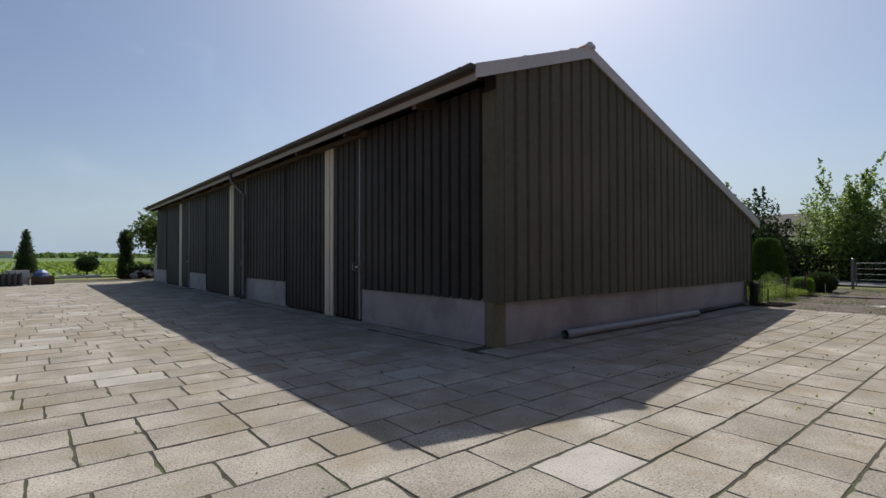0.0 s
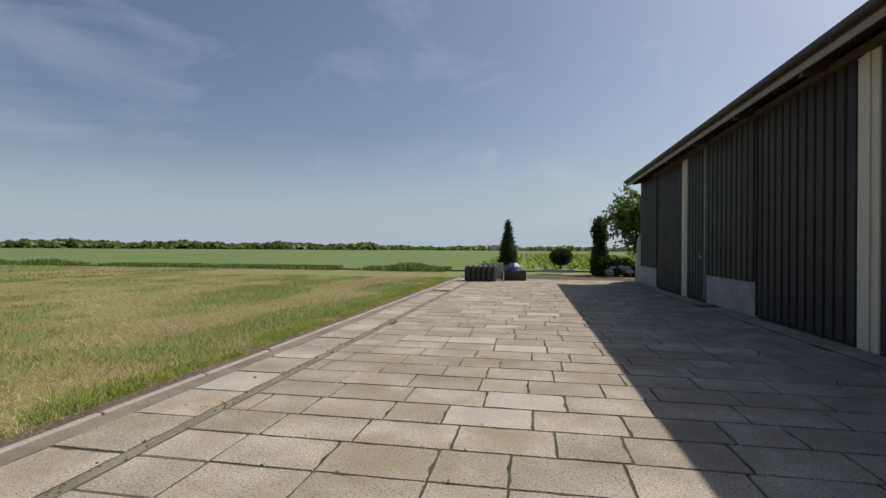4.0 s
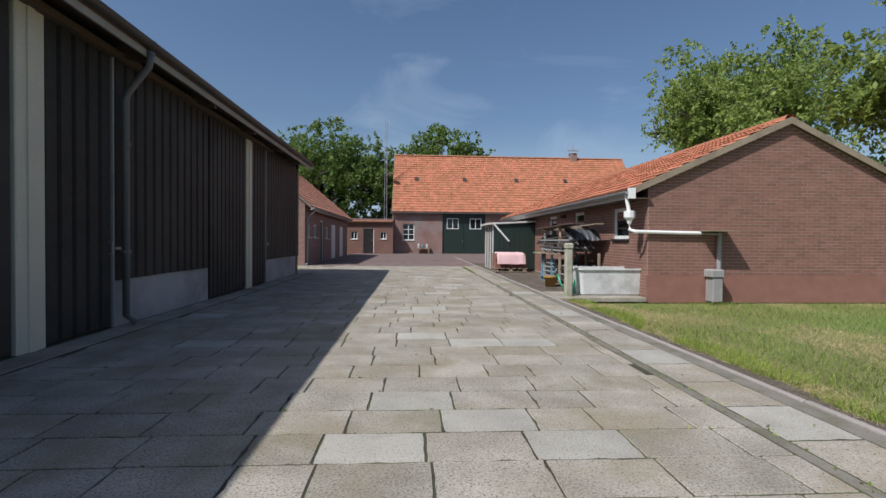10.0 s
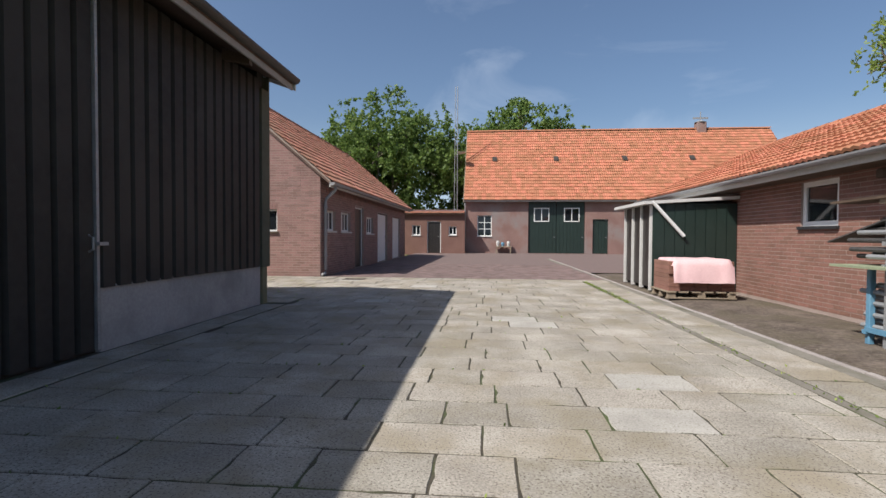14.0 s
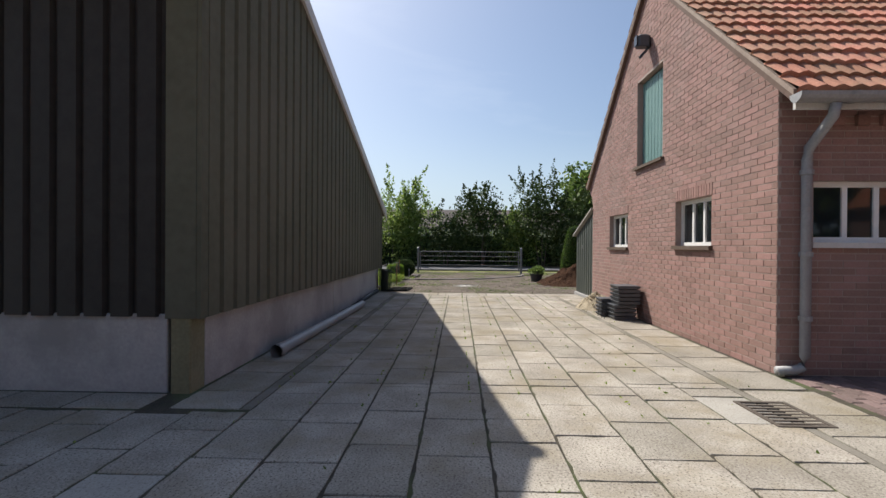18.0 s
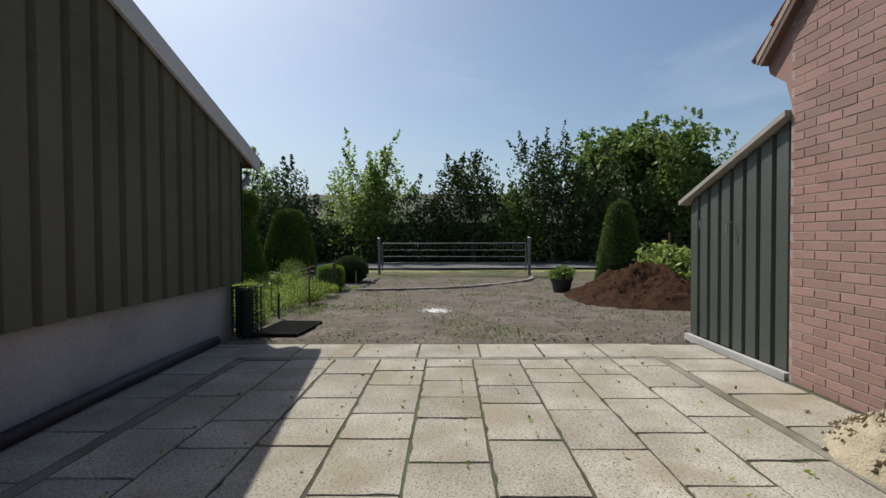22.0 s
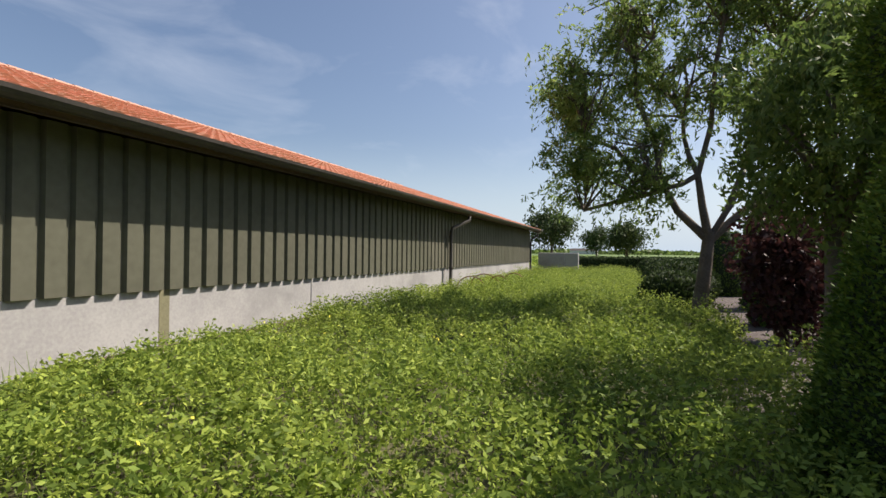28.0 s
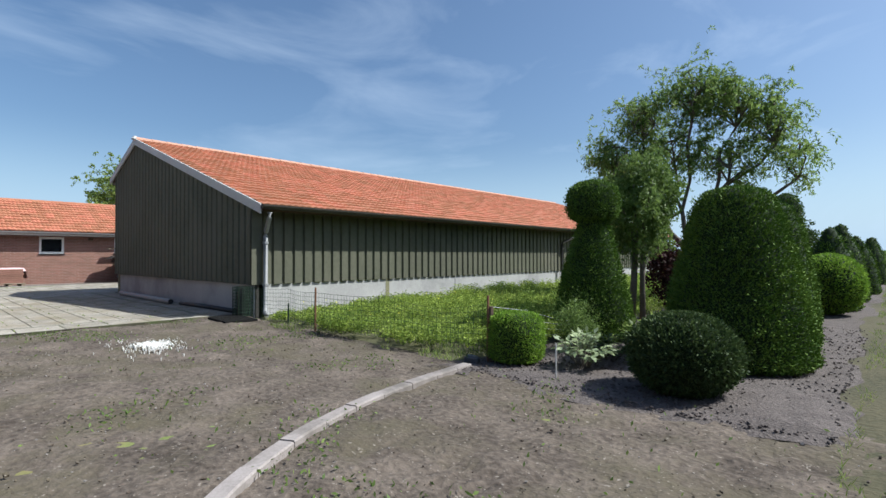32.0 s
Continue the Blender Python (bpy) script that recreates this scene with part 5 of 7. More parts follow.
clod = MB()
peb = MB()
for i in range(5200):
    x, y = 8.05 + 9.3 * rnd.random() ** 1.3, rnd.uniform(-8.5, -0.3)
    s = rnd.uniform(0.002, 0.006) * (1 if rnd.random() < 0.95 else 1.8) * (1 if i % 4 == 0 else rnd.uniform(0.8, 1.5))
    (peb if i % 4 == 0 else clod).box(-s, s, -s, s * 0.8, -s * 0.6, s * 0.6, m=pose(x, y, gz(x) - 0.012, rnd.uniform(-40, 40), rnd.uniform(-40, 40), rnd.uniform(0, 90)))
tagged(part("pebbles", peb, KERB), "small pale pebbles on the bare soil", "pebbles", kind="stuff")
tagged(part("soil_clods", clod, SOIL), "small clods and stones on the bare soil", "clods", kind="stuff")

gravel = MB()
for i in range(3200):
    x, y = rnd.uniform(13.5, 16.6), -0.6 + 6 * rnd.random() ** 1.6
    s = rnd.uniform(0.004, 0.011)
    gravel.box(-s, s, -s, s * 0.7, -s * 0.6, s * 0.6, m=pose(x, y, -0.078 + rnd.uniform(-0.01, 0.012), rnd.uniform(-40, 40), rnd.uniform(-40, 40), rnd.uniform(0, 90)))
tagged(part("bed_gravel", gravel, BED), "coarse dark crumbs of soil in the planting bed", "gravel", kind="stuff")
mt = thing("rubber_mat", "black rubber grid mat lying on the soil", "mat", (8.7, -0.66, 0.02))
mp_ = lambda a, b: pose(8.7, -0.66, 0.012, 0, 0, -4)
for i in range(17):
    part("rib", MB().box(-0.4 + i * 0.05 - 0.008, -0.4 + i * 0.05 + 0.008, -0.24, 0.24, -0.02, 0.016, m=mp_(0, 0)), RUBBER, mt)
for i in range(11):
    part("rib", MB().box(-0.41, 0.41, -0.25 + i * 0.05 - 0.008, -0.25 + i * 0.05 + 0.008, -0.02, 0.012, m=mp_(0, 0)), RUBBER, mt)

# fence roll, fence, gate
roll = thing("fence_roll", "roll of green wire mesh standing by the barn corner", "wire roll", (8.32, -0.3, 0))
sp = [(8.34 + (0.085 + 0.0028 * i) * math.cos(i * 0.42), -0.33 + (0.085 + 0.0028 * i) * math.sin(i * 0.42)) for i in range(34)]
for z in np.arange(0.02, 0.52, 0.055):
    part("strand", MB().tube([(x, y, z) for x, y in sp], 0.004, 4), WIREG, roll)
for x, y in sp:
    part("stay_wire", MB().tube([(x, y, 0.0), (x, y, 0.52)], 0.004, 4), WIREG, roll)
part("core", MB().lathe([(0.08, 0), (0.08, 0.5)], 14, (8.34, -0.33, 0)), BLACKP, roll)

fence = thing("mesh_fence", "low green wire mesh fence before the weeds", "fence", (11, -0.2, 0))
FP = [(8.46, -0.38), (9.69, -0.2), (10.67, -0.33), (12.1, -0.14), (13.6, -0.05)]
for (x, y), h in zip(FP[1:3] + FP[4:], (0.3, 0.6, 0.62)):
    part("fence_post", MB().tube([(x, y, -0.1), (x + 0.01, y, h)], 0.014, 8), WIREG if h < 0.4 else RUST, fence)
part("corner_stake", MB().tube([(13.63, -0.02, -0.1), (13.62, -0.02, 0.5)], 0.03, 8), WOODD, fence)
for (xa, ya), (xb, yb) in zip(FP, FP[1:]):
    n = int(math.hypot(xb - xa, yb - ya) / 0.065)
    wv = wh = MB()
    sag = lambda t: 0.53 - 0.1 * math.sin(math.pi * t) * (1 if xa > 12 else 0.25)
    for i in range(n):
        t = i / n
        x, y = xa + (xb - xa) * t, ya + (yb - ya) * t + 0.012 * math.sin(i)
        wv.tube([(x, y, 0.0), (x, y, sag(t))], 0.0022, 3, cap=False)
    for q in range(9):
        wh.tube([(xa + (xb - xa) * t, ya + (yb - ya) * t, sag(t) * q / 8) for t in (0, 0.25, 0.5, 0.75, 1)], 0.0024, 3, cap=False)
    part("wire_mesh", wv, WIREG, fence)
lw = MB()
for k in range(4):
    lw.tube([(13.6, -0.05, 0.5 - 0.1 * k), (13.75, 0.5, 0.42 - 0.1 * k), (13.9, 1.1, 0.25 - 0.05 * k), (14.0, 1.5, 0.3 - 0.06 * k)], 0.0025, 4)
part("loose_wire", lw, GALV, fence)
tagged(part("white_stake", MB().tube([(14.58, -0.3, -0.1), (14.58, -0.3, 0.25)], 0.008, 6), GREYW), "short pale stake in the planting bed", "stake")
stone = tagged(part("stone", MB().box(-0.08, 0.08, -0.05, 0.05, -0.05, 0.03, m=pose(13.52, -0.22, -0.05, 0, 6, 20), c=0.02), ANTHR), "rough dark grey stone at the fence corner", "stone")

GL, GR = Vector((18.0, -0.45, 0)), Vector((17.3, -4.68, 0))
gate = thing("farm_gate", "galvanized tube farm gate, closed, with five rails", "gate", (17.6, -2.7, 0))
gd = (GR - GL).normalized()
for p in (GL - gd * 0.1, GR + gd * 0.1):
    gp = part("gate_post", MB().tube([p - Vector((0, 0, 0.2)), p + Vector((0, 0, 1.0))], 0.045, 10), GATES, gate)
    part("cap", MB().lathe([(0.055, 0), (0.055, 0.02), (0.02, 0.04)], 10, (p.x, p.y, 1.0)), GALV, gp)
for z in (0.06, 0.28, 0.47, 0.66, 0.86):
    part("rail", MB().tube([GL + Vector((0, 0, z)), GR + Vector((0, 0, z))], 0.010 if z < 0.8 else 0.016, 8), GATES, gate)
for t in (0.0, 1.0):
    p = GL + (GR - GL) * t
    part("upright", MB().tube([p + Vector((0, 0, 0.04)), p + Vector((0, 0, 0.88))], 0.02, 8), GATES, gate)
mesh_w = MB()
for i in range(46):
    p = GL + (GR - GL) * (i / 46)
    mesh_w.tube([p + Vector((0, 0, 0.66)), p + Vector((0, 0, 0.86))], 0.004, 4)
part("mesh_infill", mesh_w, GATES, gate)
for x0, x1, y0, y1, n in ((18.02, 19.0, -0.2, 26, 8), (17.2, 16.0, -5.3, -22, 5)):
    wf = thing("wire_fence", "wire fence with thin dark posts along the lane", "fence", (x0, y0, 0), "lane fences")
    for i in range(1, n + 1):
        t = i / n
        x, y = x0 + (x1 - x0) * t, y0 + (y1 - y0) * t
        part("post", MB().tube([(x, y, -0.1), (x, y, 1.15)], 0.035, 8), WOODD, wf)
    for z in (0.35, 0.6, 0.85, 1.08):
        part("wire", MB().tube([(x0, y0, z), (x1, y1, z)], 0.003, 4), WIREG, wf)

arc = [(13.62, -0.42), (13.68, -1.0), (13.8, -1.75), (14.02, -2.45), (14.38, -3.12), (14.95, -3.78), (15.7, -4.4), (16.5, -4.72), (17.1, -4.8)]
kc = tagged(part("kerb_arc", MB(), KERB), "curved line of concrete kerb stones in the soil", "kerb", kind="structure")
fine = []
for k, ((xa, ya), (xb, yb)) in enumerate(zip(arc, arc[1:])):
    p0, p3 = arc[max(0, k - 1)], arc[min(len(arc) - 1, k + 2)]
    for u in (0, 0.25, 0.5, 0.75):
        cr_ = lambda q: 0.5 * (2 * arc[k][q] + (arc[k + 1][q] - p0[q]) * u + (2 * p0[q] - 5 * arc[k][q] + 4 * arc[k + 1][q] - p3[q]) * u * u + (3 * arc[k][q] - p0[q] - 3 * arc[k + 1][q] + p3[q]) * u ** 3)
        fine.append((cr_(0), cr_(1)))
for k in range(0, len(fine) - 1, 2):
    pts = fine[k:k + 3]
    v = []
    for q, (x, y) in enumerate(pts):
        x1, y1 = fine[min(k + q + 1, len(fine) - 1)]
        x0, y0 = fine[max(k + q - 1, 0)]
        L = math.hypot(x1 - x0, y1 - y0)
        nx, ny = -(y1 - y0) / L, (x1 - x0) / L
        tx, ty = (x1 - x0) / L * 0.004 * (1 if q == 0 else -1 if q == len(pts) - 1 else 0), (y1 - y0) / L * 0.004 * (1 if q == 0 else -1 if q == len(pts) - 1 else 0)
        for w, z in ((-0.055, -0.16), (-0.055, -0.064), (-0.046, -0.054), (0.046, -0.054), (0.055, -0.064), (0.055, -0.16)):
            v.append((x + nx * w + tx, y + ny * w + ty, z + 0.003 * math.sin(k * 1.7)))
    m_ = len(pts)
    f = [(6 * q + j, 6 * q + j + 1, 6 * q + 7 + j, 6 * q + 6 + j) for q in range(m_ - 1) for j in range(5)] + [(5, 4, 3, 2, 1, 0), tuple(range(6 * m_ - 6, 6 * m_))]
    part("kerb_stone", MB().add(v, f), KERBA, kc)

# trough, post, can, pots
tr = thing("water_trough", "large whitewashed concrete trough with a thin rim", "trough", (-7.57, 5.34, 0))
WHITEW = mat("whitewash", (0.58, 0.58, 0.57), (0.70, 0.70, 0.69), 0.85, 2, 40, 0.15, stain=(0.45, 0.45, 0.44), stain_scale=2)


def basin(x0, x1, y0, y1, levels, r=0.07, n=5):
    """A tub out of rounded rectangles: one ring for each (inset, height)."""
    v = []
    for s, z in levels:
        for k, (cx, cy) in enumerate(((x1, y1), (x0, y1), (x0, y0), (x1, y0))):
            ux, uy = (-1 if cx == x1 else 1), (-1 if cy == y1 else 1)
            for q in range(n + 1):
                a = math.pi / 2 * (k + q / n)
                v.append((cx + ux * (s + r) + r * math.cos(a), cy + uy * (s + r) + r * math.sin(a), z))
    m = 4 * (n + 1)
    f = [(i * m + j, i * m + (j + 1) % m, (i + 1) * m + (j + 1) % m, (i + 1) * m + j) for i in range(len(levels) - 1) for j in range(m)]
    return MB().add(v, f + [tuple(range(m - 1, -1, -1)), tuple(range(len(v) - m, len(v)))])


part("basin", basin(-8.29, -6.86, 4.93, 5.76, ((0.09, 0.0), (0.075, 0.03), (0.03, 0.5), (0.06, 0.5), (0.12, 0.09))), WHITEW, tr)
part("rim", basin(-8.29, -6.86, 4.93, 5.76, ((0.028, 0.495), (0.0, 0.51), (0.0, 0.54), (0.055, 0.54), (0.063, 0.4), (0.07, 0.4), (0.064, 0.495))), WHITEW, tr)
tagged(part("concrete_post", MB().box(-6.72, -6.58, 5.68, 5.82, -0.1, 0.95, c=0.02).box(-6.735, -6.565, 5.665, 5.835, 0.94, 1.04, c=0.03), mat("post_concrete", (0.34, 0.315, 0.255), (0.46, 0.43, 0.355), 0.95, 4, 60, 0.4, stain=(0.25, 0.255, 0.18), stain_scale=3)), "square weathered concrete fence post with a cap", "post")
wc = thing("watering_can", "green plastic watering can on the slabs", "watering can", (-6.79, 5.37, 0))
part("body", MB().lathe([(0.1, 0), (0.112, 0.02), (0.105, 0.2), (0.09, 0.235), (0.055, 0.245), (0.045, 0.235)], 18, (-6.79, 5.37, -0.002)), CAN, wc, smooth=True)
part("spout", MB().tube([(-6.7, 5.36, 0.05), (-6.63, 5.345, 0.18), (-6.57, 5.33, 0.36)], 0.02, 8, 0.014), CAN, wc, smooth=True)
part("rose", MB().tube([(-6.572, 5.33, 0.352), (-6.555, 5.326, 0.385)], 0.014, 10, 0.03), CAN, wc, smooth=True)
part("handle", MB().tube([(-6.74, 5.365, 0.235), (-6.77, 5.37, 0.32), (-6.84, 5.375, 0.335), (-6.9, 5.38, 0.27), (-6.895, 5.38, 0.12)], 0.013, 8), CAN, wc, smooth=True)
tagged(part("slab_strip", MB().box(-8.1, -6.36, 4.9, 6.05, -0.08, -0.004, c=0.01), SLAB), "concrete slabs under the trough", "slab", kind="structure")
for i, (x, y, r, h) in enumerate(((-6.87, 3.7, 0.15, 0.24),)):
    fp = thing("flower_pot", "ochre glazed bucket standing on the earth", "pot", (x, y, 0), "pots by the rack")
    part("pot", MB().lathe([(r * 0.75, 0), (r, h), (r * 1.06, h), (r * 1.06, h - 0.02), (r * 0.9, h - 0.02), (r * 0.8, 0.05)], 14, (x, y, -0.01)), OCHRE, fp, smooth=True)
    part("rim", MB().lathe([(r * 1.02, 0), (r * 1.1, 0), (r * 1.1, 0.03), (r * 1.02, 0.03)], 14, (x, y, h - 0.03)), OCHRE, fp)

# pallet with pink cover
pl = thing("brick_pallet", "wooden pallet of bricks covered with a pink cloth", "pallet", (-7.0, -1.9, 0))
for y in (-2.3, -1.94, -1.58):
    for x in (-7.5, -7.02, -6.54):
        part("block", MB().box(x, x + 0.12, y, y + 0.1, 0.02, 0.1), WOOD, pl)
    part("runner", MB().box(-7.52, -6.4, y, y + 0.1, 0, 0.02), WOOD, pl)
for k in range(6):
    part("deck_board", MB().box(-7.54 + k * 0.2, -7.4 + k * 0.2, -2.32, -1.46, 0.1, 0.122), WOOD, pl)
for k in range(7):
    for q in range(5):
        part("brick", MB().box(-7.5 + q * 0.214 + rnd.uniform(-0.008, 0.008), -7.29 + q * 0.214, -2.26, -1.52 + rnd.uniform(-0.03, 0.01), 0.124 + k * 0.072, 0.192 + k * 0.072, c=0.006), BRICK_SP, pl)
nn = 22
v, f = [], []
for i in range(nn + 1):
    for j in range(nn + 1):
        x, y = -7.46 + 0.98 * i / nn, -2.36 + 0.95 * j / nn
        ex, ey = max(0, abs(x + 6.97) - 0.44), max(0, abs(y + 1.88) - 0.41)
        fold = 0.02 * noise.noise(Vector((x * 7, 0.5, 0))) + 0.012 * noise.noise(Vector((x * 5, y * 5, 0)))
        v.append((x, y + fold * (ey > 0), 0.655 - 6.6 * max(0.35 * ex, ey) + 0.4 * fold + 0.01))
for i in range(nn):
    for j in range(nn):
        p = i * (nn + 1) + j
        f.append((p, p + nn + 1, p + nn + 2, p + 1))
part("cover", MB().add(v, f), PINK, pl, smooth=True)

# rack with pipes
DARKT = mat("dark_tube", (0.05, 0.047, 0.045), (0.11, 0.104, 0.1), 0.6, 6, 50, 0.1, metal=0.3)
rk = thing("pipe_rack", "makeshift rack stacked with scaffold tubes under planks", "rack", (-7.5, 2.9, 0))
XA, XB = -7.83, -7.18
for x in (XA, XB):
    for y, h, m in ((1.83, 0.72, BLUE), (2.75, 0.72, BLUE), (2.05, 1.4, GALV), (3.43, 1.45, WOOD), (4.28, 0.8, WOOD)):
        part("rack_post", MB().box(x - 0.028, x + 0.028, y - 0.028, y + 0.028, -0.02, h, c=0.006), m, rk)
    part("base_plate", MB().box(x - 0.1, x + 0.1, 3.31, 3.55, -0.02, 0.03, c=0.01), WOOD, rk)
for y, z, m in ((1.83, 0.12, BLUE), (2.75, 0.12, BLUE), (3.43, 0.12, WOOD), (4.28, 0.1, WOOD), (2.05, 0.78, GALV), (3.43, 0.78, WOOD), (2.05, 1.0, GALV), (3.43, 1.0, WOOD)):
    part("rack_arm", MB().box(XA - 0.06, XB + 0.06, y - 0.025, y + 0.025, z - 0.04, z), m, rk)
part("rail", MB().box(XB + 0.03, XB + 0.055, 1.83, 2.75, 0.1, 0.15), BLUE, rk)


def tube_of(x, z, y0, y1, m, end=True):
    t = part("scaffold_tube", MB().tube([(x, y0, z), (x + rnd.uniform(-0.02, 0.02), y1, z + rnd.uniform(-0.015, 0.015))], 0.024, 8, cap=False).tube([(x, y0 + 0.01, z), (x, y1 - 0.01, z)], 0.018, 8), m, rk)
    if end:
        part("collar", MB().tube([(x, y1 - 0.1, z), (x, y1 - 0.04, z)], 0.036, 8, cap=False).box(x - 0.012, x + 0.012, y1 - 0.09, y1 - 0.05, z + 0.03, z + 0.065), m, t)


for r in range(8):
    for c in range(6):
        z, x = 0.15 + r * 0.058, XB - 0.02 - c * 0.105 - (0.05 if r % 2 else 0)
        tube_of(x, z, 1.73 + rnd.uniform(-0.05, 0.05), 2.95 + rnd.uniform(-0.06, 0.1), GALV if (r + c) % 3 else PVC, c < 5 and rnd.random() < 0.6)
for r in range(6):
    for c in range(5):
        z, x = 0.14 + r * 0.066, XB - 0.02 - c * 0.115 - (0.055 if r % 2 else 0)
        tube_of(x, z, 3.28, 4.28 + rnd.uniform(-0.1, 0.16), GALV if (r + c) % 4 else DARKT, rnd.random() < 0.75)
for r in range(4):
    for c in range(7):
        z, x = 0.84 + r * 0.075 + rnd.uniform(0, 0.03), XB + 0.02 - c * 0.095
        tube_of(x, z, 1.63 + rnd.uniform(-0.2, 0.2), 4.03 + rnd.uniform(-0.3, 0.35), (GALV, DARKT, DARKT)[(2 * r + c) % 3], rnd.random() < 0.4)
for k in range(5):
    x, z, a = XB - 0.05 - 0.13 * k, 1.16 + 0.03 * (k % 3), rnd.uniform(-6, 6)
    part("old_board", MB().box(-0.07, 0.07, -1.1, 1.0, -0.014, 0.014, m=pose(x, 2.83, z, rnd.uniform(-2, 2), rnd.uniform(-14, 14), a), c=0.004), WOODD if k % 2 else DARKT, rk)
part("shelf_plank", MB().box(XA, XB + 0.2, 1.53, 2.33, 0.735, 0.76), mat("greenish_plank", (0.20, 0.235, 0.15), (0.29, 0.32, 0.21), 0.85, 3, 50, 0.2), rk, "pale green shelf plank")
part("shelf_plank", MB().box(XB - 0.25, XB + 0.16, 2.31, 3.43, 0.745, 0.77), WOOD, rk)
for x in (XA + 0.05, XB - 0.12, XB + 0.02):
    part("roof_plank", MB().box(-0.09, 0.09, -1.55, 1.5, -0.013, 0.013, m=pose(x, 2.93, 1.44, 1.2, 0, 0)), WOOD if x < -7.5 else WOODD, rk)
part("roof_beam", MB().box(XA - 0.05, XB + 0.08, 2.01, 2.09, 1.36, 1.41).box(XA - 0.05, XB + 0.08, 3.39, 3.47, 1.38, 1.425), WOOD, rk)
part("tin", MB().lathe([(0.09, 0), (0.09, 0.2), (0.08, 0.2), (0.08, 0.02)], 12, (XB - 0.02, 2.88, 0.772)), DARKT, rk)
part("bent_sheet", MB().prism([(-7.15, 1.23, 0.98), (-7.15, 2.08, 1.22), (-7.15, 2.08, 1.235), (-7.15, 1.23, 0.995)], (-0.55, 0, 0)), DARKT, rk)
crr = [(i * 0.03, 0.016 * math.sin(i * 1.5)) for i in range(27)]
cs = MB()
cv = []
for w in range(9):
    a = 0.16 * w
    for u, h in crr:
        cv.append((XA - 0.12 + u + h * 0.2, 3.53 + 0.55 * math.sin(a) / 0.95, 1.0 + 0.36 * math.cos(a) + h))
cs.add(cv, [(r * 27 + i, r * 27 + i + 1, r * 27 + 28 + i, r * 27 + 27 + i) for r in range(8) for i in range(26)])
part("corrugated_sheet", cs, ANTHR, rk, "dark corrugated sheet bent over the tubes")
part("loose_cord", MB().tube([(XB + 0.06, 3.63, 1.3), (XB + 0.08, 3.75, 1.15), (XB + 0.06, 3.81, 0.98), (XB + 0.07, 3.75, 0.84), (XB + 0.05, 3.67, 0.8)], 0.008, 6), WOOD, rk)

# wells and marker in the meadow
KERBD = mat("dark_concrete", (0.13, 0.11, 0.085), (0.20, 0.175, 0.14), 0.95, 4, 50, 0.4)
for x, y, r, h in ((-15.1, 10.46, 0.2, 0.21), (-28.7, 13.6, 0.21, 0.42)):
    w = thing("well_ring", "grey concrete well ring in the meadow", "well", (x, y, 0), "wells in the meadow")
    part("ring", MB().lathe([(r, 0), (r, h), (r * 0.82, h), (r * 0.82, 0.02)], 20, (x, y, -0.08)), KERBD, w, smooth=False)
    part("lid", MB().lathe([(r * 0.8, 0), (r * 0.8, 0.03)], 20, (x, y, h - 0.09)), WOODD, w)
mk = thing("marker_pole", "thin pole with a small yellow flag", "pole", (-14.55, 10.7, 0))
part("pole", MB().tube([(-14.6, 10.72, -0.1), (-14.5, 10.78, 1.1)], 0.012, 6), WOOD, mk)
part("flag", MB().prism([(-14.51, 10.77, 0.98), (-14.53, 10.72, 1.0), (-14.52, 10.73, 1.08), (-14.5, 10.78, 1.1)], (0.004, 0, 0)), YELLOW, mk)

# crates and box at the north end
cr = thing("element_stack", "stack of dark ribbed plastic elements on the paving", "stack", (-5.2, 20.95, 0))
for k in range(6):
    x = -5.75 + k * 0.175
    part("element", MB().prism([(x, 20.75, 0.0), (x + 0.05, 20.7, 0.0), (x + 0.05, 20.7, 0.5), (x + 0.1, 20.7, 0.55), (x + 0.13, 20.75, 0.5), (x + 0.13, 20.75, 0.0)], (0, 0.55, 0)), ANTHR, cr)
part("wrap", MB().box(-5.78, -4.74, 20.8, 21.26, 0.02, 0.48), BLACKP, cr)
tb = thing("wooden_box", "weathered wooden box filled with blue tarp and pots", "box", (-4.2, 21.9, 0))
part("front", MB().box(-4.5, -3.75, 21.5, 21.53, 0, 0.34), WOODD, tb)
part("back", MB().box(-4.5, -3.75, 22.0, 22.03, 0, 0.34), WOODD, tb)
part("side", MB().box(-4.5, -4.47, 21.53, 22.0, 0, 0.34), WOODD, tb)
part("side", MB().box(-3.78, -3.75, 21.53, 22.0, 0, 0.34), WOODD, tb)
part("tarp", MB().lathe([(0.28, 0), (0.26, 0.18), (0.12, 0.3)], 9, (-4.2, 21.76, 0.3), 0.6), mat("blue_tarp", (0.05, 0.08, 0.22), (0.09, 0.13, 0.30), 0.5, 6, 50, 0.2), tb)
tw = thing("crate_wall", "pale wooden crate leaning behind the stack", "crate", (-4.85, 21.9, 0))
part("panel", MB().box(-5.3, -4.55, 21.75, 21.79, 0.02, 0.6, c=0.01), GREYW, tw)
part("foot", MB().box(-4.6, -4.55, 21.6, 21.75, 0, 0.3).box(-5.3, -5.25, 21.6, 21.75, 0, 0.3), WOOD, tw)
tagged(part("beam", MB().box(-3.4, -1.6, 28.3, 28.5, 0.0, 0.16, c=0.03), GREYW), "pale timber beam lying in the grass", "beam")
rp = thing("rubble_heap", "heap of dark rubble and earth by the barn end", "heap", (0.2, 26.0, 0))
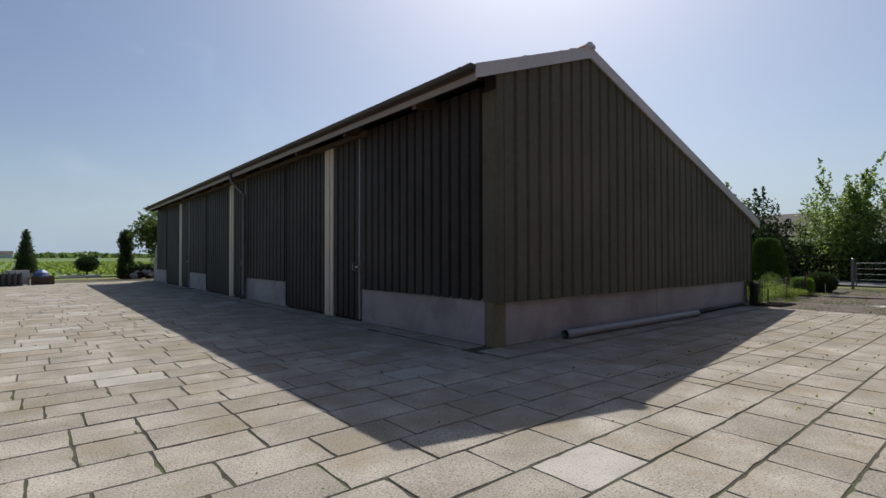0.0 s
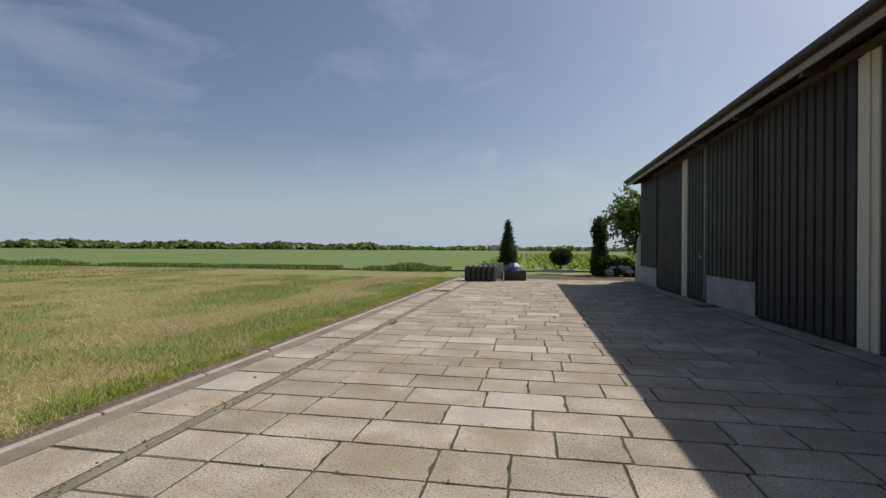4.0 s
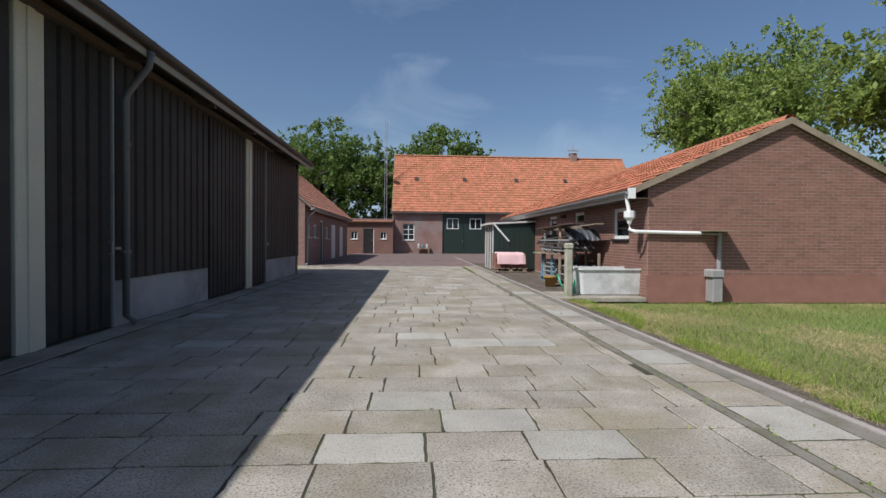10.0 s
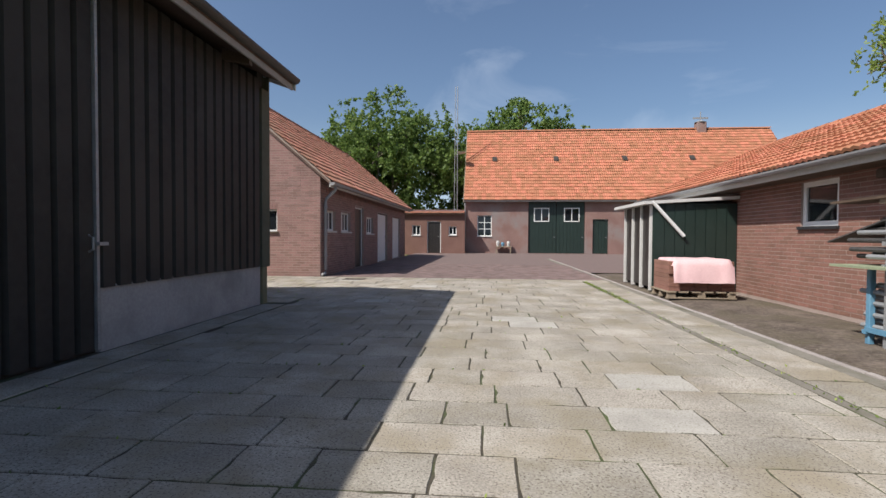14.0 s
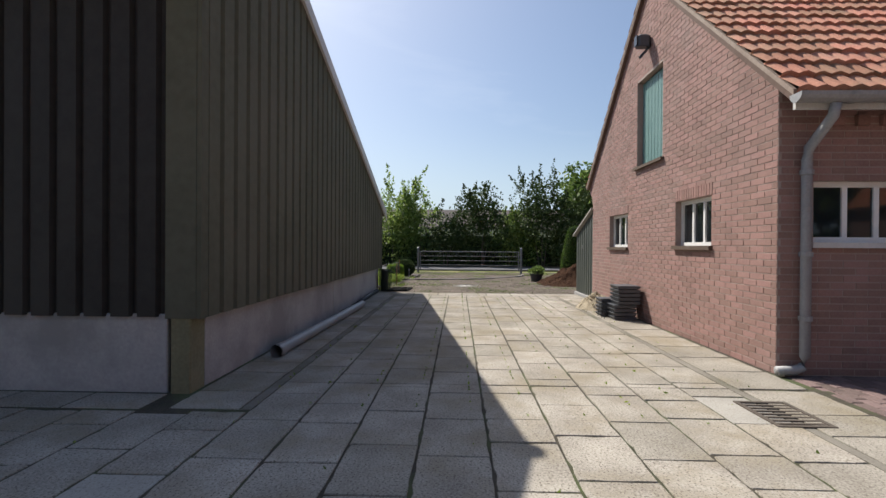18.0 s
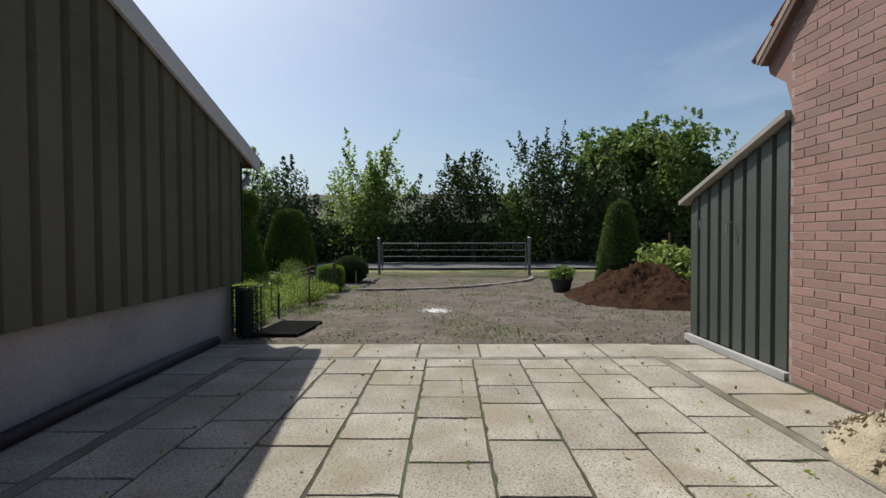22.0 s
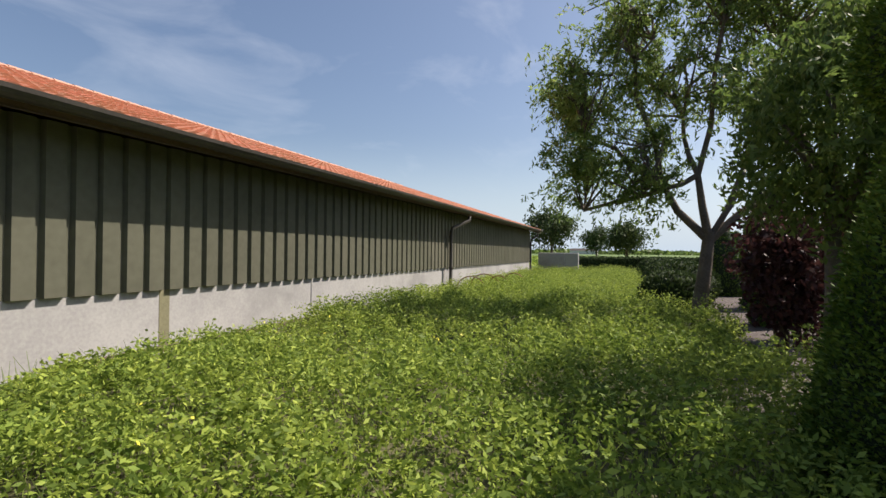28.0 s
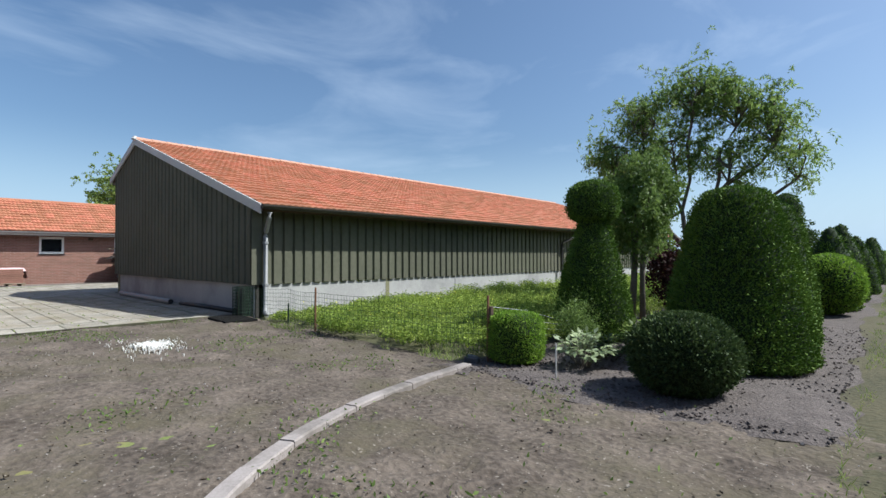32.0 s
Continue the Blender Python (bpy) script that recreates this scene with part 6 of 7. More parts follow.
for i in range(46):
    a, r = rnd.uniform(0, 6.28), rnd.random() ** 0.6
    s = rnd.uniform(0.08, 0.22)
    part("lump", MB().lathe([(s * 0.5, -s), (s, -s * 0.3), (s * 0.9, s * 0.3), (s * 0.3, s * 0.7)], 7, (0.2 + 1.1 * r * math.cos(a), 26 + 0.8 * r * math.sin(a), 0.42 * (1 - r) + 0.05), 0.5), COMPOST if i % 4 else KERB, rp)
bench = thing("garden_bench", "low bench with pots against the farmhouse wall", "bench", (-4.3, -23.2, 0))
part("seat", MB().box(-4.9, -3.9, -23.4, -23.1, 0.38, 0.43), WOOD, bench)
for x in (-4.85, -4.0):
    part("leg", MB().box(x, x + 0.06, -23.38, -23.12, 0, 0.38), WOOD, bench)
for x, h, m in ((-4.7, 0.3, GREYW), (-4.35, 0.24, BLUE), (-4.05, 0.34, GREYW)):
    b = thing("pot", "small painted pot on the bench", "pot", (x, -23.25, 0.43), "pots on the bench")
    part("body", MB().lathe([(0.07, 0), (0.11, h * 0.6), (0.09, h)], 10, (x, -23.25, 0.43)), m, b)
fpn = thing("slatted_fence", "dark green slatted panel beside the shed", "fence", (-14.3, 5.9, 0))
for k in range(9):
    part("slat", MB().box(-14.75 + k * 0.1, -14.68 + k * 0.1, 5.9, 5.92, 0.02, 0.85), GREEN_D, fpn)
part("rail", MB().box(-14.78, -13.85, 5.88, 5.9, 0.2, 0.26).box(-14.78, -13.85, 5.88, 5.9, 0.65, 0.71), GREEN_D, fpn)


# ---- plants ----
def grow(mb, p, d, r, length, depth, tips, spread, lift=0.25, kids=3, shrink=0.68, hull=None):
    """A limb with bends that forks into smaller ones; collects the tips."""
    pts = [p]
    q, e = p.copy(), d.copy()
    if hull:
        w = p + d * length - hull[0]
        k = math.sqrt((w.x / hull[1]) ** 2 + (w.y / hull[1]) ** 2 + (w.z / hull[2]) ** 2)
        if k > 0.92:
            length, depth = length * max(0.25, 0.92 / k - 0.1), min(depth, 1)
    for i in range(4):
        e = (e + Vector((rnd.gauss(0, 0.13), rnd.gauss(0, 0.13), rnd.gauss(0.02, 0.08)))).normalized()
        q = q + e * (length / 4)
        pts.append(q.copy())
    mb.tube(pts, r, 7 if r > 0.04 else 5, r * 0.62, cap=False)
    if depth == 0:
        tips.append((q, e))
        return
    if depth <= 2:
        tips.append((pts[2], e))
    for k in range(kids if depth > 1 else kids + 1):
        a = 2 * math.pi * (k + rnd.random() * 0.7) / kids
        u = e.orthogonal().normalized()
        side = (u * math.cos(a) + e.cross(u) * math.sin(a))
        grow(mb, q if k else pts[3 if depth < 3 else 4], (e * rnd.uniform(0.55, 1.0) + side * spread * rnd.uniform(0.7, 1.25) + Vector((0, 0, lift))).normalized(), r * 0.6, length * shrink * rnd.uniform(0.8, 1.15), depth - 1, tips, spread, lift, kids, shrink, hull)


def tree(name, x, y, trunk_h, height, rad, n_leaf, leaf, m, label, lean=(0, 0), r=0.16, size=0.16, width=0.55, clump=0.55, depth=4, spread=0.75, group="", kids=3, drop=0.0, uneven=0.3, extra=0.5, side=None, droop=0.35):
    t = thing(name, label, "tree", (x, y, 0), group)
    mb, tips = MB(), []
    base = Vector((x, y, -0.1))
    fork = Vector((x + lean[0], y + lean[1], trunk_h))
    mb.tube([base, base.lerp(fork, 0.05) + Vector((0, 0, 0.05)), base.lerp(fork, 0.4) + Vector((rnd.gauss(0, 0.05), rnd.gauss(0, 0.05), 0)), fork], r * 1.25, 10, r * 0.8, cap=False)
    kids0 = 5 if kids > 2 else 3
    L = (height - trunk_h) * 0.36
    hull = (Vector((x + lean[0], y + lean[1], (trunk_h * 0.85 + height) / 2)), rad, (height - trunk_h * 0.85) / 2)
    for k in range(kids0):
        a = 2 * math.pi * (k + 0.5 * rnd.random()) / kids0
        w = rnd.uniform(0.35, 1.0) * rad / max(0.5, (height - trunk_h)) * 1.35
        grow(mb, fork, Vector((math.cos(a) * w, math.sin(a) * w, 1)).normalized(), r * 0.55, L * rnd.uniform(0.8, 1.1), depth - 1, tips, spread, 0.2, kids, 0.68, hull)
    part("trunk", mb, BARK, t, smooth=True)
    T = np.array([[*p] for p, e in tips])
    c = np.array([x + lean[0], y + lean[1], 0])
    # keep the tips inside the crown's outline
    d = (T - c)
    mid, hh = (trunk_h * 0.85 + height) / 2, (height - trunk_h * 0.85) / 2
    k = np.sqrt((d[:, 0] / rad) ** 2 + (d[:, 1] / rad) ** 2 + ((d[:, 2] - mid) / hh) ** 2)
    lim = np.array([1 + uneven * 1.6 * noise.noise(Vector(q / (np.linalg.norm(q) + 1e-6) * 1.7 + x)) for q in d - np.array([0, 0, mid])]).clip(0.4, 1.12)
    s = np.where(k > lim, lim / k, 1)[:, None]
    T = c + np.array([0, 0, mid]) + (d - np.array([0, 0, mid])) * s
    ex = rng.normal(size=(int(len(T) * extra), 3))
    ex /= np.linalg.norm(ex, axis=1)[:, None]
    lim = np.array([min(1.12, 1 + uneven * 1.6 * noise.noise(Vector(q * 1.7 + x))) for q in ex])
    E = c + np.array([0, 0, mid]) + ex * np.array([rad, rad, hh]) * (lim * rng.uniform(0.5, 0.98, len(ex)))[:, None]
    T = np.concatenate([T, E])
    T = T[rng.random(len(T)) > drop]
    wt = rng.exponential(size=len(T)) + 0.25
    if side:
        wt = wt * np.clip(1 + side[2] * ((T[:, 0] - x) * side[0] + (T[:, 1] - y) * side[1]) / rad, 0.12, 2.5)
    per = 16 if n_leaf > 8000 else 6
    n_tw = n_leaf // per
    A = T[rng.choice(len(T), n_tw, p=wt / wt.sum())] + rng.normal(size=(n_tw, 3)) * clump * np.array([0.42, 0.42, 0.32])
    D = rng.normal(size=(n_tw, 3)) + (A - c - np.array([0, 0, mid])) / rad * 0.8
    D /= np.linalg.norm(D, axis=1)[:, None]
    L = clump * rng.uniform(0.5, 1.1, n_tw)
    u = np.tile(np.linspace(0.05, 1, per), n_tw)
    i = np.repeat(np.arange(n_tw), per)
    P = A[i] + D[i] * (L[i] * u)[:, None] + rng.normal(size=(len(i), 3)) * size * 0.35
    P[:, 2] -= droop * L[i] * u ** 2
    ok = P[:, 2] > trunk_h * 0.55
    quads("crown", leaves(P[ok], size, width, 0.0, out=(D[i] * 0.7 - np.array([0, 0, 0.6 * droop + 0.2]))[ok]), m, t)
    return t


def bush(name, x, y, z, rx, ry, rz, n_leaf, m, label, size=0.08, lumps=9, cat="shrub", group="", core=True, up=0.2, shoots=0):
    """Lumpy shrub: leaves on and below the surface of several lobes."""
    z += gz(x) if -10 < y < 26 and x < 20 else -0.05
    t = thing(name, label, cat, (x, y, 0), group)
    C = np.clip(rng.normal(size=(lumps, 3)), -1.2, 1.2) * np.array([rx, ry, rz]) * 0.42 + np.array([x, y, z])
    R = rng.uniform(0.4, 0.7, lumps)
    d = rng.normal(size=(n_leaf, 3))
    d /= np.linalg.norm(d, axis=1)[:, None]
    i = rng.integers(0, lumps, n_leaf)
    P = C[i] + d * np.array([rx, ry, rz]) * (R[i] * rng.uniform(0.7, 1.08, n_leaf))[:, None]
    if shoots:
        b = rng.integers(0, lumps, shoots)
        q = C[b] + np.clip(rng.normal(size=(shoots, 3)), -1, 1) * np.array([rx, ry, 0]) * 0.2
        q[:, 2] = C[b][:, 2] + rz * R[b] * 0.55
        L, lean_ = rz * rng.uniform(0.25, 0.75, shoots), rng.normal(size=(shoots, 2)) * 0.25
        j = rng.integers(0, shoots, n_leaf // 4)
        u = rng.random(n_leaf // 4)
        S = q[j] + np.stack([lean_[j, 0] * L[j] * u, lean_[j, 1] * L[j] * u, L[j] * u], 1) + rng.normal(size=(n_leaf // 4, 3)) * 0.12 * (1.2 - u)[:, None]
        P = np.concatenate([P, S])
    P = P[P[:, 2] > 0.02]
    quads("crown", leaves(P, size, 0.55, up), m, t)
    for k in range(4):
        a = rnd.uniform(0, 6.28)
        st = MB().tube([(x + 0.1 * rx * math.cos(a), y + 0.1 * ry * math.sin(a), -0.05), (x + 0.35 * rx * math.cos(a), y + 0.35 * ry * math.sin(a), z)], 0.02 + 0.01 * rz, 5, 0.01)
        part("stem", st, BARK, t)
    return t


def topiary(name, x, y, prof, n_leaf, m, label, size=0.035, cat="topiary", group="", wob=0.06, coat=0.035):
    """A clipped evergreen: a core of the profile's shape, inner shade in its colour, and a coat of short shoots."""
    zb = gz(x) if y < 26 else -0.06
    prof = [(r_, z_ + zb) for r_, z_ in prof]
    t = thing(name, label, cat, (x, y, zb), group)
    part("core", MB().lathe([(r * 0.94, z) for r, z in prof], 22, (x, y, 0), wob), CORE_SHADE, t, smooth=True)
    r, z = np.array([p[0] for p in prof]), np.array([p[1] for p in prof])
    seg = np.hypot(np.diff(r), np.diff(z)) * (r[1:] + r[:-1] + 0.02)
    k = rng.choice(len(seg), n_leaf, p=seg / seg.sum())
    u = rng.random(n_leaf)
    R, Z = r[k] + (r[k + 1] - r[k]) * u, z[k] + (z[k + 1] - z[k]) * u
    a = rng.uniform(0, 2 * np.pi, n_leaf)
    lump = np.array([1 + wob * noise.noise(Vector((math.cos(q) * 1.5 + x, math.sin(q) * 1.5 + y, h * 2))) for q, h in zip(a, Z)])
    R = R * lump + rng.normal(size=n_leaf) * coat * 0.5
    nr, nz = np.diff(z)[k], -np.diff(r)[k]
    ln = np.hypot(nr, nz) + 1e-9
    out = np.stack([np.cos(a) * nr / ln, np.sin(a) * nr / ln, nz / ln], 1) * 1.8
    out[:, 2] += 0.7
    quads("crown", leaves(np.stack([x + R * np.cos(a), y + R * np.sin(a), Z], 1), size, 0.42, 0, out=out), m, t)
    return t


ball = lambda r, z0=0.0, sq=1.0: [(max(0.01, r * math.sin(t)), z0 + r * sq * (1 - math.cos(t))) for t in (math.pi * i / 10 for i in range(11))]
cone = lambda r, h, top: [(r * 0.9, 0.0), (r, 0.08), (r * 0.93, h * 0.3), (r * 0.72 + top * 0.22, h * 0.6), (top + (r - top) * 0.12, h * 0.88), (top * 0.85, h * 0.97), (0.02, h)]

topiary("pawn_yew", 13.82, 2.05, [(0.48, 0), (0.53, 0.08), (0.5, 0.32), (0.385, 0.85), (0.265, 1.3), (0.195, 1.54), (0.19, 1.6), (0.29, 1.65), (0.335, 1.76), (0.34, 1.92), (0.29, 2.06), (0.17, 2.14), (0.02, 2.17)], 62000, YEW, "tall clipped yew shaped like a chess pawn", 0.027, coat=0.045)
topiary("cone_yew", 15.63, 1.6, [(0.6, 0), (0.69, 0.08), (0.66, 0.42), (0.55, 1.0), (0.42, 1.5), (0.35, 1.7), (0.26, 1.81), (0.02, 1.86)], 64000, YEW, "broad clipped yew cone with a flat top", 0.029, coat=0.045)
topiary("slim_yew", 15.58, 5.38, [(0.4, 0), (0.44, 0.08), (0.4, 0.6), (0.29, 1.25), (0.23, 1.7), (0.22, 1.9), (0.14, 2.08), (0.02, 2.14)], 20000, YEW, "slim clipped yew with a rounded top", 0.034, group="yew cones")
topiary("round_bush", 15.95, 7.6, ball(0.58, 0.0, 1.0), 12000, BOXL, "rounded bright green clipped bush", 0.05)
for x, y, r, h in ((15.9, 8.6, 0.5, 1.7), (15.9, 11.4, 0.55, 1.9), (14.9, 10.2, 0.32, 2.25), (16.1, 14.6, 0.5, 1.6), (15.9, 18, 0.5, 1.8), (14.6, 7.9, 0.36, 2.0), (14.8, 13.5, 0.5, 1.8), (16.2, 21, 0.5, 1.8), (16.2, 24, 0.5, 1.9)):
    topiary("slim_yew", x, y, cone(r, h, 0.12), 3500, YEW, "slim clipped yew cone", 0.06, group="yew cones")
topiary("box_ball", 13.86, 0.12, [(0.2, 0), (0.27, 0.04), (0.295, 0.16), (0.295, 0.34), (0.27, 0.45), (0.2, 0.51), (0.02, 0.53)], 19000, BOXL, "small clipped bright green box ball", 0.021, wob=0.12)
topiary("yew_ball", 15.58, 0.02, ball(0.42, -0.03, 0.82), 26000, LEAF_D, "large clipped dark green ball", 0.032, wob=0.1, coat=0.055)
topiary("cone_yew", 14.25, -6.32, [(0.46, 0), (0.52, 0.08), (0.48, 0.5), (0.37, 1.2), (0.27, 1.68), (0.19, 1.86), (0.02, 1.93)], 26000, YEW, "tall clipped yew cone beside the soil heap", 0.034)
for x, y, r in ((13.25, 8.2, 0.5), (13.5, 9.4, 0.6), (13.7, 11.2, 0.6), (13.5, 13.4, 0.55), (13.6, 15.6, 0.6), (13.5, 18.2, 0.6)):
    topiary("garden_bush", x, y, ball(r, 0, 0.75), 3500, LEAF_D, "dark green rounded bush along the bed", 0.07, group="bushes along the bed")
def rosette(name, x, y, r, h, stems, leaf, m, label, per=7):
    """A leafy perennial: arching stems that carry broad pointed leaves in pairs."""
    t = thing(name, label, "plant", (x, y, gz(x)))
    st, V = MB(), []
    for k in range(stems):
        a, q = rnd.uniform(0, 6.283), rnd.random() ** 0.5
        tip = Vector((x + r * q * math.cos(a), y + r * q * math.sin(a), gz(x) + h * (1.05 - 0.55 * q * q) * rnd.uniform(0.75, 1.1)))
        p0 = Vector((x + 0.15 * r * math.cos(a), y + 0.15 * r * math.sin(a), gz(x) - 0.02))
        mid = p0.lerp(tip, 0.5) + Vector((0, 0, 0.25 * h))
        pts = [p0 * (1 - u) ** 2 + mid * 2 * u * (1 - u) + tip * u * u for u in (0, 0.25, 0.5, 0.75, 1)]
        st.tube(pts, 0.004, 4, 0.002, cap=False)
        d = (pts[4] - pts[3]).normalized()
        side = d.cross(Vector((0, 0, 1))).normalized()
        for n in range(per):
            u = 0.45 + 0.55 * n / (per - 1)
            c = p0 * (1 - u) ** 2 + mid * 2 * u * (1 - u) + tip * u * u
            e = (d * 0.7 + side * (0 if n == per - 1 else (1 if n % 2 else -1)) + Vector((rnd.gauss(0, 0.15), rnd.gauss(0, 0.15), rnd.gauss(-0.25, 0.2)))).normalized()
            w = e.cross(Vector((rnd.gauss(0, 0.25), rnd.gauss(0, 0.25), 1))).normalized()
            L = leaf * rnd.uniform(0.7, 1.25)
            V.append([c, c + e * L * 0.45 + w * L * 0.27, c + e * L + Vector((0, 0, -0.12 * L)), c + e * L * 0.45 - w * L * 0.27])
    part("stem", st, BARK, t)
    quads("foliage", np.array([[list(p) for p in q] for q in V]), m, t)
    return t


bush("spiky_shrub", 14.02, 1.05, 0.26, 0.34, 0.32, 0.28, 3600, LEAF, "loose grey-green shrub with bare upright shoots", 0.026, up=1.0, shoots=34)
rosette("peony", 14.55, 0.28, 0.3, 0.34, 46, 0.085, PALEL, "leafy perennial with pale grey-green leaves")
rosette("peony", 14.6, 0.85, 0.27, 0.26, 30, 0.08, LEAF_D, "low dark leafy perennial in the shade")
rosette("peony", 14.62, 1.5, 0.3, 0.3, 36, 0.085, LEAF_L, "low yellow-green leafy perennial")
rosette("peony", 14.66, 2.25, 0.3, 0.32, 36, 0.085, LEAF_L, "low yellow-green leafy perennial")
rosette("peony", 14.72, 3.1, 0.3, 0.3, 30, 0.085, LEAF, "low green leafy perennial")
bush("red_shrub", 13.95, 4.95, 0.75, 0.42, 0.42, 0.65, 4200, REDL, "dark red-leaved shrub in the planting bed", 0.07)
bush("red_shrub", 14.5, 6.4, 0.9, 0.6, 0.6, 0.8, 3200, REDL, "dark red-leaved shrub in the planting bed", 0.08)
topiary("cone_yew", 15.78, 3.08, [(0.4, 0), (0.45, 0.08), (0.42, 0.5), (0.34, 1.1), (0.25, 1.5), (0.17, 1.72), (0.02, 1.82)], 20000, YEW, "dark clipped yew cone in the middle of the bed", 0.034, group="yew cones")
bush("red_shrub", 15.35, 4.1, 0.95, 0.3, 0.3, 0.95, 4200, REDL, "tall narrow dark red-leaved shrub behind the cone", 0.06)
bush("laurel_bush", 12.75, -7.0, 0.45, 0.8, 0.7, 0.5, 1500, LEAF_L, "glossy light green laurel bush", 0.13)
bush("laurel_bush", 11.9, -7.9, 0.6, 0.9, 0.8, 0.65, 1900, LEAF, "dense green shrub behind the soil heap", 0.1)
pp = bush("potted_shrub", 13.3, -4.8, 0.36, 0.3, 0.3, 0.16, 700, LEAF, "low shrub in a black nursery pot", 0.07, cat="plant", up=0.6)
part("pot", MB().lathe([(0.17, 0), (0.22, 0.26), (0.235, 0.26), (0.235, 0.23), (0.2, 0.23)], 16, (13.3, -4.8, -0.09)), BLACKP, pp)

# trees
t1 = thing("small_tree", "small pruned tree with drooping dense foliage", "tree", (13.9, 3.5, 0))
mb = MB().tube([(13.8, 3.4, -0.15), (13.84, 3.45, 0.7), (13.84, 3.5, 1.4)], 0.06, 8, 0.045).tube([(13.98, 3.42, -0.15), (13.96, 3.48, 0.8), (14.0, 3.5, 1.6)], 0.05, 8, 0.035)
for k in range(9):
    a = k * 0.7
    mb.tube([(13.9, 3.5, 1.1), (13.9 + 0.2 * math.cos(a), 3.5 + 0.2 * math.sin(a), 1.6), (13.9 + 0.4 * math.cos(a), 3.5 + 0.4 * math.sin(a), 2.0 + 0.2 * math.sin(k))], 0.025, 5, 0.01)
part("trunk", mb, BARK, t1, smooth=True)
n = 19000
d = rng.normal(size=(n, 3))
d /= np.linalg.norm(d, axis=1)[:, None]
P = np.array([13.92, 3.52, 1.86]) + d * np.array([0.62, 0.62, 0.8]) * (rng.uniform(0.35, 1, n) ** 0.5 * np.array([1 + 0.5 * noise.noise(Vector(q) * 1.8) + 0.35 * noise.noise(Vector(q) * 4.5) for q in d]))[:, None]
quads("crown", leaves(P, 0.062, 0.36, -1.0), LEAF, t1)
def lobed_tree(name, x, y, trunk_h, lobes, n_leaf, m, label, r, size, width, clump, droop, lean):
    """A tree whose limbs each carry a crown lobe of their own, with gaps of sky between; a lobe is a centre, two radii and a density."""
    t = thing(name, label, "tree", (x, y, 0))
    mb, T, wt = MB(), [], []
    fork = Vector((x + lean[0], y + lean[1], trunk_h))
    mb.tube([(x, y, -0.15), (x + 0.1 * lean[0], y + 0.1 * lean[1], 0.3), (x + 0.6 * lean[0], y + 0.6 * lean[1], trunk_h * 0.6), fork], r * 1.3, 10, r * 0.85, cap=False)
    mains = []
    for k in range(0, len(lobes), 3):
        g = lobes[k:k + 3]
        mid = sum((Vector(q[:3]) for q in g), Vector()) / len(g)
        e = fork.lerp(mid, 0.42) + Vector((0, 0, -0.1))
        mb.tube([fork - Vector((0, 0, 0.12)), fork.lerp(e, 0.5) + Vector((rnd.gauss(0, 0.05), rnd.gauss(0, 0.05), -0.06)), e], r * 0.7, 8, r * 0.45, cap=False)
        mains += [e] * len(g)
    for (cx, cy, cz, rx, rz, dens), base in zip(lobes, mains):
        c = Vector((cx, cy, cz))
        low = c - Vector((0, 0, 0.75 * rz))
        way = [base, base.lerp(low, 0.35) + Vector((rnd.gauss(0, 0.1), rnd.gauss(0, 0.1), -0.03)), base.lerp(low, 0.7) + Vector((rnd.gauss(0, 0.1), rnd.gauss(0, 0.1), 0)), low, c.lerp(low, 0.4) + Vector((rnd.gauss(0, 0.1), rnd.gauss(0, 0.1), 0)), c + Vector((0, 0, 0.4 * rz))]
        mb.tube(way, r * 0.45, 7, 0.018, cap=False)
        for k in range(int(34 * dens)):
            d = Vector((rnd.gauss(0, 1), rnd.gauss(0, 1), rnd.gauss(0.15, 1))).normalized()
            q = rnd.uniform(0.45, 1.0) * (1 + 0.45 * noise.noise(d * 2.2 + c))
            p = c + Vector((d.x * rx * q, d.y * rx * q, d.z * rz * q))
            a = way[rnd.randrange(3, 6)]
            b = a.lerp(p, 0.5) + Vector((rnd.gauss(0, 0.1), rnd.gauss(0, 0.1), 0.12))
            mb.tube([a, b, p], 0.02, 5, 0.006, cap=False)
            T += [[*p], [*p.lerp(b, 0.35)], [*(p + Vector((rnd.gauss(0, 0.2), rnd.gauss(0, 0.2), rnd.gauss(0, 0.15))))]]
            wt += [rnd.expovariate(1) + 0.35] * 3
    part("trunk", mb, BARK, t, smooth=True)
    T, wt = np.array(T), np.array(wt)
    per = 14
    n_tw = n_leaf // per
    A = T[rng.choice(len(T), n_tw, p=wt / wt.sum())] + rng.normal(size=(n_tw, 3)) * clump * 0.42
    D = rng.normal(size=(n_tw, 3)) + np.array([0, 0, 0.25])
    D /= np.linalg.norm(D, axis=1)[:, None]
    L = clump * rng.uniform(0.5, 1.1, n_tw)
    u, i = np.tile(np.linspace(0.05, 1, per), n_tw), np.repeat(np.arange(n_tw), per)
    P = A[i] + D[i] * (L[i] * u)[:, None] + rng.normal(size=(len(i), 3)) * size * 0.3
    P[:, 2] -= droop * L[i] * u ** 2
    quads("crown", leaves(P, size, width, 0.0, out=D[i] * 0.9 - np.array([0, 0, 0.8])), m, t)
    return t


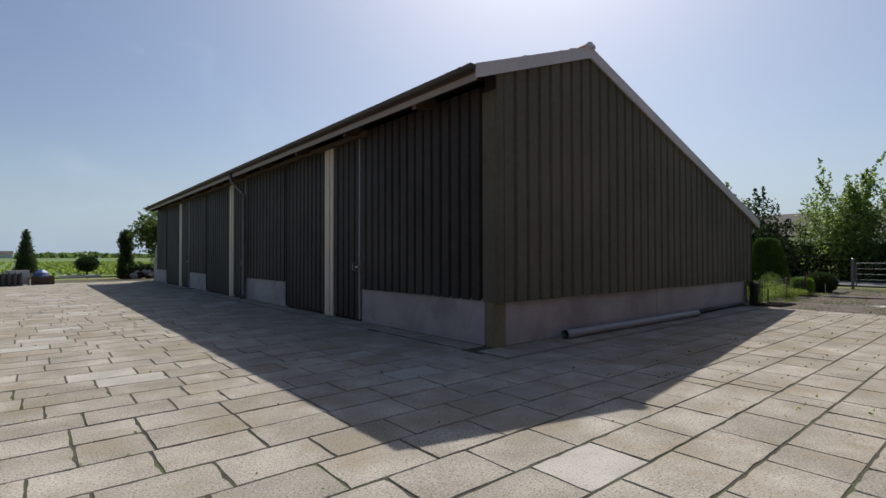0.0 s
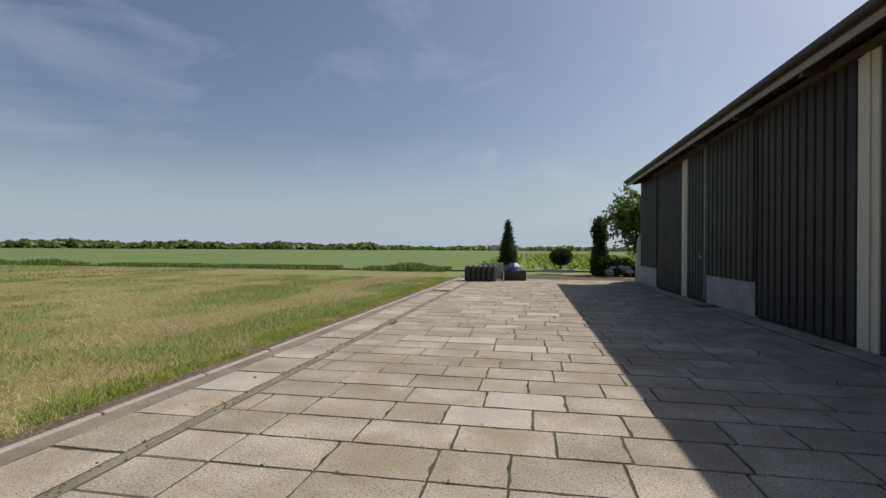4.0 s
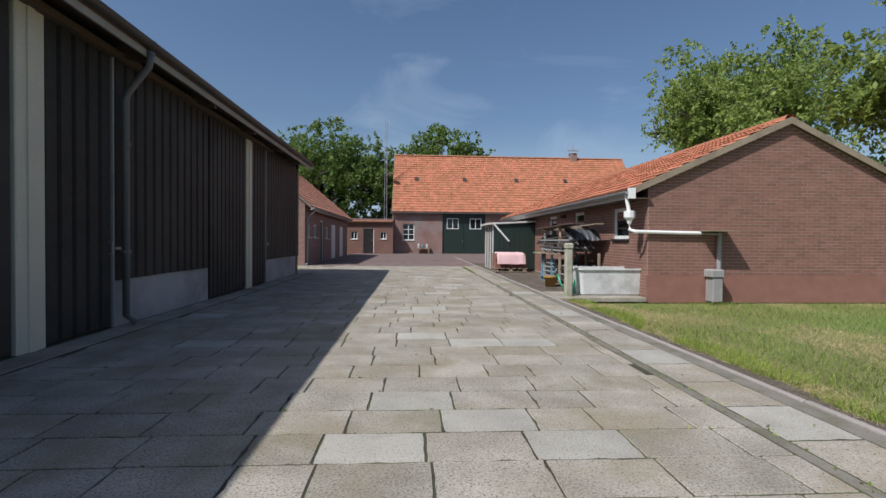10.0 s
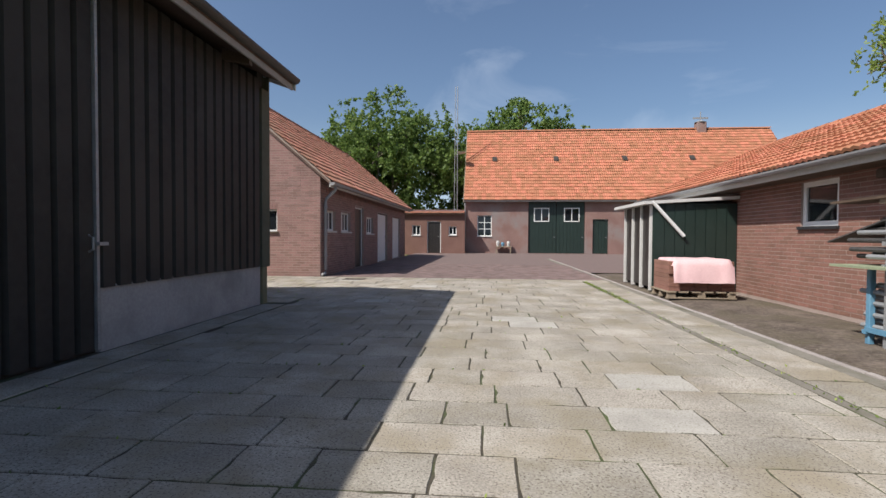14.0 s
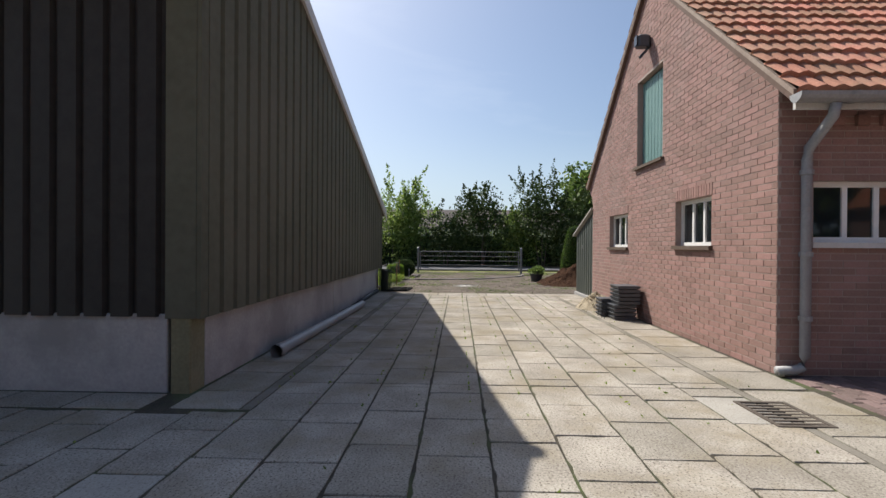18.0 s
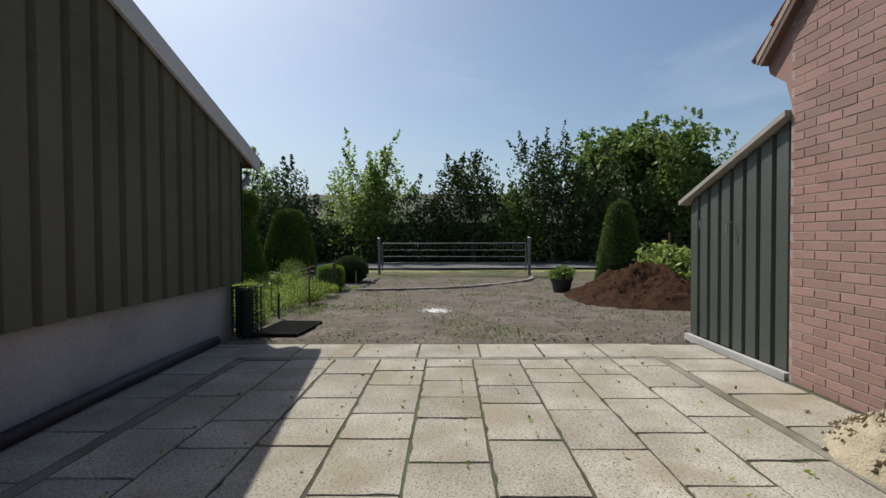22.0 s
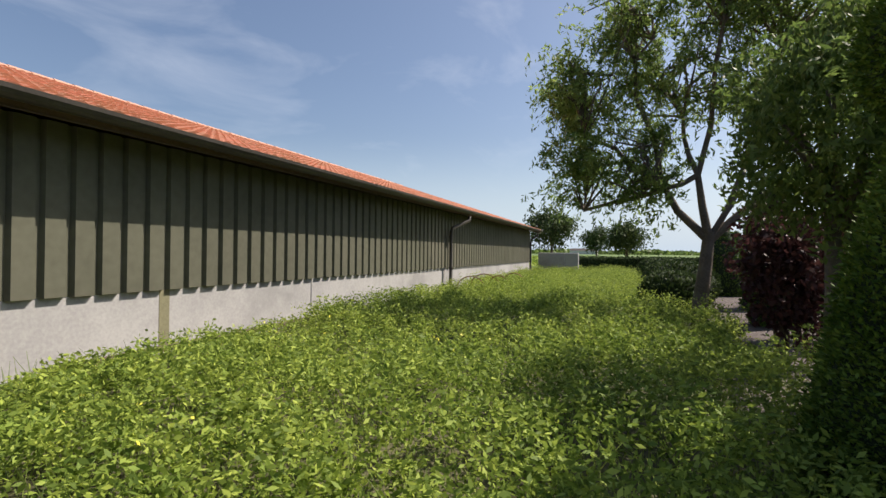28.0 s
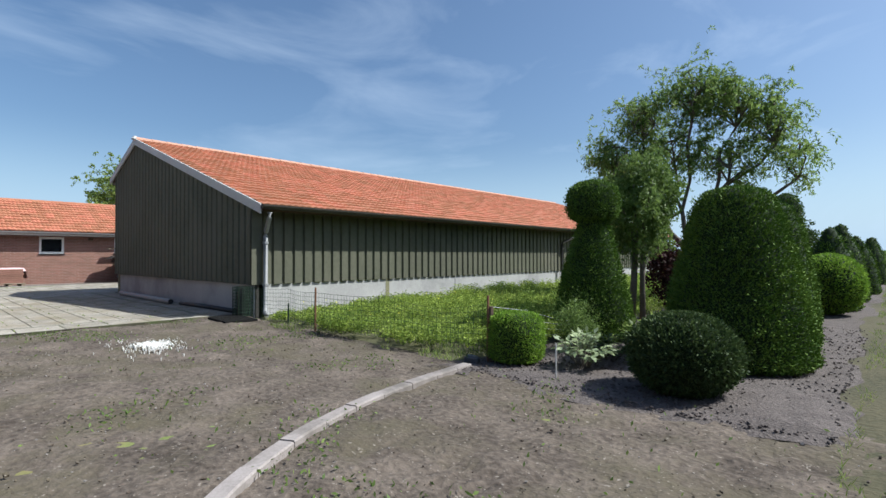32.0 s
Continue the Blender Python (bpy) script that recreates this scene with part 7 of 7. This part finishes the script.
lobed_tree("willow_tree", 13.5, 7.1, 1.25, [(11.95, 7.25, 3.35, 0.72, 0.85, 1.0), (11.95, 7.25, 2.0, 0.66, 0.55, 0.6), (12.65, 7.1, 4.2, 0.72, 0.62, 0.9), (12.75, 6.95, 2.2, 0.72, 0.6, 0.7), (13.3, 7.3, 3.4, 0.8, 0.65, 0.8), (13.75, 7.0, 4.5, 0.75, 0.62, 1.0),
            (14.5, 7.25, 4.2, 0.75, 0.65, 0.9), (14.35, 7.2, 3.0, 0.7, 0.55, 0.6), (15.15, 7.45, 3.75, 0.7, 0.62, 0.8), (15.5, 7.6, 2.9, 0.5, 0.42, 0.35)],
           46000, LEAF_W, "airy light green willow with crooked dark limbs", 0.09, 0.09, 0.27, 0.27, 0.6, (0.12, 0.05))
tree("walnut_tree", -16.6, 5.14, 2.7, 7.35, 3.35, 34000, 0, LEAF_L, "spreading light green walnut tree in the meadow", (0.35, 0.1), 0.135, 0.15, 0.5, 0.5, 5, 0.85, extra=0.15, drop=0.1, side=(0.8, -0.6, 0.8))
tree("walnut_tree", -20.6, -9.0, 3.5, 12.4, 4.4, 46000, 0, LEAF_L, "large leafy tree behind the shed", (0, 0), 0.3, 0.2, 0.55, 0.85, 4, 0.8)
tree("yard_tree", 4.3, -30.5, 1.2, 12.0, 5.6, 36000, 0, LEAF, "broad dark green tree behind the buildings", (0, 0), 0.35, 0.27, 0.6, 1.0, 4, 0.85, "trees behind the farmhouse", extra=1.2, uneven=0.22)
tree("yard_tree", -6.5, -40, 3.0, 14.5, 5.0, 16000, 0, LEAF, "broad dark green tree behind the buildings", (0, 0), 0.35, 0.36, 0.6, 1.0, 4, 0.85, "trees behind the farmhouse")
tree("yard_tree", 12, -36, 2.0, 11, 5.5, 14000, 0, LEAF, "broad dark green tree behind the buildings", (0, 0), 0.35, 0.36, 0.6, 1.0, 4, 0.85, "trees behind the farmhouse")
tree("yard_tree", -1.5, -31.5, 1.2, 10.0, 4.2, 20000, 0, LEAF, "broad dark green tree behind the buildings", (0, 0), 0.3, 0.27, 0.6, 1.0, 4, 0.85, "trees behind the farmhouse", extra=1.2)
tree("lane_tree", 27.2, -11.8, 2.0, 6.9, 3.3, 22000, 0, LEAF, "dark green tree across the lane", (0, 0), 0.25, 0.25, 0.6, 0.8, 4, 0.8)
for x, y, h, r in ((8.0, 31.7, 4.2, 1.5), (12.5, 33.0, 2.9, 1.0), (9.9, 46, 3.2, 1.2), (28.5, 36, 8, 3.2), (30, 48, 8, 3.2), (31, 28, 7, 2.8)):
    tree("field_tree", x, y, 1.6, h, r, 5000, 0, LEAF_D if h < 6 else LEAF, "small tree at the edge of the field", (0, 0), 0.1, 0.2, 0.5, 0.6, 3, 0.7, "trees by the field", drop=0.25)
# plants at the north end
topiary("cone_conifer", -4.75, 29.4, [(0.36, 0.3), (0.44, 0.45), (0.31, 1.2), (0.17, 2.0), (0.07, 2.55), (0.01, 2.65)], 4500, LEAF_D, "dark pointed conifer in a pot", 0.1, "conifer", wob=0.25, coat=0.12)
tagged(part("conifer_pot", MB().lathe([(0.3, 0), (0.42, 0.38), (0.46, 0.38)], 14, (-4.75, 29.4, -0.06)), KERB), "grey pot below the conifer", "pot")
topiary("ball_tree", -2.15, 29.1, ball(0.46, 0.4, 0.85), 4000, LEAF_D, "dense round dark bush on a short stem", 0.1, "tree", wob=0.2, coat=0.12)
tagged(part("stem", MB().tube([(-2.15, 29.1, -0.06), (-2.15, 29.1, 0.5)], 0.05, 7), BARK), "short bare stem below the round bush", "stem")
topiary("column_yew", -0.35, 28.9, [(0.34, 0), (0.4, 0.3), (0.28, 1.1), (0.24, 1.5), (0.34, 1.9), (0.3, 2.3), (0.2, 2.6), (0.02, 2.75)], 5000, LEAF_D, "tall uneven column of dark yew", 0.11, "topiary", wob=0.35, coat=0.14)
bush("dark_shrub", 0.4, 28, 0.5, 0.9, 0.8, 0.5, 1600, LEAF_D, "dark shrub by the barn end", 0.12)
tree("garden_tree", 1.2, 27.5, 0.9, 4.0, 1.15, 9000, 0, LEAF, "leafy tree at the barn end", (0, 0), 0.12, 0.16, 0.5, 0.5, 4, 0.7)
hd = thing("hedge", "low dark clipped hedge at the end of the grass", "hedge", (11.5, 24, 0))
n = 7000
P = np.stack([rng.uniform(8.9, 15.8, n), 24 + rng.choice([-1, 1], n) * 0.35 * rng.uniform(0.8, 1, n), rng.uniform(0, 0.75, n)], 1)
P[: n // 3, 2] = 0.75 + rng.normal(size=n // 3) * 0.03
P[: n // 3, 1] = 24 + rng.uniform(-0.35, 0.35, n // 3)
quads("crown", leaves(P, 0.1, 0.5, 0.3), LEAF_D, hd)
part("core", MB().box(9.0, 15.7, 23.72, 24.28, -0.05, 0.7), CORE_SHADE, hd)
tagged(part("garden_wall", MB().box(8.7, 9.9, 22.3, 22.5, -0.05, 0.95, c=0.02).box(9.9, 10.5, 22.3, 22.6, -0.05, 0.95, c=0.02), CONC), "grey concrete block wall at the barn end", "wall", kind="structure")

# belt of shrubs across the lane
hb = random.Random(5)
y = -30.0
while y < 14:
    h = hb.uniform(2.8, 4.8)
    x = 25.2 + hb.uniform(-0.8, 1.2) + (y + 10) * 0.02
    bush("lane_shrub", x, y, h * 0.5, 1.6, hb.uniform(1.4, 2.0), h * 0.55, 4200, (LEAF, LEAF_D, LEAF_W, LEAF_D)[hb.randrange(4)], "tall dense shrub in the belt along the lane", 0.17, 12, group="belt along the lane", up=0.3, shoots=16)
    y += hb.uniform(1.3, 2.2)
# solid filler closes gaps in the belt; its near-black colour holds the shade
tagged(part("belt_filler", MB().prism([(24.9, -34, -0.1), (28.5, -34, -0.1), (28, -34, 2.2), (25.6, -34, 1.7)], (1.0, 50, 0)), CORE_SHADE), "solid near-black filler for the shaded thicket inside the belt", "hedge", kind="structure")
ob = thing("lane_barn", "low barn with a grey fibre-cement roof beyond the belt", "barn", (40, -6, 0))
part("wall", MB().box(36, 46, -22, 14, -0.1, 2.6), BRICKF, ob)
part("roof", MB().prism([(35.5, -22.5, 2.5), (41, -22.5, 4.4), (46.5, -22.5, 2.5), (46.5, -22.5, 2.4), (41, -22.5, 4.3), (35.5, -22.5, 2.4)], (0, 37, 0)), FARROOF, ob)

lh = thing("lane_house", "low building with a pale grey roof beyond the lane", "house", (38, 26, 0))
part("wall", MB().box(34.5, 44, 20, 29.5, -0.1, 2.7), BRICKF, lh)
part("roof", MB().prism([(34, 19.5, 2.6), (39, 19.5, 5.2), (44.5, 19.5, 2.6), (44.5, 19.5, 2.5), (39, 19.5, 5.1), (34, 19.5, 2.5)], (0, 10.5, 0)), GREYW, lh)
# far meadow edge: wood, long barn, tree lines
lb = thing("long_barn", "very long low brick barn with a dark roof", "barn", (-106, 14, 0))
part("wall", MB().box(-112, -102, -7, 34, -0.1, 1.5), BRICKL, lb)
part("roof", MB().prism([(-101.4, -7.5, 1.4), (-107, -7.5, 3.8), (-112.6, -7.5, 1.4)], (0, 42, 0)), FARROOF, lb)
part("silo", MB().lathe([(1.2, 0), (1.2, 5), (0.2, 5.8)], 12, (-118, -1, 0)), ZINC, lb)
fr = random.Random(9)
for i in range(26):
    x, y = -84 + fr.uniform(-8, 8), -51 + i * 1.75
    h = fr.uniform(10, 15.5) * (1 if y < -10 else 0.8)
    tree("wood_tree", x, y, 1.6, h, fr.uniform(3.4, 4.6), 3000, 0, LEAF_D if i % 2 else LEAF, "tall tree in the wood beyond the meadow", (0, 0), 0.25, 0.8, 0.6, 1.2, 2, 0.8, "wood beyond the meadow")
for x, y, h, r in ((-108, 37, 9, 3.6), (-106, 42, 11, 4.0), (-125, 4, 7, 3), (-70, -8, 4, 2.5), (-120, 24, 6, 3)):
    tree("wood_tree", x, y, 1.5, h, r, 2600, 0, LEAF_D, "tall tree beside the long barn", (0, 0), 0.25, 0.7, 0.6, 1.1, 3, 0.8, "trees by the long barn")
for y in np.arange(-60, -3, 3.4):
    bush("wood_shrub", -79 + fr.uniform(-2, 2), y, 1.2, 2.4, 2.4, 1.5, 500, LEAF_D, "low shrub at the edge of the wood", 0.6, 8, group="edge of the wood")
fh = thing("cottage", "small cottage with a grey roof among the trees", "house", (-80, -24, 0))
part("wall", MB().box(-82, -77, -27, -21, -0.1, 2.4), BRICKF, fh)
part("roof", MB().prism([(-76.6, -27.4, 2.2), (-79.5, -27.4, 5.0), (-82.4, -27.4, 2.2)], (0, 6.8, 0)), FARROOF, fh)
for i in range(22):
    x, y = -24 + fr.uniform(-4, 4), -24 - i * 2.2
    tree("avenue_tree", x - 12, y + 6, 3, fr.uniform(8, 10), 3.2, 1500, 0, LEAF_D, "dark tree in the row behind the shed", (0, 0), 0.2, 0.6, 0.6, 1.0, 3, 0.8, "row behind the shed") if i % 2 else None


def tree_line(name, a0, a1, dist, h, n, m, size, label, c=(-4, 10)):
    """A far tree line seen from the yard, between two bearings in degrees."""
    a = np.radians(rng.uniform(a0, a1, n))
    ph = rng.uniform(0, 6.28, 6)
    hh = h * (0.66 + 0.13 * np.sin(a * 37 + ph[0]) + 0.08 * np.sin(a * 113 + ph[1]) + 0.06 * np.sin(a * 311 + ph[2]) + 0.05 * np.sin(a * 797 + ph[3]))
    r = dist * (1 + 0.02 * rng.normal(size=n))
    P = np.stack([c[0] + r * np.cos(a), c[1] + r * np.sin(a), hh * rng.random(n) ** 0.7], 1)
    return tagged(quads(name, leaves(P, size, 0.9), m), label, "trees", kind="stuff")


# the first three use the paler tree leaf, which imitates distance haze
tree_line("far_wood", 108, 152, 480, 7.5, 16000, LEAF, 3.6, "dark wood on the horizon")
tree_line("far_trees", 20, 110, 640, 6.5, 15000, LEAF, 3.8, "tree line on the horizon")
tree_line("far_trees", 150, 200, 430, 8, 9000, LEAF, 4.5, "tree line on the horizon")
tree_line("far_trees", -60, 25, 420, 14, 6000, LEAF_D, 6, "tree line on the horizon")
tree_line("far_trees", 200, 300, 300, 13, 6000, LEAF_D, 5, "tree line on the horizon")
for a, d, w in ((93, 560, 30), (70, 600, 40), (118, 470, 16)):
    x, y = -4 + d * math.cos(radians(a)), 10 + d * math.sin(radians(a))
    s = thing("far_shed", "pale low farm shed on the horizon", "shed", (x, y, 0), "sheds on the horizon")
    part("wall", MB().box(x - w / 2, x + w / 2, y - 6, y + 6, 0, 4), GREYW, s)
    part("roof", MB().prism([(x - w / 2, y - 6.5, 4), (x - w / 2, y, 6.5), (x - w / 2, y + 6.5, 4)], (w, 0, 0)), FARROOF, s)

# ditch tufts
n = 26000
X = -8 - 90 * rng.random(n) ** 1.3
Y = 30.6 + rng.normal(size=n) * 0.6
dens = np.array([noise.noise(Vector((x * 0.25, 1, 0))) for x in X])
k = dens > -0.1
tagged(quads("ditch_grass", blades(X[k], Y[k], -0.06, 0.16 + 1.1 * np.clip(dens[k] - 0.12, 0, 0.35), 0.035, 0.35), LEAF), "tall grass tufts along the ditch", "grass", kind="stuff")
rows_x = np.repeat(np.arange(-6.5, 9, 0.75), 900)
Y = rng.uniform(33, 120, len(rows_x))
tagged(quads("crop_rows", leaves(np.stack([rows_x * (1 + (Y - 33) * 0.004) + rng.normal(size=len(Y)) * 0.06, Y, rng.uniform(0, 0.25, len(Y))], 1), 0.28, 0.6, 0.5), WEED), "young crop plants in rows", "crop", kind="stuff")

# meadow grass
def patches(X, Y):
    return np.array([1.3 * noise.noise(Vector((x * 0.5, y * 0.17, 7))) + 0.8 * noise.noise(Vector((x * 1.1, y * 0.6, 3))) for x, y in zip(X, Y)])


n = 210000
X = -6.5 - 14 * rng.random(n) ** 1.6
Y = rng.uniform(3, 24, n)
ok = ~((X > -8.4) & (Y < 6.3)) & ~((X < -8) & (X > -14) & (Y < 6.2))
X, Y = X[ok], Y[ok]
pat = patches(X, Y)
gr = rng.random(len(X)) < np.clip(0.5 + 0.3 * np.clip((X + 10) / 2.5, 0, 1) + 2.3 * pat, 0.04, 0.98)
tagged(quads("meadow_grass", blades(X[gr], Y[gr], -0.1, 0.045 + 0.03 * np.clip(pat[gr], 0, 1), 0.0028, 0.8), BLADE), "short green meadow grass", "grass", kind="stuff")
tagged(quads("meadow_straw", blades(X[~gr], Y[~gr], -0.1, 0.034, 0.0028, 1.8), STRAW), "dry mown straw-coloured stubble", "grass", kind="stuff")
# greener tufts along the strip of earth
n = 30000
X, Y = -6.5 - np.abs(rng.normal(size=n)) * 0.26, rng.uniform(5.5, 22.5, n)
k = np.array([noise.noise(Vector((x * 2, y * 1.1, 21))) for x, y in zip(X, Y)]) > 0.02
tagged(quads("edge_tufts", blades(X[k], Y[k], -0.1, 0.085, 0.003, 0.7), WEED), "taller green tufts along the paving edge", "grass", kind="stuff")
n = 14000
X, Y = rng.uniform(-6.75, -6.28, n), rng.uniform(5, 22.5, n)
tagged(quads("edge_straw", blades(X, Y, -0.06, 0.03, 0.002, 3.0), STRAW), "dry clippings on the strip of earth", "grass", kind="stuff")
n = 110000
X, Y = -20 - 45 * rng.random(n) ** 1.3, rng.uniform(-5, 30, n)
pat = patches(X, Y)
gr = rng.random(n) < np.clip(0.45 + 1.5 * pat, 0.05, 0.98)
for q, mm, lab in ((gr, BLADE, "short green grass farther off"), (~gr, STRAW, "dry mown grass farther off")):
    tagged(quads("meadow_far_grass", blades(X[q], Y[q], -0.12, 0.06, 0.009, 1.2), mm), lab, "grass", kind="stuff")
# weeds by the barn: plants of a dozen leaves each
n = 14000
X, Y = rng.uniform(8.6, 13.75, n), -0.35 + 24 * rng.random(n) ** 1.75
fld = np.array([[noise.noise(Vector((x * 0.8, y * 0.8, 0))), noise.noise(Vector((x * 3.1, y * 3.1, 2))), noise.noise(Vector((x * 1.4, y * 1.4, 9)))] for x, y in zip(X, Y)])
keep = (Y > -0.12 + 0.5 * fld[:, 2]) & (X > np.where(Y < 4.6, 8.98, 8.62) + 0.5 * fld[:, 0]) & (X < 13.65 + 0.35 * fld[:, 2]) & (fld[:, 1] > -0.42) & (rng.random(n) < np.clip(0.45 + 0.5 * Y, 0.4, 1))
X, Y, fld = X[keep], Y[keep], fld[keep]
H = (0.17 + 0.13 * fld[:, 0] + 0.13 * fld[:, 1]) * np.clip(0.55 + (Y + 0.3) * 0.35, 0.5, 1.25) * np.clip(0.6 + (X - 8.8) * 0.5 + 0.6 * (Y > 4.5), 0.85, 1.3) * rng.uniform(0.75, 1.25, len(X))
H = np.clip(H, 0.05, 0.5)
m_ = 32
Xr, Yr, Hr = np.repeat(X, m_), np.repeat(Y, m_), np.repeat(H, m_)
ang, rad_ = rng.uniform(0, 6.283, len(Xr)), 0.085 * rng.random(len(Xr)) ** 0.6
out = np.stack([np.cos(ang) * 1.6, np.sin(ang) * 1.6, np.full(len(Xr), 0.5)], 1)
P = np.stack([Xr + rad_ * np.cos(ang), Yr + rad_ * np.sin(ang), Hr * rng.random(len(Xr)) ** 0.55 - 0.01], 1)
tagged(quads("weed_leaves", leaves(P, 0.035, 0.42, 0.0, 0.5, out=out), WEED), "dense knee-high green weeds", "weeds", kind="stuff")
n = 13000
X, Y = rng.uniform(8.6, 13.7, n), -0.6 + 23 * rng.random(n) ** 2.0
k = (Y > -0.15) | (np.array([noise.noise(Vector((x * 1.4, y * 1.4, 9))) for x, y in zip(X, Y)]) > 0.1)
tagged(quads("weed_stalks", blades(X[k], Y[k], -0.02, np.where(Y[k] < 0.3, 0.055, 0.17), 0.0035, 0.6), BLADE), "grass blades among the weeds", "grass", kind="stuff")
n = 110
X, Y = rng.uniform(8.8, 12.2, n), rng.uniform(0, 5, n)
tagged(quads("dandelions", leaves(np.stack([X, Y, rng.uniform(0.18, 0.28, n)], 1), 0.024, 1.0), YELLOW), "small yellow flowers among the weeds", "flowers", kind="stuff")
hp = thing("wire_hoops", "loose loops of rusty wire lying in the weeds", "wire", (9.4, 10.3, 0))
for k in range(4):
    x, y, r = 9.3 + 0.25 * k, 10.0 + 0.35 * k, 0.28 + 0.05 * (k % 2)
    part("hoop", MB().tube([(x + r * math.cos(t), y + 0.5 * r * math.cos(t + k), 0.12 + r * math.sin(t)) for t in (math.pi * q / 12 for q in range(13))], 0.012, 5), RUST, hp)
tagged(part("plank", MB().box(8.5, 8.6, 1.9, 5.6, -0.01, 0.035, c=0.006), WOODD), "narrow dark plank lying along the barn plinth", "plank")
# sparse growth on the soil and the verge
n = 32000
X, Y = rng.uniform(8.1, 17.5, n), rng.uniform(-8, -0.3, n)
pat = np.array([noise.noise(Vector((x * 0.9, y * 0.9, 11))) for x, y in zip(X, Y)])
k = ((pat > 0.22) & (rng.random(n) < 0.7)) | (rng.random(n) < 0.03)
tagged(quads("soil_weeds", leaves(np.stack([X[k], Y[k], np.array([gz(x) for x in X[k]]) + rng.uniform(-0.02, 0.02, k.sum())], 1), 0.035, 0.4, 0.3), LEAF), "sparse small weeds on the soil", "weeds", kind="stuff")
n = 60000
X, Y = rng.uniform(16.65, 19.2, n), -6 + 34 * rng.random(n) ** 1.5
pat = np.array([noise.noise(Vector((x * 0.9, y * 0.9, 5))) for x, y in zip(X, Y)])
X, Y = X[pat > -0.05], Y[pat > -0.05]
tagged(quads("verge_blades", blades(X, Y, -0.09, 0.035, 0.003, 0.9), BLADE), "short dry grass on the verge", "grass", kind="stuff")
n = 2800
X = rng.uniform(-6.15, 7.8, n)
Y = np.where(X < -0.4, rng.uniform(-4.4, 22, n), rng.uniform(-4.4, -0.8, n))
jn = rng.random(n) < 0.5
Y = np.where(jn, -4.42 + np.round((Y + 4.42) / SW) * SW, Y)
X = np.where(jn, X, -5.6 + rng.normal(size=n) * 0.03)
tagged(quads("joint_weeds", leaves(np.stack([X, Y, rng.uniform(-0.01, 0.012, n)], 1), 0.03, 0.5, 0.4), BLADE), "tiny weeds in the slab joints", "weeds", kind="stuff")


# ---- slabs, laid last ----
for me, m, p in SLABS:
    ob = new("slab", me)
    ob.parent = p
    ob.matrix_basis = m
